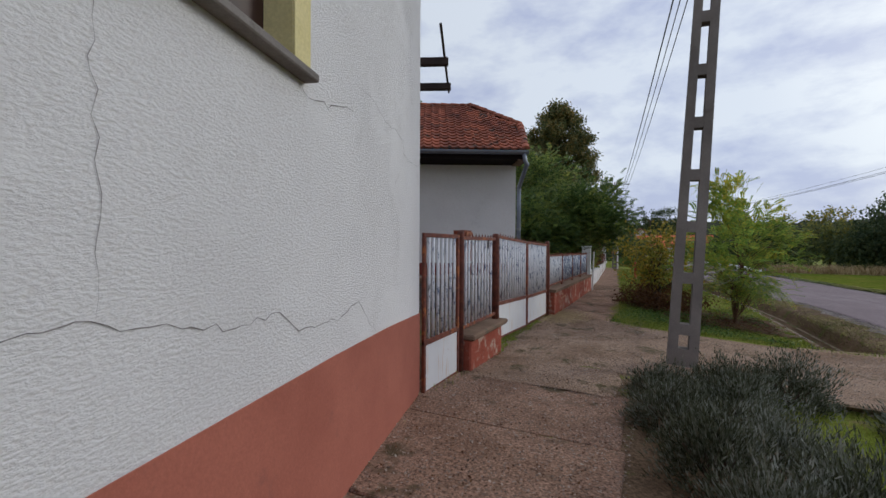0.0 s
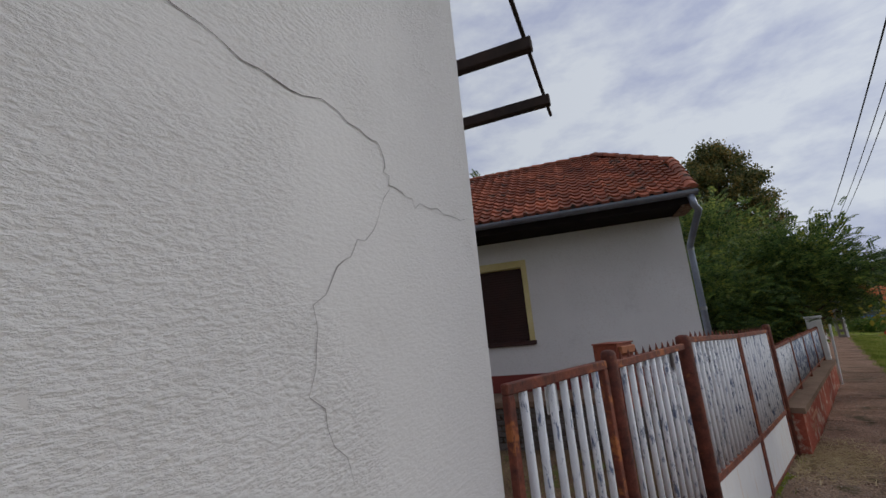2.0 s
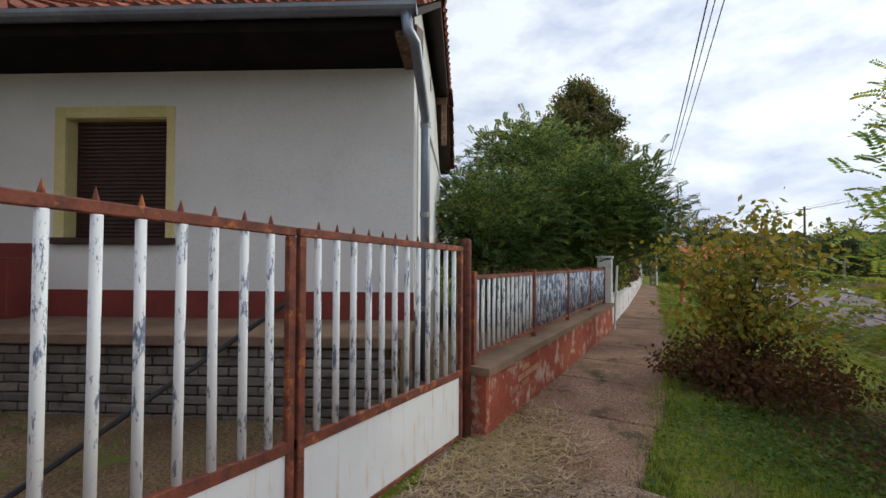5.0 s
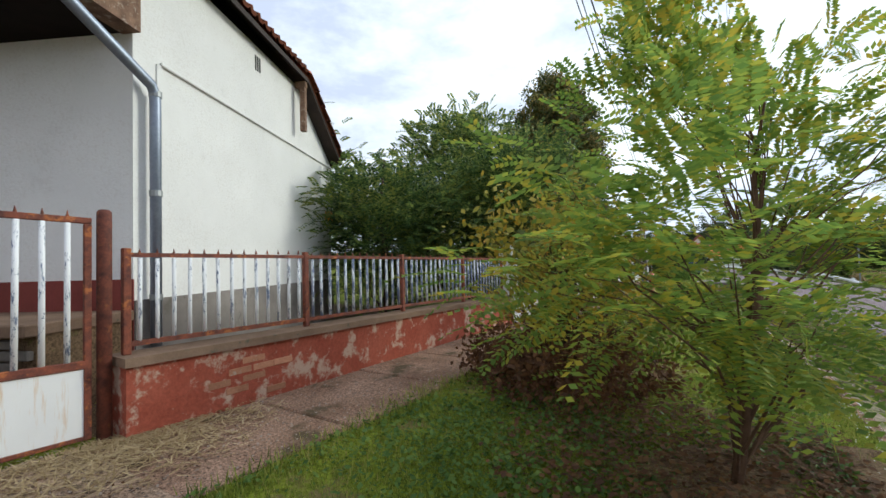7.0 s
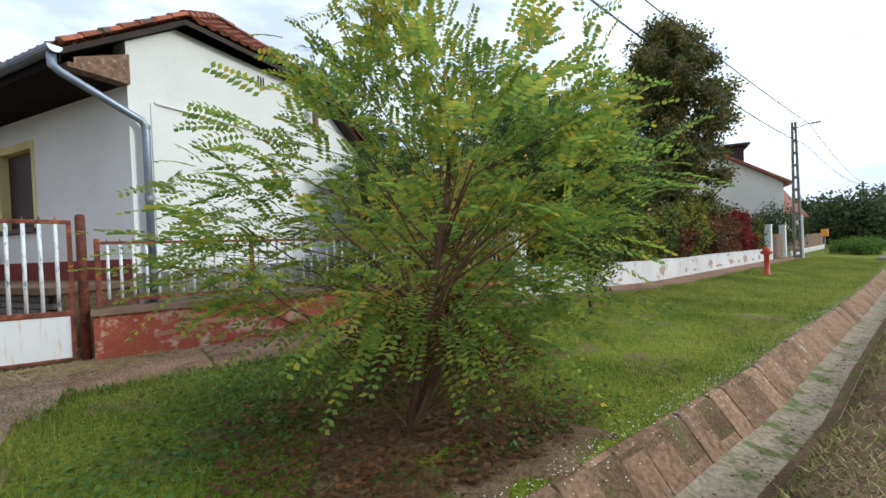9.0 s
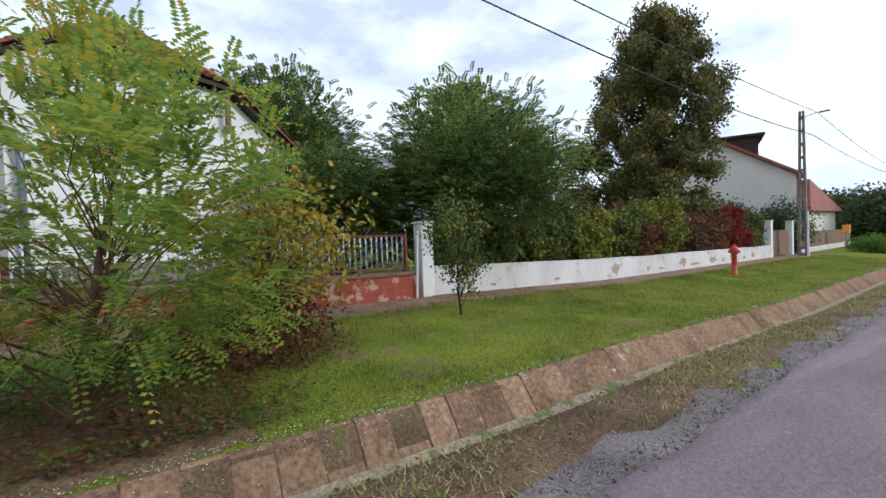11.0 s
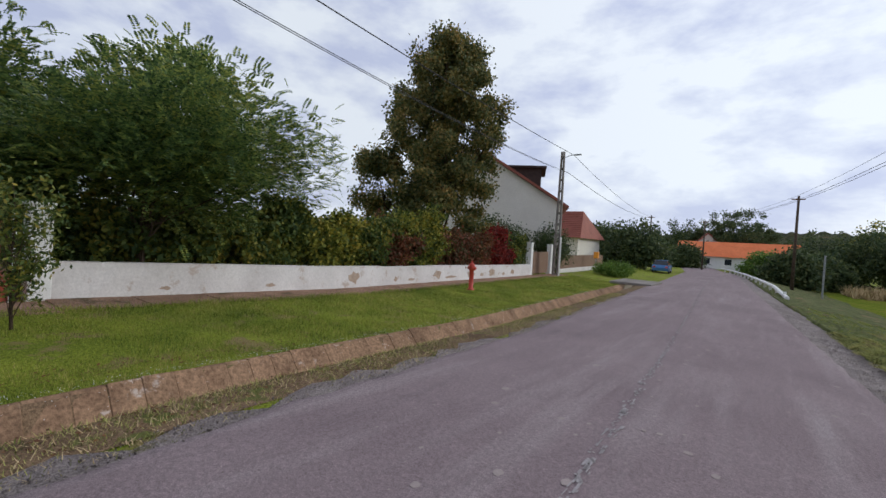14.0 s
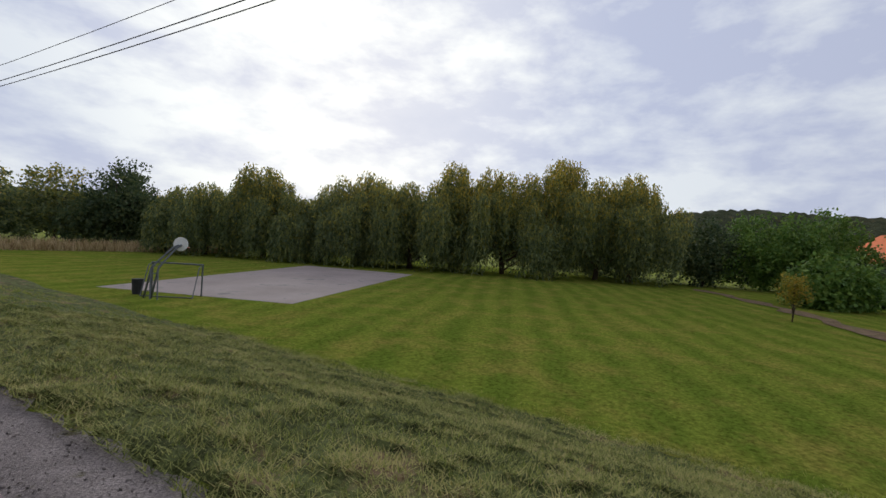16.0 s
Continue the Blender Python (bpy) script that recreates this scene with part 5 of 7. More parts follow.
def limbs(r, base, top, r0, tips):
    """A tapered trunk with limbs to some of the tips."""
    b = Build()
    base, top = Vector(base), Vector(top)
    pts = [base.lerp(top, t) + Vector((r.randn() * 0.03, r.randn() * 0.03, 0)) * (t > 0) * (top - base).length * 0.4 for t in (0, 0.25, 0.5, 0.75, 1.0)]
    b.tube(pts, [r0, r0 * 0.82, r0 * 0.62, r0 * 0.4, r0 * 0.12], 8)
    for t in tips:
        t = Vector(t)
        f = min(0.88, max(0.04, (t.z - base.z) / max(0.1, top.z - base.z) * 0.72 - 0.30 * r.rand()))
        s = base.lerp(top, f)
        k = s.lerp(t, 0.5) + Vector((r.randn(), r.randn(), r.rand())) * (t - s).length * 0.08
        rr = r0 * (1 - f * 0.8) * 0.36
        b.tube([s, k, t], [rr, rr * 0.6, rr * 0.15], 5, False)
    return b


def tree(name, label, base, height, r0, lobes, mat, seed, clumps=160, per=45, leaf=(0.10, 0.05), spread=0.28, droop=0.3, style="simple", tips=26, category="tree", top=None, group="", pin=(0.28, 8, 0.05, 0.022), shell=0.45, trunk_mat=None, lifted=False):
    r = np.random.RandomState(seed)
    z0 = base[2] if len(base) > 2 else float(ground_z(base[0], base[1]))
    at = Vector((base[0], base[1], z0 - 0.05))
    t = thing(name, label, category, Matrix.Translation(at), group)
    c = lobes_points(r, lobes, clumps, shell)
    c = c[c[:, 2] > 0.02]
    tp = Vector(top) if top else Vector((lobes[0][0][0], lobes[0][0][1], height * 0.86))
    wood = limbs(r, (0, 0, 0), tp, r0, c[:tips])
    if lifted:
        stem, rest_of = Build(), Build()
        k = 8 * 5
        stem.v, stem.f = wood.v[:k], [f for f in wood.f if max(f) < k]
        rest_of.v, rest_of.f = wood.v, [f for f in wood.f if max(f) >= k]
        part("trunk", stem, trunk_mat or M_BARK, t, smooth=True)
        pieces("limb", rest_of, trunk_mat or M_BARK, t)
    else:
        part("trunk", wood, trunk_mat or M_BARK, t, smooth=True)
    if style == "pinnate":
        n = per
        cc = np.repeat(c, n, 0) + r.randn(len(c) * n, 3) * spread
        out = cc - np.array([tp.x * 0.5, tp.y * 0.5, height * 0.35])
        d = unit(unit(out * np.array([1, 1, 0.55])) * 1.0 + r.randn(len(cc), 3) * 0.42 + np.array([0, 0, 0.12]))
        v, q = pinnate_leaves(r, cc, d, pin[0], pin[1], pin[2], pin[3], droop)
    elif style == "willow":
        m = len(c)
        hang = np.minimum(c[:, 2] * (0.6 + 0.5 * r.rand(m)), 2.0 + 4.0 * r.rand(m))
        steps = per
        tt = np.linspace(0, 1, steps)
        p = c[:, None, :] + np.stack([0.35 * r.randn(m)[:, None] * tt, 0.35 * r.randn(m)[:, None] * tt, -hang[:, None] * tt], -1) + r.randn(m, steps, 3) * spread
        p = p.reshape(-1, 3)
        p = p[p[:, 2] > 0.15]
        d = unit(r.randn(len(p), 3) * 0.45 + np.array([0, 0, -1.0]))
        v, q = leaf_quads(p, d, unit(r.randn(len(p), 3)), leaf[0] * (0.7 + 0.6 * r.rand(len(p))), leaf[1])
    else:
        v, q = simple_leaves(r, c, spread, per, leaf[0], leaf[1], droop)
    part("crown", fast_mesh("crown", v, q, mat), None, t)
    return t


# young robinia beside the ditch
tree("young_robinia", "young robinia with feathery light green leaves on the verge", (2.42, 11.58), 3.25, 0.036,
     [((0.35, 0.5, 1.70), (0.85, 0.85, 0.80)), ((-0.45, -0.5, 1.55), (0.95, 0.95, 0.75)), ((0.0, 0.0, 2.55), (0.80, 0.80, 0.72)), ((0.8, 0.75, 2.1), (0.72, 0.72, 0.80)), ((0.1, 0.1, 1.05), (0.95, 0.95, 0.35)), ((-0.2, 0.2, 3.1), (0.45, 0.45, 0.50)), ((0.30, 0.90, 1.10), (0.70, 0.70, 0.50))], M_ROBINIA, 21, 268, 6, spread=0.09, style="pinnate", tips=80, pin=(0.36, 9, 0.066, 0.029), shell=0.55, droop=0.30, lifted=True, trunk_mat=M_STEM)
# yellowing multi-stemmed shrub, with russet foot
tree("yellowing_shrub", "round multi-stemmed shrub turning yellow on the verge", (0.85, 13.3), 2.6, 0.035,
     [((0, 0, 1.62), (1.25, 1.35, 0.85)), ((0.0, 0.1, 1.0), (1.05, 1.15, 0.45))], M_BUSHLEAF, 22, 210, 15, (0.10, 0.058), 0.13, tips=110, category="shrub", shell=0.6, lifted=True)
tree("russet_undergrowth", "low russet dry-leaved growth at the foot of the shrub", (0.95, 13.0), 0.6, 0.012,
     [((0, 0, 0.34), (1.2, 1.05, 0.42))], M_RUSSET, 23, 160, 34, (0.07, 0.04), 0.10, tips=40, category="undergrowth")
tree("sapling", "slim young street tree with a narrow green crown", (0.70, 16.5), 2.3, 0.022,
     [((0, 0, 1.50), (0.55, 0.55, 0.72)), ((0.05, 0.05, 0.85), (0.34, 0.34, 0.42))], M_CREEPER, 24, 100, 26, (0.075, 0.038), 0.09, tips=30)

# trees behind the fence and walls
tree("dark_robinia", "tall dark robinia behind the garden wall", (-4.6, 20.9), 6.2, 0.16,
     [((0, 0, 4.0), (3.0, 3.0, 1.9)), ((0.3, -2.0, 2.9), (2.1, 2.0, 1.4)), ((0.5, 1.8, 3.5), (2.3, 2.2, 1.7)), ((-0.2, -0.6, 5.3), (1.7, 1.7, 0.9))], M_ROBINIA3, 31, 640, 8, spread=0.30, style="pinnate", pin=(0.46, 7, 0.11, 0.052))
tree("garden_bush", "dense robinia thicket beside the house", (-3.9, 15.6), 4.2, 0.08,
     [((0, 0, 1.9), (1.6, 1.9, 1.5)), ((0.9, 1.6, 1.9), (1.4, 1.5, 1.3)), ((-0.8, 1.0, 2.4), (1.5, 1.5, 1.2))], M_ROBINIA2, 32, 620, 10, spread=0.22, style="pinnate", pin=(0.40, 8, 0.085, 0.040), category="bush")
tree("overhanging_robinia", "robinia leaning over the pavement above the wall", (-2.1, 18.8), 4.4, 0.09,
     [((0.3, 0, 3.1), (1.7, 1.9, 1.4)), ((0.9, 0.6, 2.6), (1.3, 1.3, 1.0))], M_ROBINIA2, 33, 420, 10, spread=0.22, style="pinnate", pin=(0.40, 8, 0.085, 0.040))
rr = random.Random(34)
boughs = [((0, 0, 5.5), (1.7, 1.7, 2.2)), ((0, 0, 8.6), (1.7, 1.7, 2.4)), ((0, 0.1, 11.2), (1.0, 1.0, 1.6))]
for k in range(46):
    z = 2.6 + 10.2 * ((k + 0.5) / 46)
    reach = float(np.interp(z, [2.5, 4.5, 7.5, 10.0, 12.0, 13.2], [2.1, 2.7, 3.0, 2.4, 1.5, 0.5])) * rr.uniform(0.72, 1.08)
    a = k * 2.4 + rr.uniform(-0.4, 0.4)
    q = rr.uniform(0.62, 1.05)
    boughs.append(((reach * math.cos(a), reach * math.sin(a), z), (q, q, q * 0.72)))
for k in range(7):
    boughs.append(((-2.6 - 1.2 * rr.random(), -1.4 - 1.6 * rr.random(), 2.6 + 3.6 * rr.random()), (0.85, 0.85, 0.75)))
tree("bronze_tree", "tall bronze-green lime tree behind the hedge", (-6.2, 34.6), 13.6, 0.28, boughs, M_BROWNTREE, 34, 1250, 66, (0.17, 0.12), 0.20, shell=0.40, tips=60)
tree("garden_tree", "leafy tree rising behind the house", (-10.9, 16.4), 8.0, 0.2,
     [((0, 0, 5.2), (2.6, 2.6, 2.5)), ((1.2, 0.8, 3.5), (2.4, 2.4, 2.3))], M_ROBINIA2, 35, 620, 9, spread=0.35, style="pinnate", pin=(0.5, 6, 0.14, 0.065))
tree("garden_tree", "broad tree behind the tiled roof", (-16.5, 13.0), 9.6, 0.22,
     [((0, 0, 6.0), (3.8, 3.8, 3.2)), ((-2.5, -1.5, 5.6), (2.8, 2.8, 2.4))], M_DARKTREE, 36, 620, 55, (0.28, 0.15), 0.42)
tree("garden_tree", "feathery robinia in the back yard", (-13.6, 5.6), 7.4, 0.16,
     [((0, 0, 4.4), (3.0, 3.2, 2.6)), ((-1.0, -3.0, 3.6), (2.6, 2.6, 2.4))], M_ROBINIA2, 37, 420, 8, spread=0.3, style="pinnate", pin=(0.5, 7, 0.11, 0.045))
tree("garden_tree", "dark leafy tree in the back yard", (-17.5, 8.2), 6.0, 0.16,
     [((0, 0, 3.2), (3.0, 3.0, 2.6)), ((0, -4.5, 2.8), (3.0, 3.0, 2.4))], M_DARKTREE, 38, 420, 50, (0.26, 0.15), 0.4)

# creeper hedge along the white wall
for k, (y, h, wdt, mat, lab) in enumerate(((18.9, 2.5, 1.5, M_CREEPER, "green"), (21.3, 2.6, 1.7, M_CREEPER, "green"), (23.8, 2.4, 1.5, M_GOLDHEDGE, "yellow-green"), (25.9, 2.8, 1.4, M_CREEPER, "mixed green"), (27.3, 2.6, 0.8, M_REDBROWN, "red-brown"), (29.0, 3.1, 1.6, M_GOLDHEDGE, "bright yellow-green"),
                                           (31.5, 2.3, 1.5, M_REDBROWN, "red-brown"), (33.6, 2.3, 1.4, M_REDBROWN, "dull red"), (35.5, 2.7, 1.2, M_REDLEAF, "crimson"), (37.0, 2.2, 1.1, M_REDLEAF, "crimson"), (38.6, 2.4, 1.3, M_CREEPER, "dark green"))):
    x = -1.41 - 0.062 * (y - 17)
    rr = random.Random(300 + k)
    lob = [((0, 0, h * 0.45), (0.85, wdt, h * 0.36))]
    for q in range(6):
        lob.append(((rr.uniform(-0.5, 0.35), rr.uniform(-wdt, wdt), h * rr.uniform(0.40, 0.82)), (rr.uniform(0.35, 0.6), rr.uniform(0.45, 0.8), h * rr.uniform(0.13, 0.24))))
    tree("hedge_shrub", lab + " overgrown hedge shrub behind the white wall", (x - 0.98, y), h, 0.04, lob, mat, 50 + k, 320, 36, (0.14, 0.10), 0.12, category="hedge", group="hedge along the white wall", tips=30, shell=0.4)
for k, (x, y, h) in enumerate(((-5.5, 39.5, 3.6), (-6.2, 43.6, 3.2), (-4.2, 46.0, 3.4))):
    tree("garden_bush", "dark evergreen bush behind the gate", (x, y), h, 0.06, [((0, 0, h * 0.5), (1.4, 1.5, h * 0.5))], M_DARKTREE, 70 + k, 120, 40, (0.16, 0.09), 0.22, category="bush")

# willows at the far side of the field
WP = [(37.7, 72.2, 9.4, 5.2), (41.9, 66.2, 12.0, 4.6), (45.5, 59.6, 10.2, 5.2), (47.9, 54.2, 11.8, 4.8), (51.5, 50.0, 10.9, 5.4), (55.7, 45.2, 14.2, 5.2), (58.1, 40.4, 13.2, 5.6), (62.3, 35.6, 15.6, 5.4), (65.3, 30.8, 13.6, 5.4), (67.6, 27.2, 14.6, 4.8)]
for k, (x, y, h, rad) in enumerate(WP):
    rr = random.Random(400 + k)
    domes = [((rr.uniform(-1, 1), rr.uniform(-1, 1), h * 0.84), (rad * 0.34, rad * 0.34, h * 0.15))]
    for q in range(14):
        a = q * 0.449 + rr.uniform(-0.3, 0.3)
        lo = q % 2
        dist = rad * (1.08 if lo else 0.60) * rr.uniform(0.85, 1.12)
        domes.append(((dist * math.cos(a), dist * math.sin(a), h * (rr.uniform(0.36, 0.60) if lo else rr.uniform(0.60, 0.82))), (rad * rr.uniform(0.22, 0.40), rad * rr.uniform(0.22, 0.40), h * rr.uniform(0.09, 0.16))))
    tree("weeping_willow", "weeping willow with yellowing hanging strands", (x, y, -2.2), h, 0.35, domes, M_WILLOW, 80 + k, 2100, 16, (0.46, 0.15), 0.14, style="willow", group="willows along the field", shell=0.10)
far = [(27.5, 90.2, 10.8, 4.0, M_WILLOW), (22.1, 97.4, 9.6, 4.2, M_DARKTREE), (31.7, 83, 10.2, 4.0, M_DARKTREE), (34.7, 87.8, 12.6, 3.0, M_DARKTREE), (16.7, 104.6, 8.4, 4.2, M_DARKTREE), (11.5, 78, 4.0, 2.0, M_DARKTREE), (14.3, 84.2, 4.3, 2.2, M_DARKTREE), (24.5, 111.8, 10.8, 4.5, M_WILLOW), (77.3, 29, 9.6, 4.2, M_DARKTREE), (74.9, 19.4, 8.9, 4.0, M_DARKTREE), (79.1, 12.6, 10.4, 5.2, M_BRIGHTTREE), (80.5, 7.4, 10.8, 5.0, M_BRIGHTTREE), (87.5, -12.0, 7.7, 5.0, M_DARKTREE), (58.1, 9.2, 4.3, 2.8, M_BRIGHTTREE), (67.7, 5, 3.8, 3.2, M_DARKTREE), (84.5, 37.4, 10.8, 5.2, M_DARKTREE), (-4.6, 75, 6.2, 3.2, M_DARKTREE), (-9.0, 80, 5.8, 3.0, M_DARKTREE), (3.5, 130, 14.5, 7.5, M_DARKTREE), (-6, 134, 11.0, 6.5, M_DARKTREE), (-14, 90, 6.4, 3.2, M_DARKTREE), (9.5, 100, 4.2, 2.6, M_BRIGHTTREE), (-2.6, 104, 4.5, 2.2, M_DARKTREE)]
for k, (x, y, h, rad, mat) in enumerate(far):
    z0 = -2.2 if x > 12 else float(ground_z(x, y))
    tree("distant_tree", "leafy tree far across the field" if x > 12 else "leafy tree far along the street", (x, y, z0), h, 0.18,
         [((0, 0, h * 0.56), (rad, rad, h * 0.44)), ((rad * 0.5, -rad * 0.4, h * 0.36), (rad * 0.95, rad * 0.95, h * 0.36)), ((-rad * 0.55, rad * 0.3, h * 0.34), (rad * 0.9, rad * 0.9, h * 0.34))], mat, 120 + k, 300, int(30 * max(1.0, (rad / 4.2) ** 2)), (0.42, 0.26), 0.42, tips=12)
tree("ball_bush", "rounded clipped bush on the verge", (-0.8, 50.5), 1.25, 0.04, [((0, 0, 0.6), (1.6, 1.6, 0.62))], M_BRIGHTTREE, 160, 160, 40, (0.12, 0.07), 0.14, category="bush")
tree("field_sapling", "small staked sapling in the meadow", (43.1, 13.5, -2.2), 3.6, 0.04, [((0, 0, 2.1), (0.8, 0.8, 1.0))], M_BUSHLEAF, 161, 60, 30, (0.14, 0.08), 0.16)
tree("pergola_vine", "green grape vine climbing the pergola", (-4.7, 2.7, 0.1), 3.9, 0.03, [((0, 0, 2.0), (1.1, 0.9, 1.5)), ((0.9, 0.5, 3.2), (0.9, 0.8, 0.7)), ((0.9, -0.3, 1.6), (0.6, 0.6, 1.2))], M_CREEPER, 162, 170, 16, (0.085, 0.075), 0.2, category="vine")
tree("potted_plant", "leafy green pot plant by the entrance steps", (-6.50, 7.53, 0.84), 0.95, 0.014, [((0, 0, 0.50), (0.40, 0.40, 0.40))], M_ROBINIA2, 163, 55, 10, (0.20, 0.08), 0.05, category="plant", tips=20)

# forested hills on the horizon
def hill(name, az0, az1, dist, height, seed, label):
    r = np.random.RandomState(seed)
    na, nd = 260, 26
    az = np.radians(np.linspace(az0, az1, na))
    k = np.linspace(0, 1, nd)
    prof = np.sin(np.linspace(0, math.pi, na)) ** 0.35
    wob = sum(np.sin(np.linspace(0, f, na) + r.rand() * 6) * a for f, a in ((7, 0.14), (15, 0.07), (31, 0.04)))
    hh = height * prof * (1 + wob)
    zz = -3 + hh[:, None] * (k ** 0.8)[None, :] + r.randn(na, nd) * 1.6 * (k > 0.02)
    dd = dist * (1 + 0.6 * k)[None, :]
    v = np.stack([np.sin(az)[:, None] * dd, np.cos(az)[:, None] * dd, zz], -1).reshape(-1, 3)
    i, j = np.meshgrid(np.arange(na - 1), np.arange(nd - 1), indexing="ij")
    q = (i * nd + j).ravel()
    single(name, fast_mesh(name, v, np.stack([q, q + 1, q + nd + 1, q + nd], 1), M_FOREST), None, label, "hill", kind="structure")


hill("backdrop_hill_far", -20, 75, 420, 42, 1, "wooded hill on the far horizon")
hill("backdrop_hill_right", 40, 130, 520, 78, 2, "wooded autumn hill beyond the willows")
hill("backdrop_hill_left", -70, 10, 520, 30, 3, "wooded ridge behind the village")

# ---------------------------------------------------------------- houses along the street
h3 = thing("neighbour_house", "beige rendered gable house with dormer behind trees", "house", pose(-4.0, 47.2, -0.8, 0, 0, 25))
part("wall", Build().prism([(-12, 0), (0, 0), (0, 5.3), (-6, 9.0), (-12, 5.3)], 1, 0, 11), M_BEIGEWALL, h3)
b = Build()
b.prism([(0.45, 5.05), (0.45, 5.25), (-6, 9.25), (-12.45, 5.25), (-12.45, 5.05), (-6, 9.02)], 1, -0.35, 11.4)
part("roof", b, M_TILE_RED, h3, "dark red-brown pitched roof")
part("dormer", Build().box(-5.6, -1.7, 3.6, 8.2, 6.6, 8.75).box(-5.9, -1.3, 3.3, 8.5, 8.75, 8.92), M_DARKWOOD, h3, "grey shingled shed dormer")
h4 = thing("tiled_house", "low house with red-brown tiled hipped roof", "house", pose(-8.1, 63.0, -0.9))
part("wall", Build().box(-10, 0, 0, 8, 0, 3.4), M_BEIGEWALL, h4)
b = Build()
b.v += [[-10.4, -0.7, 3.3], [0.5, -0.7, 3.3], [0.5, 8.6, 3.3], [-10.4, 8.6, 3.3], [-9.0, 3.6, 6.6], [-0.8, 3.6, 6.6]]
b.f += [[0, 1, 5, 4], [1, 2, 5], [2, 3, 4, 5], [3, 0, 4], [0, 3, 2, 1]]
part("roof", b, M_TILE_RED, h4, "red-brown tiled roof")
b = Build()
for k in range(14):
    t = k / 14
    z, y = 3.32 + 3.3 * t, -0.72 + 4.3 * t
    b.box(-10.35 + 1.35 * t, 0.45 - 1.25 * t, y - 0.02, y + 0.30, z + 0.005, z + 0.045, 0.0)
part("tile_course", b, M_TILE_RED, h4)
part("window", Build().box(-2.2, -1.0, -0.03, 0.0, 1.2, 2.5), M_GLASSDARK, h4)
part("chimney", Build().box(-4.2, -3.7, 3.4, 3.9, 6.2, 7.4, 0.02), M_BRICK, h4)
gate3 = single("yard_gate", Build().box(-0.03, 0.03, 0.2, 3.3, -0.5, 0.9, 0.005), M_OLDWOOD, "brown wooden yard gate between white pillars", "gate", pose(-2.95, 39.7, 0, 0, 0, WA))
fence3 = thing("board_fence", "dark brown board fence beyond the gate", "fence", pose(-3.5, 46.0, -0.7, 0, 0, WA))
part("base", Build().box(-0.1, 0.1, 0, 14, 0, 0.35, 0.02), M_WALLWHITE, fence3)
for k in range(46):
    part("board", Build().box(-0.02, 0.02, k * 0.3, k * 0.3 + 0.27, 0.35, 1.35 + 0.03 * (k % 3), 0.005), M_OLDWOOD, fence3)
ybox = thing("gas_box", "yellow box on a slim post beside the gate", "box", pose(-3.0, 53.2, float(ground_z(-3.0, 53.2))))
part("post", Build().tube([(0, 0, 0), (0, 0, 1.2)], 0.04, 8), M_STEEL, ybox)
part("box", Build().box(-0.2, 0.2, -0.15, 0.15, 1.2, 1.75, 0.03), M_ORANGE, ybox, "yellow metal box")

h5 = thing("orange_roofed_house", "long low white house with bright orange roof", "house", pose(-5.5, 114, -1.3, 0, 0, -8))
part("wall", Build().box(0, 19, 0, 7, 0, 2.5), M_WHITEPAINT, h5)
part("roof", Build().prism([(-0.5, 2.4), (3.5, 5.2), (7.5, 2.4), (3.5, 5.35)], 0, -0.4, 19.4).prism([(-0.5, 2.4), (3.5, 5.2), (7.5, 2.4)], 0, -0.35, 19.35), M_TILE_ORANGE, h5, "bright orange tiled roof")
for k in range(5):
    part("window", Build().box(1.5 + 3.6 * k, 2.6 + 3.6 * k, -0.04, 0.0, 0.9, 2.0, 0.01), M_GLASSDARK, h5)
h6 = thing("gabled_house", "small house with pale gable behind the orange roof", "house", pose(-4.0, 126, -1.2, 0, 0, 12))
part("wall", Build().prism([(0, 0), (6, 0), (6, 4.4), (3, 7.2), (0, 4.4)], 1, 0, 8), M_BEIGEWALL, h6)
part("roof", Build().prism([(-0.4, 4.1), (3, 7.25), (6.4, 4.1), (6.4, 4.35), (3, 7.5), (-0.4, 4.35)], 1, -0.3, 8.3), M_TILE_RED, h6)
h7 = thing("far_house", "red-roofed house beyond the trees", "house", pose(86, -4, -1.0, 0, 0, 20))
part("wall", Build().box(-8, 8, -5, 5, 0, 3.4), M_BEIGEWALL, h7)
part("roof", Build().prism([(-6, 3.2), (6, 3.2), (0, 7.4)], 0, -8.6, 8.6), M_TILE_ORANGE, h7)

# blue car parked at the kerb
car = thing("parked_car", "blue hatchback parked at the road edge", "car", pose(-0.6, 70.5, float(ground_z(-0.6, 70.5)) + 0.02, 0, 0, 4))
b = Build()
b.prism([(-2.05, 0.28), (2.05, 0.28), (2.08, 0.62), (1.95, 0.80), (1.0, 0.90), (-1.95, 0.93), (-2.08, 0.6)], 0, -0.84, 0.84)
part("body", b, M_CARBLUE, car)
b = Build()
b.v += [[-0.80, -1.95, 0.92], [0.80, -1.95, 0.92], [0.80, 1.05, 0.89], [-0.80, 1.05, 0.89], [-0.60, -1.55, 1.42], [0.60, -1.55, 1.42], [0.60, 0.25, 1.42], [-0.60, 0.25, 1.42]]
b.f += [[0, 1, 2, 3], [4, 7, 6, 5], [0, 4, 5, 1], [1, 5, 6, 2], [2, 6, 7, 3], [3, 7, 4, 0]]
part("cabin", b, M_GLASSDARK, car, "dark tinted glass cabin")
part("roof_panel", Build().box(-0.60, 0.60, -1.55, 0.25, 1.42, 1.46, 0.02), M_CARBLUE, car)
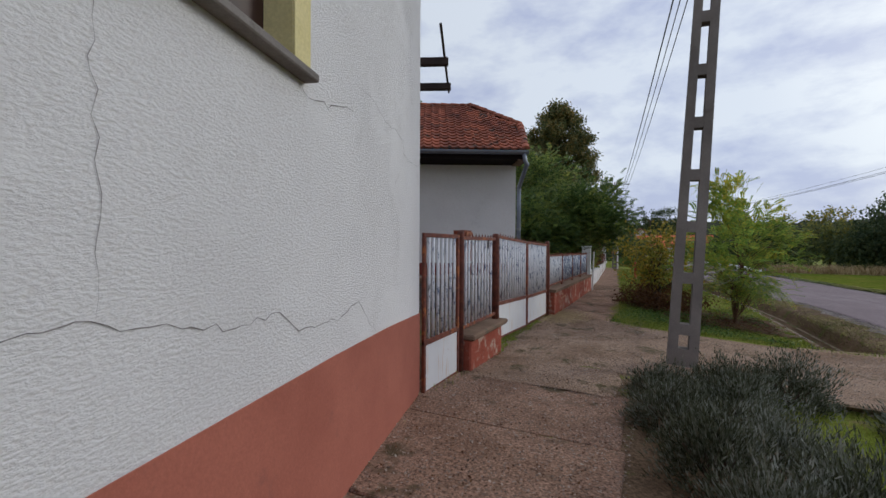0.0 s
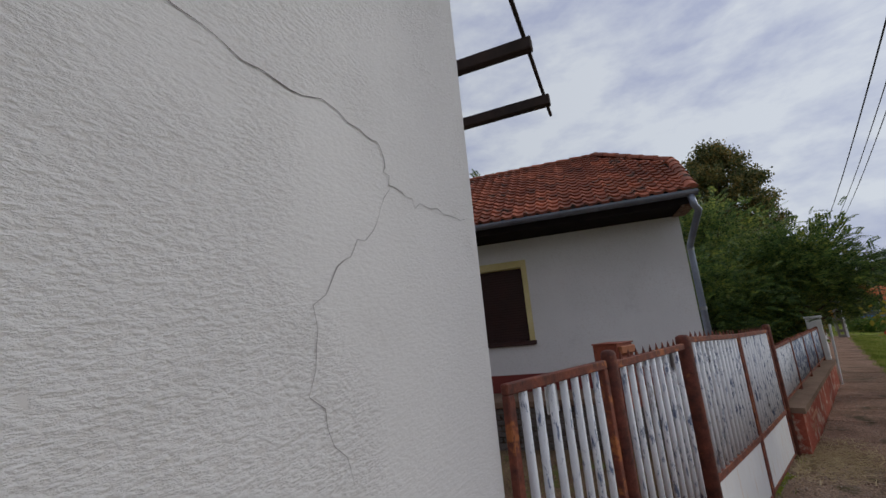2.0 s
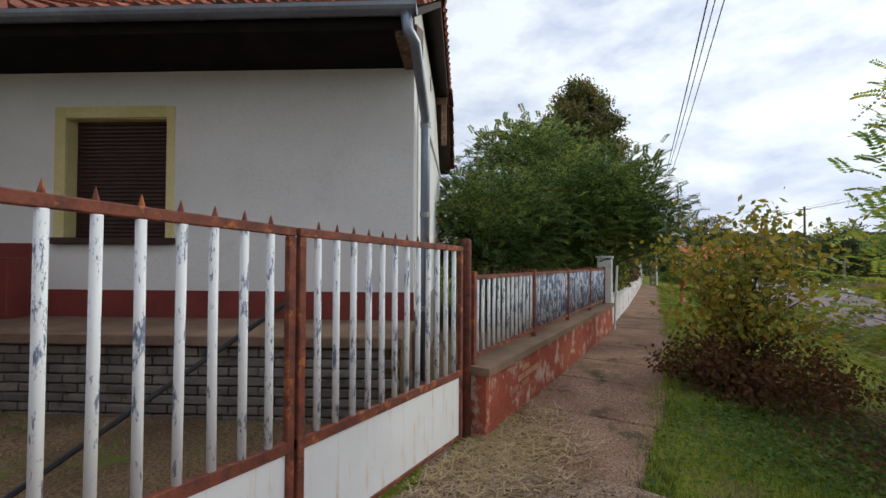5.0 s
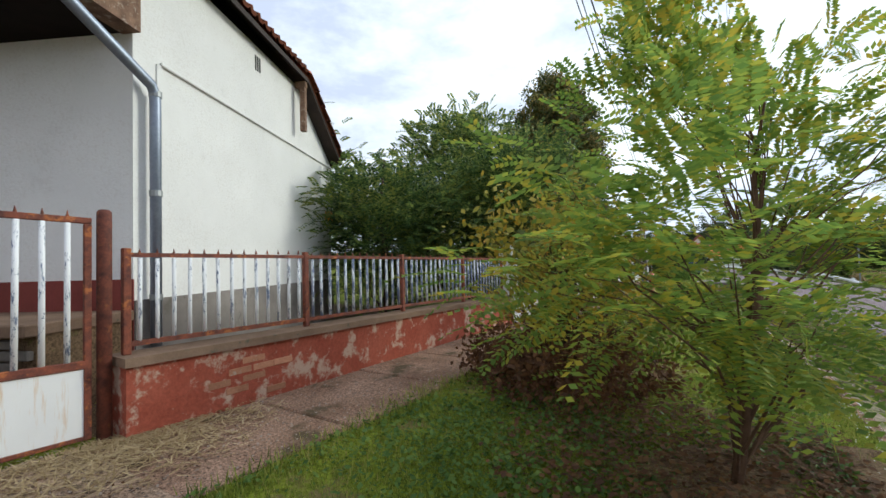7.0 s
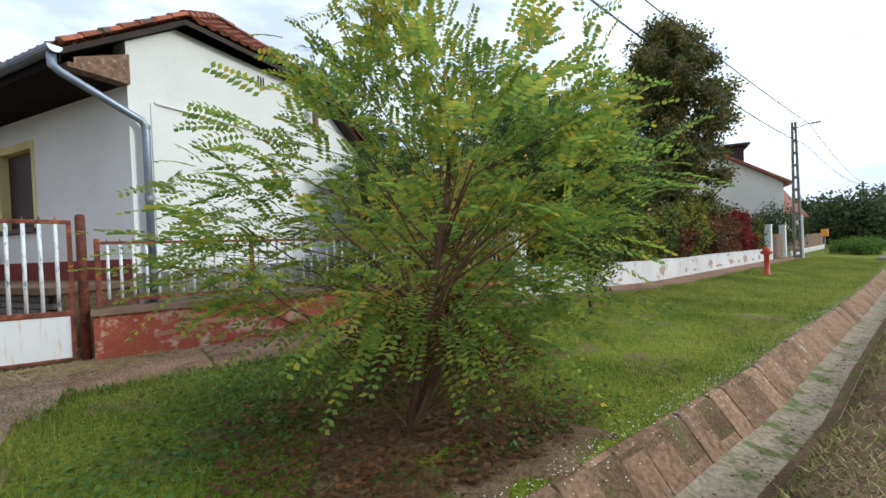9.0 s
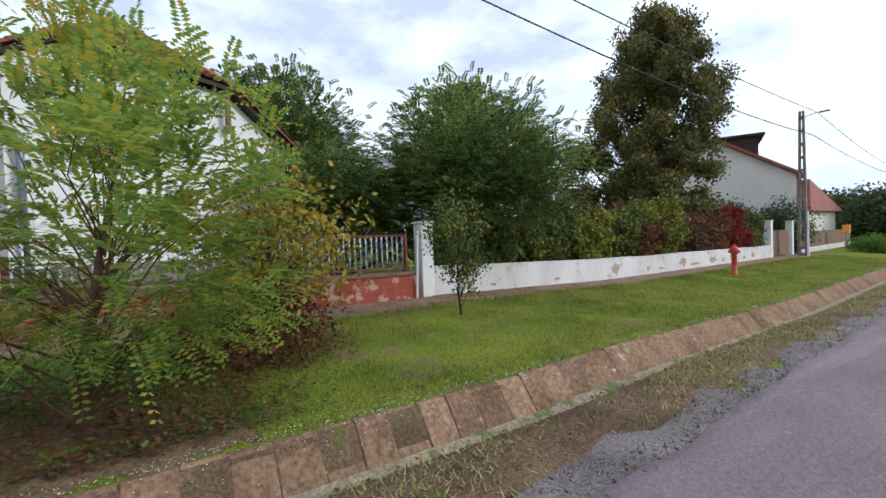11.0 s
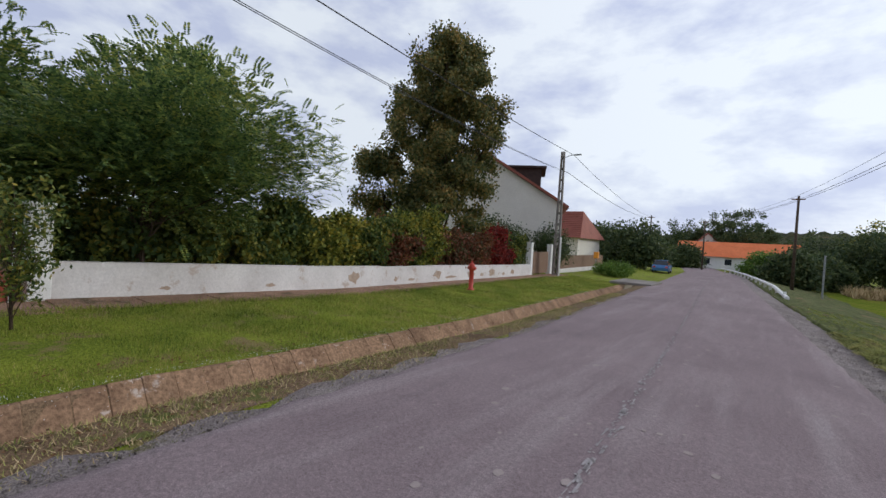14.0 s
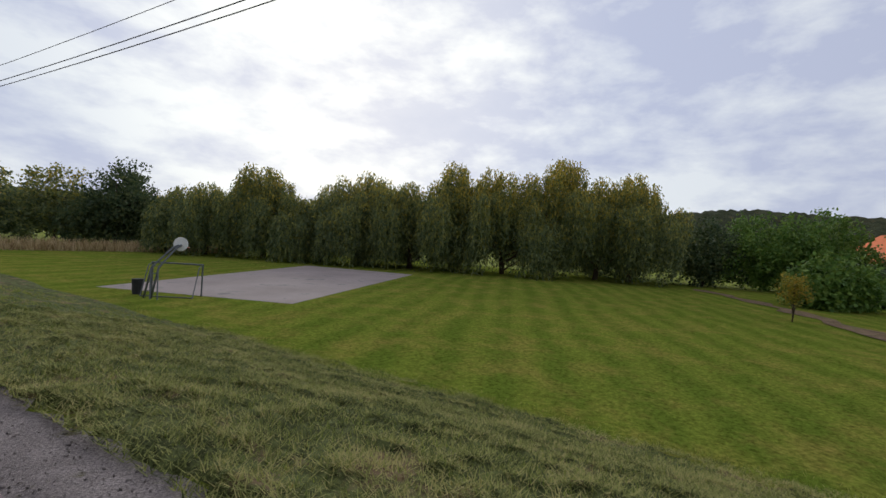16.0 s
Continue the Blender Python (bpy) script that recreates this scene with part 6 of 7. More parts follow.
for x in (-0.80, 0.80):
    for y in (-1.25, 1.25):
        w = part("wheel", Build().tube([(x - 0.09, y, 0.30), (x + 0.09, y, 0.30)], 0.30, 16), M_RUBBER, car)
        part("rim", Build().tube([(x - 0.095, y, 0.30), (x + 0.095, y, 0.30)], 0.18, 12), M_STEEL, w)
for x in (-0.62, 0.62):
    part("tail_light", Build().box(x - 0.14, x + 0.14, -2.09, -2.04, 0.62, 0.80, 0.01), M_HYDRANT, car)

# culvert slab and ditch lining
part("slab", Build().box(1.0, 3.4, 43.0, 46.5, -0.78, -0.62, 0.02), M_CONCRETE, thing("culvert_bridge", "concrete slab bridge over the ditch", "bridge", kind="structure"))
part("slab", Build().box(3.0, 4.8, 8.3, 9.45, -0.40, -0.225, 0.02), M_DRIVE, thing("culvert_head", "concrete culvert head at the driveway", "culvert", kind="structure"))
# low white kerb rail at the bend
pts = [(9.75, 44.8), (9.3, 52), (8.6, 62), (7.3, 76), (5.6, 90), (3.4, 100)]
white_rail = thing("kerb_rail", "low white painted concrete edge rail at the bend", "guard rail")
b = Build()
b.tube([(x, y, float(ground_z(x, y)) + (0.12 if k == 0 else 0.42)) for k, (x, y) in enumerate(pts)], 0.11, 8)
part("rail", b, M_WHITEPAINT, white_rail)
for k in range(14):
    y = 46 + k * 3.9
    x = float(np.interp(y, [p[1] for p in pts], [p[0] for p in pts]))
    z = float(ground_z(x, y))
    part("post", Build().box(x - 0.08, x + 0.08, y - 0.08, y + 0.08, z - 0.1, z + 0.4, 0.01), M_WHITEPAINT, white_rail)

# ---------------------------------------------------------------- the sports court
court_v = [(17.8, 44.1, -2.17), (22.6, 34.5, -2.17), (43.7, 43.4, -2.17), (39.6, 54.6, -2.17)]
single("sports_court", Build().poly(court_v), M_COURT, "pale grey asphalt ball court in the meadow", "court", kind="structure")
GM = Matrix.Translation((18.9, 40.5, -2.19)) @ Matrix.Rotation(math.atan2(-1.5, 1.2), 4, 'Z')
GL = 2.35
goal = thing("goal_frame", "grey steel ball goal on the court", "goal", GM)
for x in (0, GL):
    part("post", Build().tube([(x, 0, 0), (x, 0, 1.58)], 0.04, 8), M_DARKSTEEL, goal)
    part("stay", Build().tube([(x, 0, 1.58), (x, -0.35, 1.45), (x, -0.9, 0.02)], 0.025, 8), M_DARKSTEEL, goal)
part("crossbar", Build().tube([(-0.04, 0, 1.58), (GL + 0.04, 0, 1.58)], 0.04, 8), M_DARKSTEEL, goal)
part("back_bar", Build().tube([(0, -0.9, 0.05), (GL, -0.9, 0.05)], 0.025, 8), M_DARKSTEEL, goal)
hoop = thing("basketball_hoop", "basketball stand with white backboard behind the goal", "basketball stand", GM)
for dx in (-0.16, 0.16):
    part("mast", Build().tube([(0.55 + dx, -1.3, 0), (0.75 + dx, -1.15, 1.45), (1.15 + dx * 0.5, -0.35, 2.35), (1.3 + dx * 0.4, -0.15, 2.5)], 0.045, 8), M_DARKSTEEL, hoop, "grey lattice mast tube", True)
    part("strut", Build().tube([(1.0 + dx, -1.6, 0), (0.72 + dx, -1.15, 1.35)], 0.03, 8), M_DARKSTEEL, hoop)
for z in (0.35, 0.75, 1.15, 1.5):
    part("rung", Build().tube([(0.44 + 0.13 * z, -1.28 + 0.09 * z, z), (0.76 + 0.13 * z, -1.28 + 0.09 * z, z)], 0.02, 6), M_DARKSTEEL, hoop)
part("backboard", Build().lathe([(0.34, -0.02), (0.34, 0.02)], 20, (0, 0, 0), Matrix.Translation((1.3, -0.1, 2.55)) @ Matrix.Rotation(radians(90), 4, 'X')), M_WHITEPAINT, hoop, "round white backboard")
part("ring", Build().tube([(1.3 + 0.22 * math.cos(math.pi * k / 8), 0.25 + 0.22 * math.sin(math.pi * k / 8), 2.38) for k in range(17)], 0.012, 6, False), M_HYDRANT, hoop)
bin_ = single("litter_bin", Build().lathe([(0.2, 0), (0.24, 0.7), (0.24, 0.75)], 14), M_RUBBER, "dark litter bin beside the goal", "bin", Matrix.Translation((18.4, 40.8, -2.19)))
fp = thing("field_pole", "slim grey pole at the edge of the field", "pole", pose(12.3, 57.4, -1.4))
part("pole", Build().tube([(0, 0, 0), (0, 0, 3.2)], 0.06, 8), M_STEEL, fp)

# ---------------------------------------------------------------- roof tiles of the second house
TW = 0.20


def tile_mesh():
    """An interlocking clay tile, 0.20 wide and 0.31 long, with a roll at one side and a thick lower edge."""
    b = Build()
    prof = [(0.0, 0.030), (0.035, 0.046), (0.075, 0.030), (0.10, 0.010), (0.165, 0.004), (0.228, 0.014)]
    n = len(prof)
    for y, lift in ((0.0, 0.046), (0.31, 0.0)):
        for x, z in prof:
            b.v.append([x * TW / 0.225, y, z + lift])
    for x, z in prof:
        b.v.append([x * TW / 0.225, 0.004, z])
    for k in range(n - 1):
        b.f.append([k, k + 1, n + k + 1, n + k])
        b.f.append([2 * n + k, 2 * n + k + 1, k + 1, k])
    return b.mesh("tile", M_TILE)


TILE = tile_mesh()
TV = np.array([v.co for v in TILE.vertices])
TF = [list(p.vertices) for p in TILE.polygons]
SL = math.atan(SLOPE)
rows, cols = 17, 47
step_up = (RIDGE_Y - EAVE_Y) / math.cos(SL) / rows
r = random.Random(77)
rest = Build()
n_parts = 0


def put_tile(m, near):
    global n_parts
    if near and n_parts < 300:
        ob = new("tile", TILE)
        ob.parent = roof2
        ob.matrix_basis = m
        n_parts += 1
        return
    o = len(rest.v)
    rest.v += [list(m @ Vector(v)) for v in TV]
    rest.f += [[o + i for i in f] for f in TF]


for i in range(rows):
    v0 = i * step_up
    y = EAVE_Y + v0 * math.cos(SL) - 0.03
    z = roof_z(EAVE_Y) + v0 * math.sin(SL) - rt + 0.01
    for j in range(cols):
        x = HX - TW * (j + 1) + 0.01
        limit = 0.08 + (y - EAVE_Y) / (HY0 - EAVE_Y) * (HX - 0.08) if y < HY0 - 0.15 else HX - (y + 0.15 - HY0) / (RIDGE_Y - HY0) * 1.25
        if x + 0.17 > limit or x < verge_x(y + 0.15) - 0.05:
            continue
        m = Matrix.Translation((x, y, z)) @ Matrix.Rotation(SL + r.gauss(0, 0.006), 4, 'X') @ Matrix.Rotation(r.gauss(0, 0.012), 4, 'Z')
        put_tile(m, x > -4.2)
# the hip over the gable
hl = math.hypot(1.25, RIDGE_Z - roof_z(HY0))
hs = math.atan2(RIDGE_Z - roof_z(HY0), 1.25)
for i in range(8):
    t = i / 8
    ya, yb = HY0 + (RIDGE_Y - HY0) * t, HY1 + (RIDGE_Y - HY1) * t
    n = int((yb - ya) / TW) + 1
    for j in range(n):
        y = ya + TW * j + 0.10
        if y + 0.19 > yb - 0.08:
            continue
        x, z = HX + 0.02 - 1.25 * t, roof_z(HY0) - rt + 0.01 + (RIDGE_Z - roof_z(HY0)) * t
        m = Matrix.Translation((x, y, z)) @ Matrix.Rotation(radians(90), 4, 'Z') @ Matrix.Rotation(hs + r.gauss(0, 0.01), 4, 'X')
        put_tile(m, True)
part("tiles", rest, M_TILE, roof2, "rows of weathered clay tiles")["kind"] = "stuff"
b = Build()
for dz in (0.0, 0.055):
    for x, y in ((-8.05, RIDGE_Y), (-0.95, RIDGE_Y), (HX, HY1), (HX, WID + BACK), (-8.05, WID + BACK)):
        b.v.append([x, y, roof_z(y) - rt + 0.004 + dz])
b.f += [[0, 1, 2, 3, 4], [5, 6, 7, 8, 9]] + [[k, (k + 1) % 5, 5 + (k + 1) % 5, 5 + k] for k in range(5)]
part("back_slope", b, M_TILE, roof2)


def ridge_tile(a, c):
    a, c = Vector(a), Vector(c)
    d = (c - a)
    u = d.normalized()
    s = u.cross(Vector((0, 0, 1))).normalized()
    up = s.cross(u)
    b = Build()
    for p, rad in ((a, 0.105), (c, 0.085)):
        for k in range(7):
            t = math.pi * k / 6
            b.v.append(list(p + s * math.cos(t) * rad + up * (math.sin(t) * rad * 0.8)))
    for k in range(6):
        b.f.append([k, k + 1, 8 + k, 7 + k])
    b.f.append(list(range(7)))
    part("ridge_tile", b, M_TILE, roof2)


def ridge_line(a, c, n):
    a, c = Vector(a), Vector(c)
    for k in range(n):
        ridge_tile(a.lerp(c, k / n) + Vector((0, 0, 0.012 * r.random())), a.lerp(c, (k + 1.12) / n))


ridge_line((-8.1, RIDGE_Y, RIDGE_Z - 0.07), (-0.95, RIDGE_Y, RIDGE_Z - 0.07), 24)
ridge_line((HX, HY0, roof_z(HY0) - 0.05), (-0.95, RIDGE_Y, RIDGE_Z - 0.04), 6)
ridge_line((HX, HY1, roof_z(HY1) - 0.05), (-0.95, RIDGE_Y, RIDGE_Z - 0.04), 6)
ridge_line((0.08, EAVE_Y, roof_z(EAVE_Y) - 0.06), (HX, HY0, roof_z(HY0) - 0.06), 7)
ridge_line((HX, WID + BACK, roof_z(WID + BACK) - 0.06), (HX, HY1, roof_z(HY1) - 0.06), 6)

# terrace front bricks
BRICK = Build().box(0, 0.262, -0.05, 0.0, 0, 0.072, 0.008).mesh("brick", M_GREYBRICK)
r = random.Random(12)
for i in range(8):
    for j in range(32):
        ob = new("brick", BRICK)
        ob.parent = terrace
        ob.matrix_basis = Matrix.Translation((-0.27 - 0.275 * j - (0.137 if i % 2 else 0), -0.905 + r.gauss(0, 0.004), 0.05 + i * 0.085)) @ Matrix.Rotation(r.gauss(0, 0.01), 4, 'Z')

# ---------------------------------------------------------------- paving slabs, ditch lining
pave = thing("pavement", "pinkish concrete pavement slabs with grassy joints", "pavement", kind="structure")


def ground_slab(x0, x1, y0, y1, lift, thick, seed, mat, parent, name, skew=0.0):
    r = random.Random(seed)
    b = Build()
    c = [(x0, y0), (x1, y0 + skew), (x1, y1 + skew), (x0, y1)]
    t = [r.gauss(0, 0.004) for _ in c]
    top = [[x, y, float(ground_z(x, y)) + lift + t[k]] for k, (x, y) in enumerate(c)]
    ins = [[x + (0.012 if k in (0, 3) else -0.012), y + (0.012 if k < 2 else -0.012), z] for k, (x, y, z) in enumerate(top)]
    low = [[x, y, z - 0.014] for x, y, z in top]
    deep = [[x, y, z - thick] for x, y, z in top]
    b.v = ins + low + deep
    b.f = [[0, 1, 2, 3]] + [[4 * q + k, 4 * q + (k + 1) % 4, 4 * q + 4 + (k + 1) % 4, 4 * q + 4 + k] for q in (0, 1) for k in range(4)]
    part(name, b, mat, parent)


y, k = 9.52, 0
while y < 44:
    x = float(lean(y)) if y > 17 else 0.0
    ln = 1.28 + 0.1 * math.sin(k * 2.1)
    ground_slab(-1.34 + x, -0.10 + x + 0.05 * math.sin(k * 1.7), y, y + ln - 0.02, 0.022, 0.12, k, M_WALK, pave, "paving_slab")
    y += ln
    k += 1
y = 4.50
for k in range(9):
    ln = 1.35
    y0 = y - ln
    xw = -1.75
    ground_slab(xw, 0.42 + 0.04 * k, y0 + 0.012, y, 0.028, 0.12, 50 + k, M_WALK, pave, "paving_slab", 0.10)
    y = y0

ditch = thing("ditch_lining", "brown weathered concrete slab lining of the roadside ditch", "ditch", kind="structure")


def profile_strip(name, y_list, cols, lift, mat, label, category):
    """A sheet that follows the ground at the given distances across the street."""
    dd, yy = np.meshgrid(np.array(cols), np.asarray(y_list, float))
    x = dd + lean(yy)
    z = ground_z(x, yy) + lift
    n = len(cols)
    i, j = np.meshgrid(np.arange(len(y_list) - 1), np.arange(n - 1), indexing="ij")
    q = (i * n + j).ravel()
    v = np.stack([x, yy, z], -1).reshape(-1, 3)
    return single(name, fast_mesh(name, v, np.stack([q, q + 1, q + n + 1, q + n], 1), mat, True), None, label, category, kind="structure")


ditch_y = np.arange(9.0, 43.6, 0.5)
profile_strip("ditch_earth", ditch_y, (3.40, 3.48, 3.56, 3.64, 3.72, 3.85, 4.0, 4.14, 4.21, 4.28, 4.36, 4.48, 4.6, 4.8, 5.02), 0.010, M_SOIL, "bare earth sides of the roadside ditch", "soil")
profile_strip("ditch_floor", ditch_y, (3.70, 3.85, 4.0, 4.10, 4.15), 0.022, M_DITCHBED, "dry sandy ditch bottom", "ditch")
r = random.Random(6)
y = 9.75
while y < 43:
    ln = 0.28 + 0.05 * r.random()
    o = float(lean(y))
    zt = float(ground_z(3.34 + o, y))
    dz = float(ground_z(3.34 + o, y + ln)) - zt
    tilt = r.gauss(0, 0.012)
    prof = [(3.38, -0.05), (3.405, 0.012), (3.455, 0.016 + tilt), (3.505, -0.035 + tilt), (3.63, -0.185 + tilt), (3.755, -0.345), (3.71, -0.42), (3.48, -0.14)]
    b = Build()
    for yy, zz, w in ((0.002, 0.0, 0.005), (0.010, 0.0, 0.0), (ln - 0.010, dz, 0.0), (ln - 0.002, dz, 0.005)):
        b.v += [[px + o - w * 0.7, y + yy, zt + pz + zz - w] for px, pz in prof]
    m = len(prof)
    for s in range(3):
        b.f += [[s * m + k, s * m + (k + 1) % m, (s + 1) * m + (k + 1) % m, (s + 1) * m + k] for k in range(m)]
    b.f += [list(range(m))[::-1], [3 * m + k for k in range(m)]]
    part("slab", b, M_SLAB, ditch)
    y += ln + 0.003
strip("lavender_soil", np.arange(-1.5, 5.6, 0.25), lambda y: 0.2, lambda y: 1.85, 10, 0.012, M_SOIL, "bare soil of the lavender bed", "soil", 0.08, 13)
strip("shrub_soil", np.arange(10.5, 12.8, 0.15), lambda y: 1.75 + 1.1 * abs(y - 11.6) ** 1.5, lambda y: 3.39, 14, 0.03, M_SOIL, "bare soil below the robinia", "soil", 0.12, 14)
strip("yard", np.arange(3.8, 18, 0.4), lambda y: -16.0, lambda y: -1.66, 30, 0.02, M_SOIL, "bare earthy yard behind the fence", "yard", 0.0, 12)

# ---------------------------------------------------------------- grass, clippings, stones
def blades(name, n, dx, yr, length, width, mat, label, seed, keep=None, flat=0.0, lift=-0.004, relief=None):
    r = np.random.RandomState(seed)
    y = yr[0] + (yr[1] - yr[0]) * r.rand(n)
    x = dx[0] + (dx[1] - dx[0]) * r.rand(n) + lean(y)
    if keep is not None:
        k = keep(x - lean(y), y, r)
        x, y = x[k], y[k]
    n = len(x)
    z = ground_z(x, y) + lift
    if relief is not None:
        z = z + relief(x - lean(y), y)
    p = np.stack([x, y, z], 1)
    a = r.rand(n) * 2 * math.pi
    d = unit(np.stack([np.cos(a) * (0.5 + flat), np.sin(a) * (0.5 + flat), np.full(n, 1.0 - flat * 0.75)], 1))
    s = np.stack([-np.sin(a), np.cos(a), np.zeros(n)], 1) * width
    ln = (length * (0.5 + r.rand(n)))[:, None]
    v = np.stack([p - s, p + s, p + d * ln], 1).reshape(-1, 3)
    return single(name, fast_mesh(name, v, np.arange(3 * n).reshape(n, 3), mat), None, label, "grass", kind="stuff")


def patchy(x, y, r):
    f = np.sin(x * 2.1 + 1.3 * np.sin(y * 0.9)) + np.sin(y * 1.7 + x) + 0.9 * r.randn(len(x))
    return f > -0.75


blades("verge_grass", 120000, (-0.12, 3.41), (9.35, 20), 0.045, 0.0032, M_GRASS, "short green grass of the verge", 1, patchy)
blades("verge_grass_far", 110000, (-0.1, 3.41), (19, 44), 0.06, 0.005, M_GRASS, "short green grass of the verge", 2)
blades("ditch_weeds", 46000, (4.18, 5.35), (9.6, 36), 0.060, 0.005, M_HAY, "weeds and dry grass between ditch and road", 3, lambda x, y, r: patchy(x, y, r) & (r.rand(len(x)) < np.clip((5.35 - x) / 0.7, 0, 1)), 0.30)
blades("bank_clippings", 430000, (11.0, 18.0), (12.5, 31), 0.10, 0.0055, M_HAY, "mown clippings lying in lumps on the bank", 4, lambda x, y, r: r.rand(len(x)) < np.clip(1.7 - (x - 11) / 6, 0.3, 1) * (0.30 + 9.0 * swath(x, y)), 0.55, 0.045, swath)
blades("bank_grass", 60000, (11.3, 18.5), (12, 40), 0.06, 0.005, M_GRASS, "short grass on the bank", 5, patchy, 0.0, 0.045, swath)
blades("ditch_weeds_dry", 9000, (4.3, 5.2), (9.6, 36), 0.07, 0.005, M_STRAW, "dry brown grass between ditch and road", 13, patchy, 0.6, 0.006)
blades("verge_edge_grass", 15000, (-0.30, 0.10), (9.55, 40), 0.095, 0.005, M_GRASS, "longer grass leaning over the pavement edge", 14, lambda x, y, r: x > -0.12 - 0.16 * r.rand(len(x)) ** 2 - 0.05 * np.sin(y * 2.3))
blades("driveway_edge_grass", 5000, (0.0, 5.2), (8.75, 9.6), 0.07, 0.005, M_GRASS, "ragged grass along the driveway edge", 15, lambda x, y, r: y > 9.35 - 0.5 * r.rand(len(x)) ** 3 - 0.12 * np.sin(x * 2.1))
blades("yard_weeds", 12000, (-6.0, -1.7), (5.0, 17), 0.06, 0.004, M_GRASS, "sparse weeds in the yard", 6, patchy)
blades("lavender_bed_grass", 34000, (1.6, 4.6), (-1.0, 5.7), 0.08, 0.004, M_GRASS, "grass around the lavender", 7, patchy)
blades("gate_straw", 11000, (-1.45, -0.35), (8.0, 10.9), 0.13, 0.006, M_STRAW, "dry straw swept against the gate post", 8, lambda x, y, r: np.hypot(x + 1.35, (y - 9.7) * 0.8) < 0.12 + 0.9 * r.rand(len(x)) ** 2, 1.05, 0.038)
blades("driveway_weeds", 1800, (-1.5, 0.0), (3.7, 9.5), 0.07, 0.004, M_GRASS, "weeds at the foot of the gate", 9, lambda x, y, r: (x + 1.42) < 0.12 * r.rand(len(x)) ** 2 + 0.02, 0.0, 0.02)

r = np.random.RandomState(15)
n = 9000
y = 9 + 32 * r.rand(n) ** 1.2
side = r.rand(n) < 0.6
d = np.where(side, 10.35 + 0.8 * r.rand(n), 4.98 + 0.36 * r.rand(n) ** 0.8)
p = np.stack([d + lean(y), y, ground_z(d + lean(y), y) + 0.022], 1)
size = 0.006 + 0.016 * r.rand(n)[:, None, None] ** 2
tet = unit(r.randn(n * 4, 3)).reshape(n, 4, 3) * size
v = (p[:, None, :] + tet).reshape(-1, 3)
q = (np.arange(n)[:, None, None] * 4 + np.array([[0, 1, 2], [0, 2, 3], [0, 3, 1], [1, 3, 2]])[None]).reshape(-1, 3)
single("gravel_stones", fast_mesh("gravel_stones", v, q, M_GRAVEL), None, "loose grey stones along the road edge", "gravel", kind="stuff")
# pale worn patches and the faint centre line of the road
n = 900
y = -2 + 50 * r.rand(n)
d = 5.6 + 4.6 * r.rand(n)
w = 0.008 + 0.045 * r.rand(n) ** 4
k = 7
a = np.linspace(0, 2 * math.pi, k, endpoint=False)
px = (d + lean(y))[:, None] + w[:, None] * np.cos(a) * (0.7 + 0.5 * r.rand(n, k))
py = y[:, None] + 1.3 * w[:, None] * np.sin(a) * (0.7 + 0.5 * r.rand(n, k))
v = np.stack([px, py, ground_z(px, py) + 0.030], -1).reshape(-1, 3)
single("road_patches", fast_mesh("road_patches", v, np.arange(n * k).reshape(n, k), M_COURT), None, "small pale chips worn into the asphalt", "road patch", kind="stuff")
n = 1500
y = 16 + 45 * r.rand(n)
px = np.stack([-0.018 + 0 * y, 0.018 + 0 * y, 0.018 + 0 * y, -0.018 + 0 * y], 1) * (0.2 + 0.6 * r.rand(n, 1)) + (7.75 + lean(y))[:, None] + 0.03 * r.randn(n, 1)
py = y[:, None] + np.array([-1, -1, 1, 1]) * (0.01 + 0.05 * r.rand(n, 1) ** 2)
v = np.stack([px, py, ground_z(px, py) + 0.0305], -1).reshape(-1, 3)
single("centre_line", fast_mesh("centre_line", v, np.arange(n * 4).reshape(n, 4), M_LINE), None, "faint worn white centre line", "road marking", kind="stuff")


def lavender(x, y, rad, h, seed):
    r = np.random.RandomState(seed)
    n = int(9000 * rad / 0.5)
    u = unit(r.randn(n, 3))
    u[:, 2] = np.abs(u[:, 2])
    k = 0.55 + 0.45 * r.rand(n)[:, None]
    p = u * np.array([rad, rad, h]) * k * (1 + 0.34 * np.sin(u[:, :1] * 9 + seed) * np.cos(u[:, 1:2] * 8 + seed) + 0.10 * np.sin(u[:, 2:] * 17 + u[:, :1] * 13))
    d = unit(u * np.array([0.8, 0.8, 0.6]) + np.array([0, 0, 0.75]) + 0.3 * r.randn(n, 3))
    v, q = leaf_quads(p, d, unit(r.randn(n, 3)), 0.046 * (0.6 + 0.9 * r.rand(n)), 0.009)
    z = float(ground_z(x, y))
    t = thing("lavender_bush", "grey-green clipped lavender mound beside the pavement", "lavender", Matrix.Translation((x, y, z)), "lavender bed")
    part("foliage", fast_mesh("foliage", v, q, M_LAVENDER), None, t)
    stems = Build()
    for s in range(10):
        a = s * 0.63
        stems.tube([(0, 0, 0), (0.5 * rad * math.cos(a), 0.5 * rad * math.sin(a), h * 0.5)], 0.01, 5)
    pieces("stem", stems, M_BARK, t)


for k, (x, y, rad, h) in enumerate(((0.72, 4.9, 0.42, 0.40), (1.35, 5.35, 0.50, 0.45), (1.95, 5.55, 0.50, 0.52), (0.75, 4.0, 0.45, 0.46), (1.30, 4.45, 0.48, 0.50), (0.95, 3.15, 0.42, 0.48), (1.40, 3.55, 0.48, 0.52), 
                                    (1.15, 2.45, 0.42, 0.50), (1.65, 2.85, 0.45, 0.52), (1.45, 1.85, 0.42, 0.46), (2.95, 5.1, 0.48, 0.42), (3.5, 4.7, 0.45, 0.40))):
    lavender(x + 0.06, y, rad * 0.86, h * (0.85 + 0.1 * (k % 3)), 200 + k)

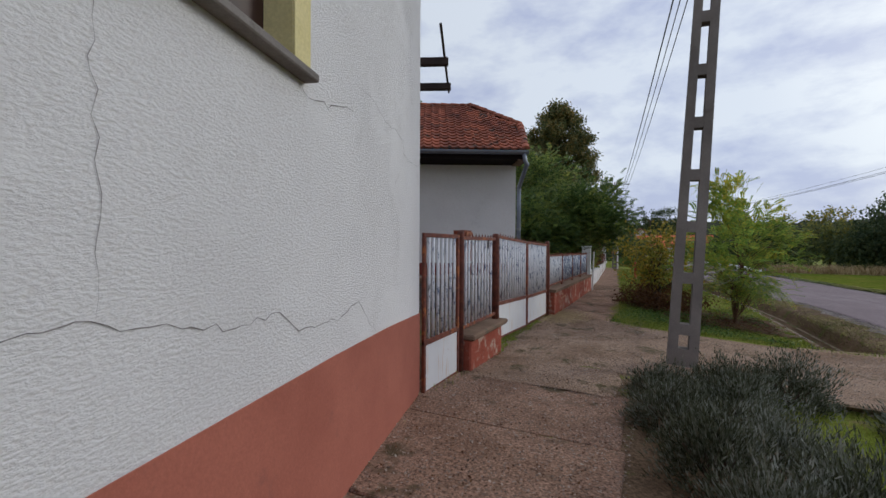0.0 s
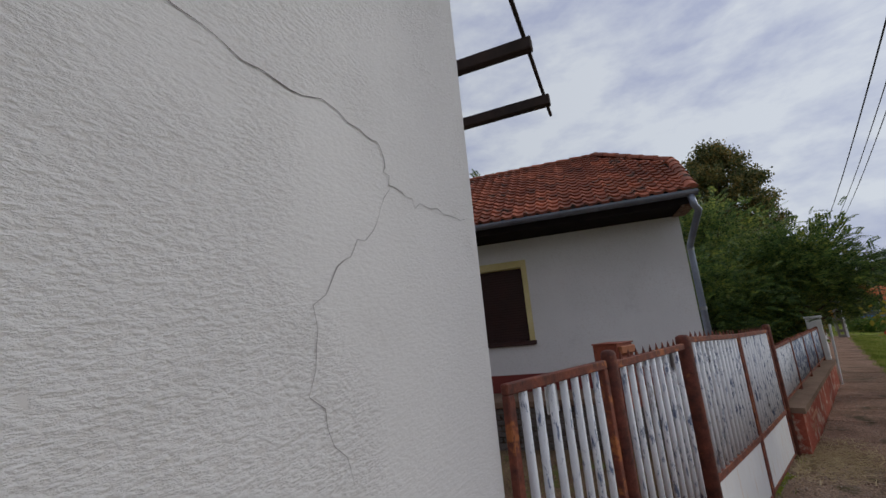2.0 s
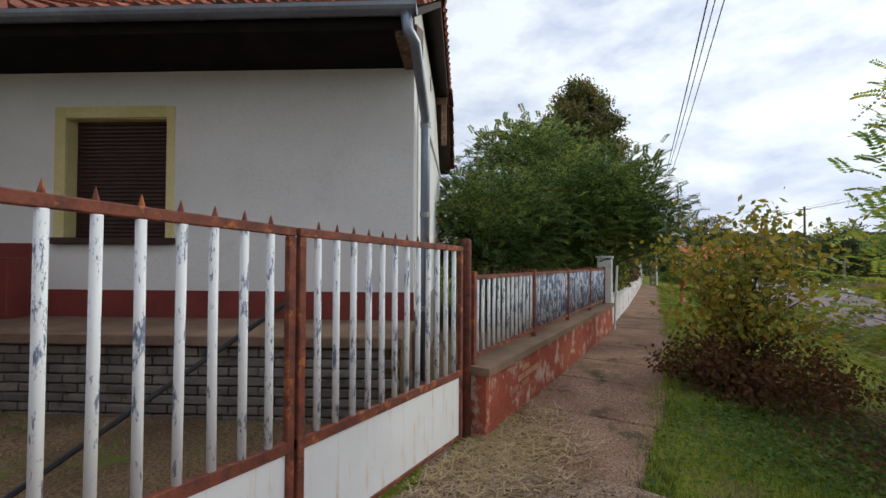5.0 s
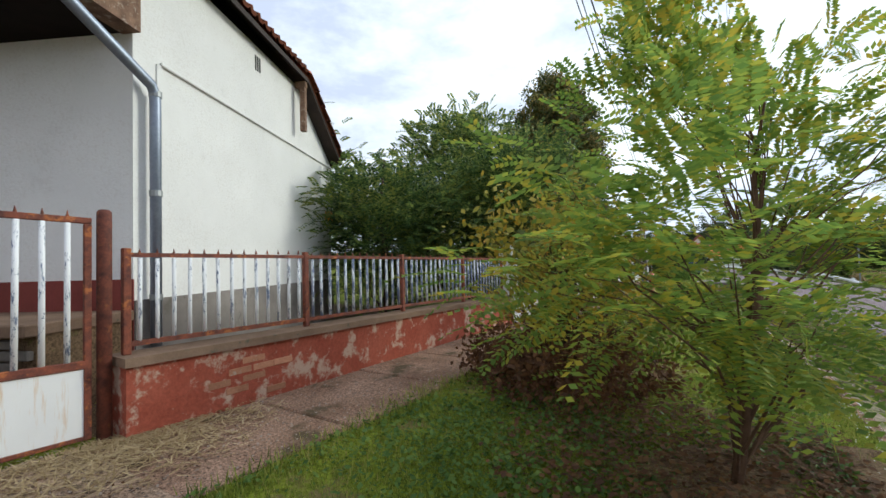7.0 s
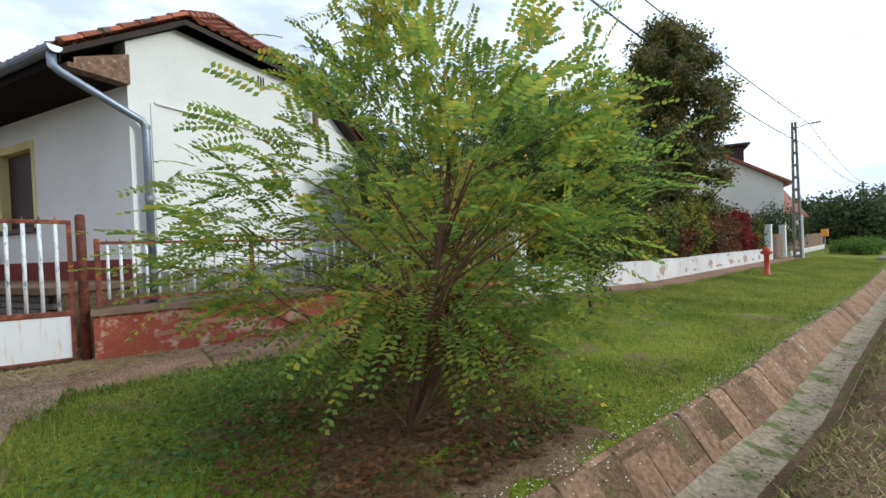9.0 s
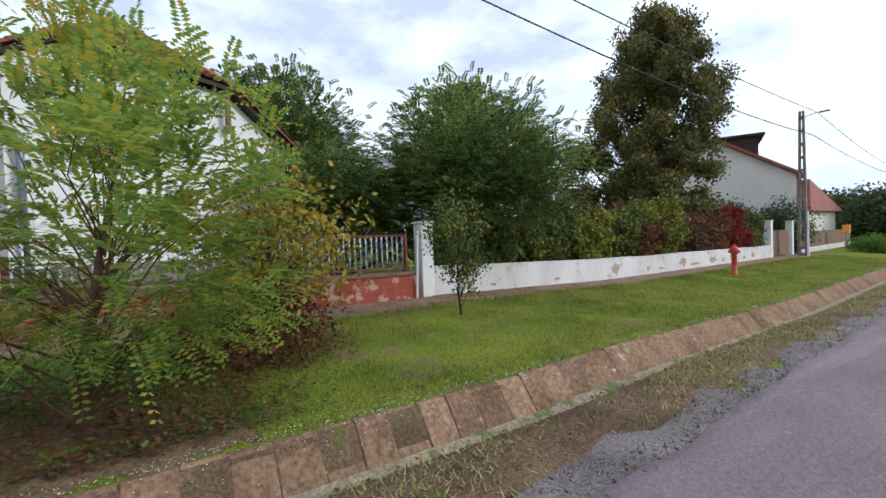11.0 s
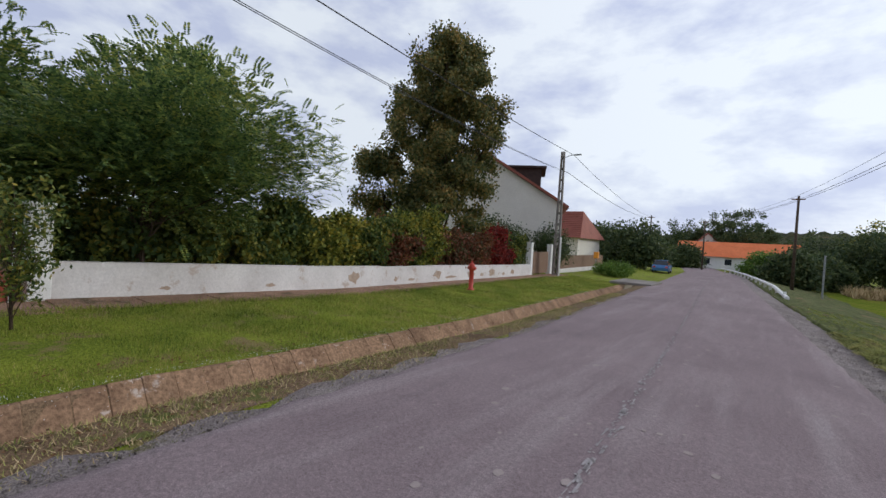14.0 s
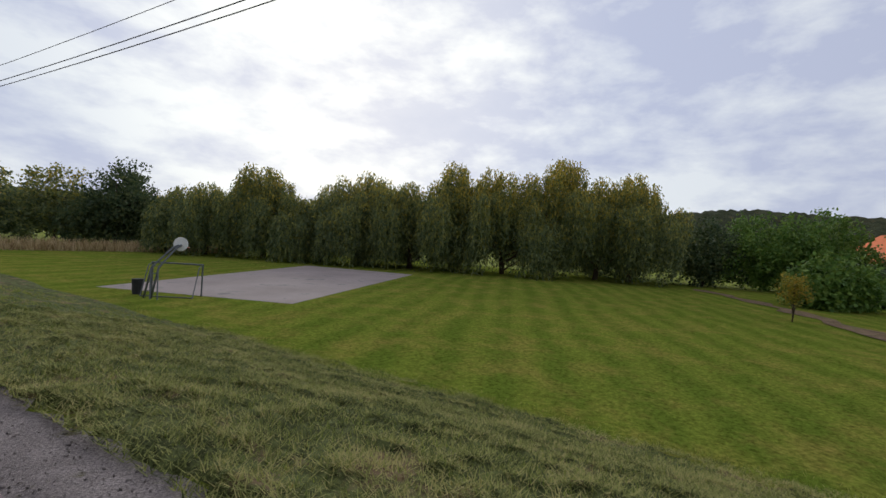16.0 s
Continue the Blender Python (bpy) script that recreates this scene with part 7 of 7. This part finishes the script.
# small pale petals on the ditch edge, dry maize at the far end of the meadow, a bare track
n = 2600
r = np.random.RandomState(44)
y = 10 + 28 * r.rand(n)
d = 3.40 + 0.10 * r.randn(n)
p = np.stack([d + lean(y), y, ground_z(d + lean(y), y) + np.where((d > 3.30) & (d < 3.80), 0.040, 0.03)], 1)
v, q = leaf_quads(p, unit(np.stack([r.randn(n), r.randn(n), 0.2 * r.randn(n)], 1)), np.tile([0, 0, 1.0], (n, 1)), 0.014, 0.011)
single("fallen_petals", fast_mesh("fallen_petals", v, q, M_WHITEPAINT), None, "small white petals fallen along the ditch edge", "petals", kind="stuff")
blades("dry_maize", 5000, (20, 48), (74, 80), 1.1, 0.05, M_STRAW, "strip of dry brown maize beyond the meadow", 46)
track = np.array([(38.0, 9.3), (43.0, 10.4), (51.5, 12.8), (60.0, 16.4), (66.0, 19.5)])
tx = np.linspace(38, 66, 120)
ty = np.interp(tx, track[:, 0], track[:, 1]) + 0.25 * np.sin(tx * 1.3)
tw = 0.8 + 0.35 * np.sin(tx * 0.9 + 1.0)
tv = np.stack([np.stack([tx, ty + w * tw, np.full_like(tx, -2.14)], 1) for w in (-1.0, 0.0, 1.0)], 1).reshape(-1, 3)
i3, j3 = np.meshgrid(np.arange(119), np.arange(2), indexing="ij")
q3 = (i3 * 3 + j3).ravel()
single("dirt_track", fast_mesh("dirt_track", tv, np.stack([q3, q3 + 1, q3 + 4, q3 + 3], 1), M_SOIL), None, "bare brown track at the edge of the meadow", "track", kind="structure")
# white warning plate wired to the walk gate, its drawing and lettering too worn to read
plate = part("warning_plate", Build().box(FX - 0.032, FX - 0.024, 3.955, 4.055, 1.545, 1.665, 0.003), M_WHITEPAINT, walk_gate, "small worn white warning plate")
b = Build()
for y0, y1, z0, z1 in ((3.985, 4.03, 1.60, 1.65), (3.975, 4.015, 1.575, 1.595), (3.97, 4.04, 1.555, 1.566)):
    b.box(FX - 0.024, FX - 0.0225, y0, y1, z0, z1)
pieces("print_mark", b, M_BLACK, plate)


def scatter(name, n, dx, yr, size, mat, label, category, seed, lift=0.03, keep=None, tilt=0.25):
    """Loose small flat things lying on the ground."""
    r = np.random.RandomState(seed)
    y = yr[0] + (yr[1] - yr[0]) * r.rand(n)
    d = dx[0] + (dx[1] - dx[0]) * r.rand(n)
    if keep is not None:
        k = keep(d, y, r)
        d, y = d[k], y[k]
    n = len(y)
    x = d + lean(y)
    p = np.stack([x, y, ground_z(x, y) + lift * (0.8 + 0.4 * r.rand(n))], 1)
    up = unit(np.stack([tilt * r.randn(n), tilt * r.randn(n), np.ones(n)], 1))
    a = r.rand(n) * 6.283
    way = unit(np.cross(up, np.stack([np.cos(a), np.sin(a), np.zeros(n)], 1)))
    k = size * (0.4 + 1.2 * r.rand(n) ** 2)
    v, q = leaf_quads(p, way, up, k, k * 0.7)
    return single(name, fast_mesh(name, v, q, mat), None, label, category, kind="stuff")


scatter("pavement_grit", 26000, (-1.62, 0.5), (-0.5, 9.5), 0.019, M_GRIT, "fine grit and crumbs on the pavement", "grit", 71, 0.034)
scatter("pavement_dark_crumbs", 9000, (-1.62, 0.5), (-0.5, 9.5), 0.017, M_RUSSET, "dark crumbs and leaf scraps on the pavement", "litter", 79, 0.034)
scatter("pavement_grit_far", 9000, (-1.32, -0.1), (9.5, 20), 0.02, M_GRIT, "fine grit and crumbs on the pavement", "grit", 72, 0.03)
scatter("driveway_grit", 16000, (0.4, 5.3), (5.6, 8.9), 0.024, M_GRIT, "stones and crumbs on the driveway", "grit", 73, 0.03)
scatter("ditch_litter", 5000, (2.7, 4.9), (9.6, 20), 0.03, M_RUSSET, "brown fallen leaves in the ditch", "leaves", 74, 0.03, lambda d, y, r: (d < 3.2) | (d > 3.8))
scatter("leaf_litter", 20000, (0.1, 3.2), (10.3, 14.4), 0.045, M_RUSSET, "brown leaf litter below the shrubs", "leaves", 75, 0.055, lambda d, y, r: (np.hypot(d - 2.4, y - 11.7) < 0.4 + 1.3 * r.rand(len(d)) ** 0.7) | (np.hypot(d - 0.9, y - 13.2) < 0.3 + 1.1 * r.rand(len(d)) ** 0.7))
scatter("broad_leaved_weeds", 26000, (-0.08, 3.1), (9.5, 14.0), 0.040, M_CLOVER, "low broad-leaved weeds in the verge", "weeds", 76, 0.045, lambda d, y, r: (np.sin(d * 2.3 + y) + np.sin(y * 1.9 - d) + 0.8 * r.randn(len(d)) > -0.2) & (y < 12.2 + 1.6 * r.rand(len(d))) & (np.hypot(d - 2.4, y - 11.6) > 0.15 + 0.8 * r.rand(len(d))), 0.5)
scatter("wall_foot_leaves", 1400, (-1.7, -1.25), (-1.0, 4.6), 0.035, M_STRAW, "dry leaves gathered at the wall foot", "leaves", 77, 0.034, lambda d, y, r: d + 1.56 + np.where(y < 3.6, (y - 3.6) * 0.268, 0) < 0.25 * r.rand(len(d)) ** 2)
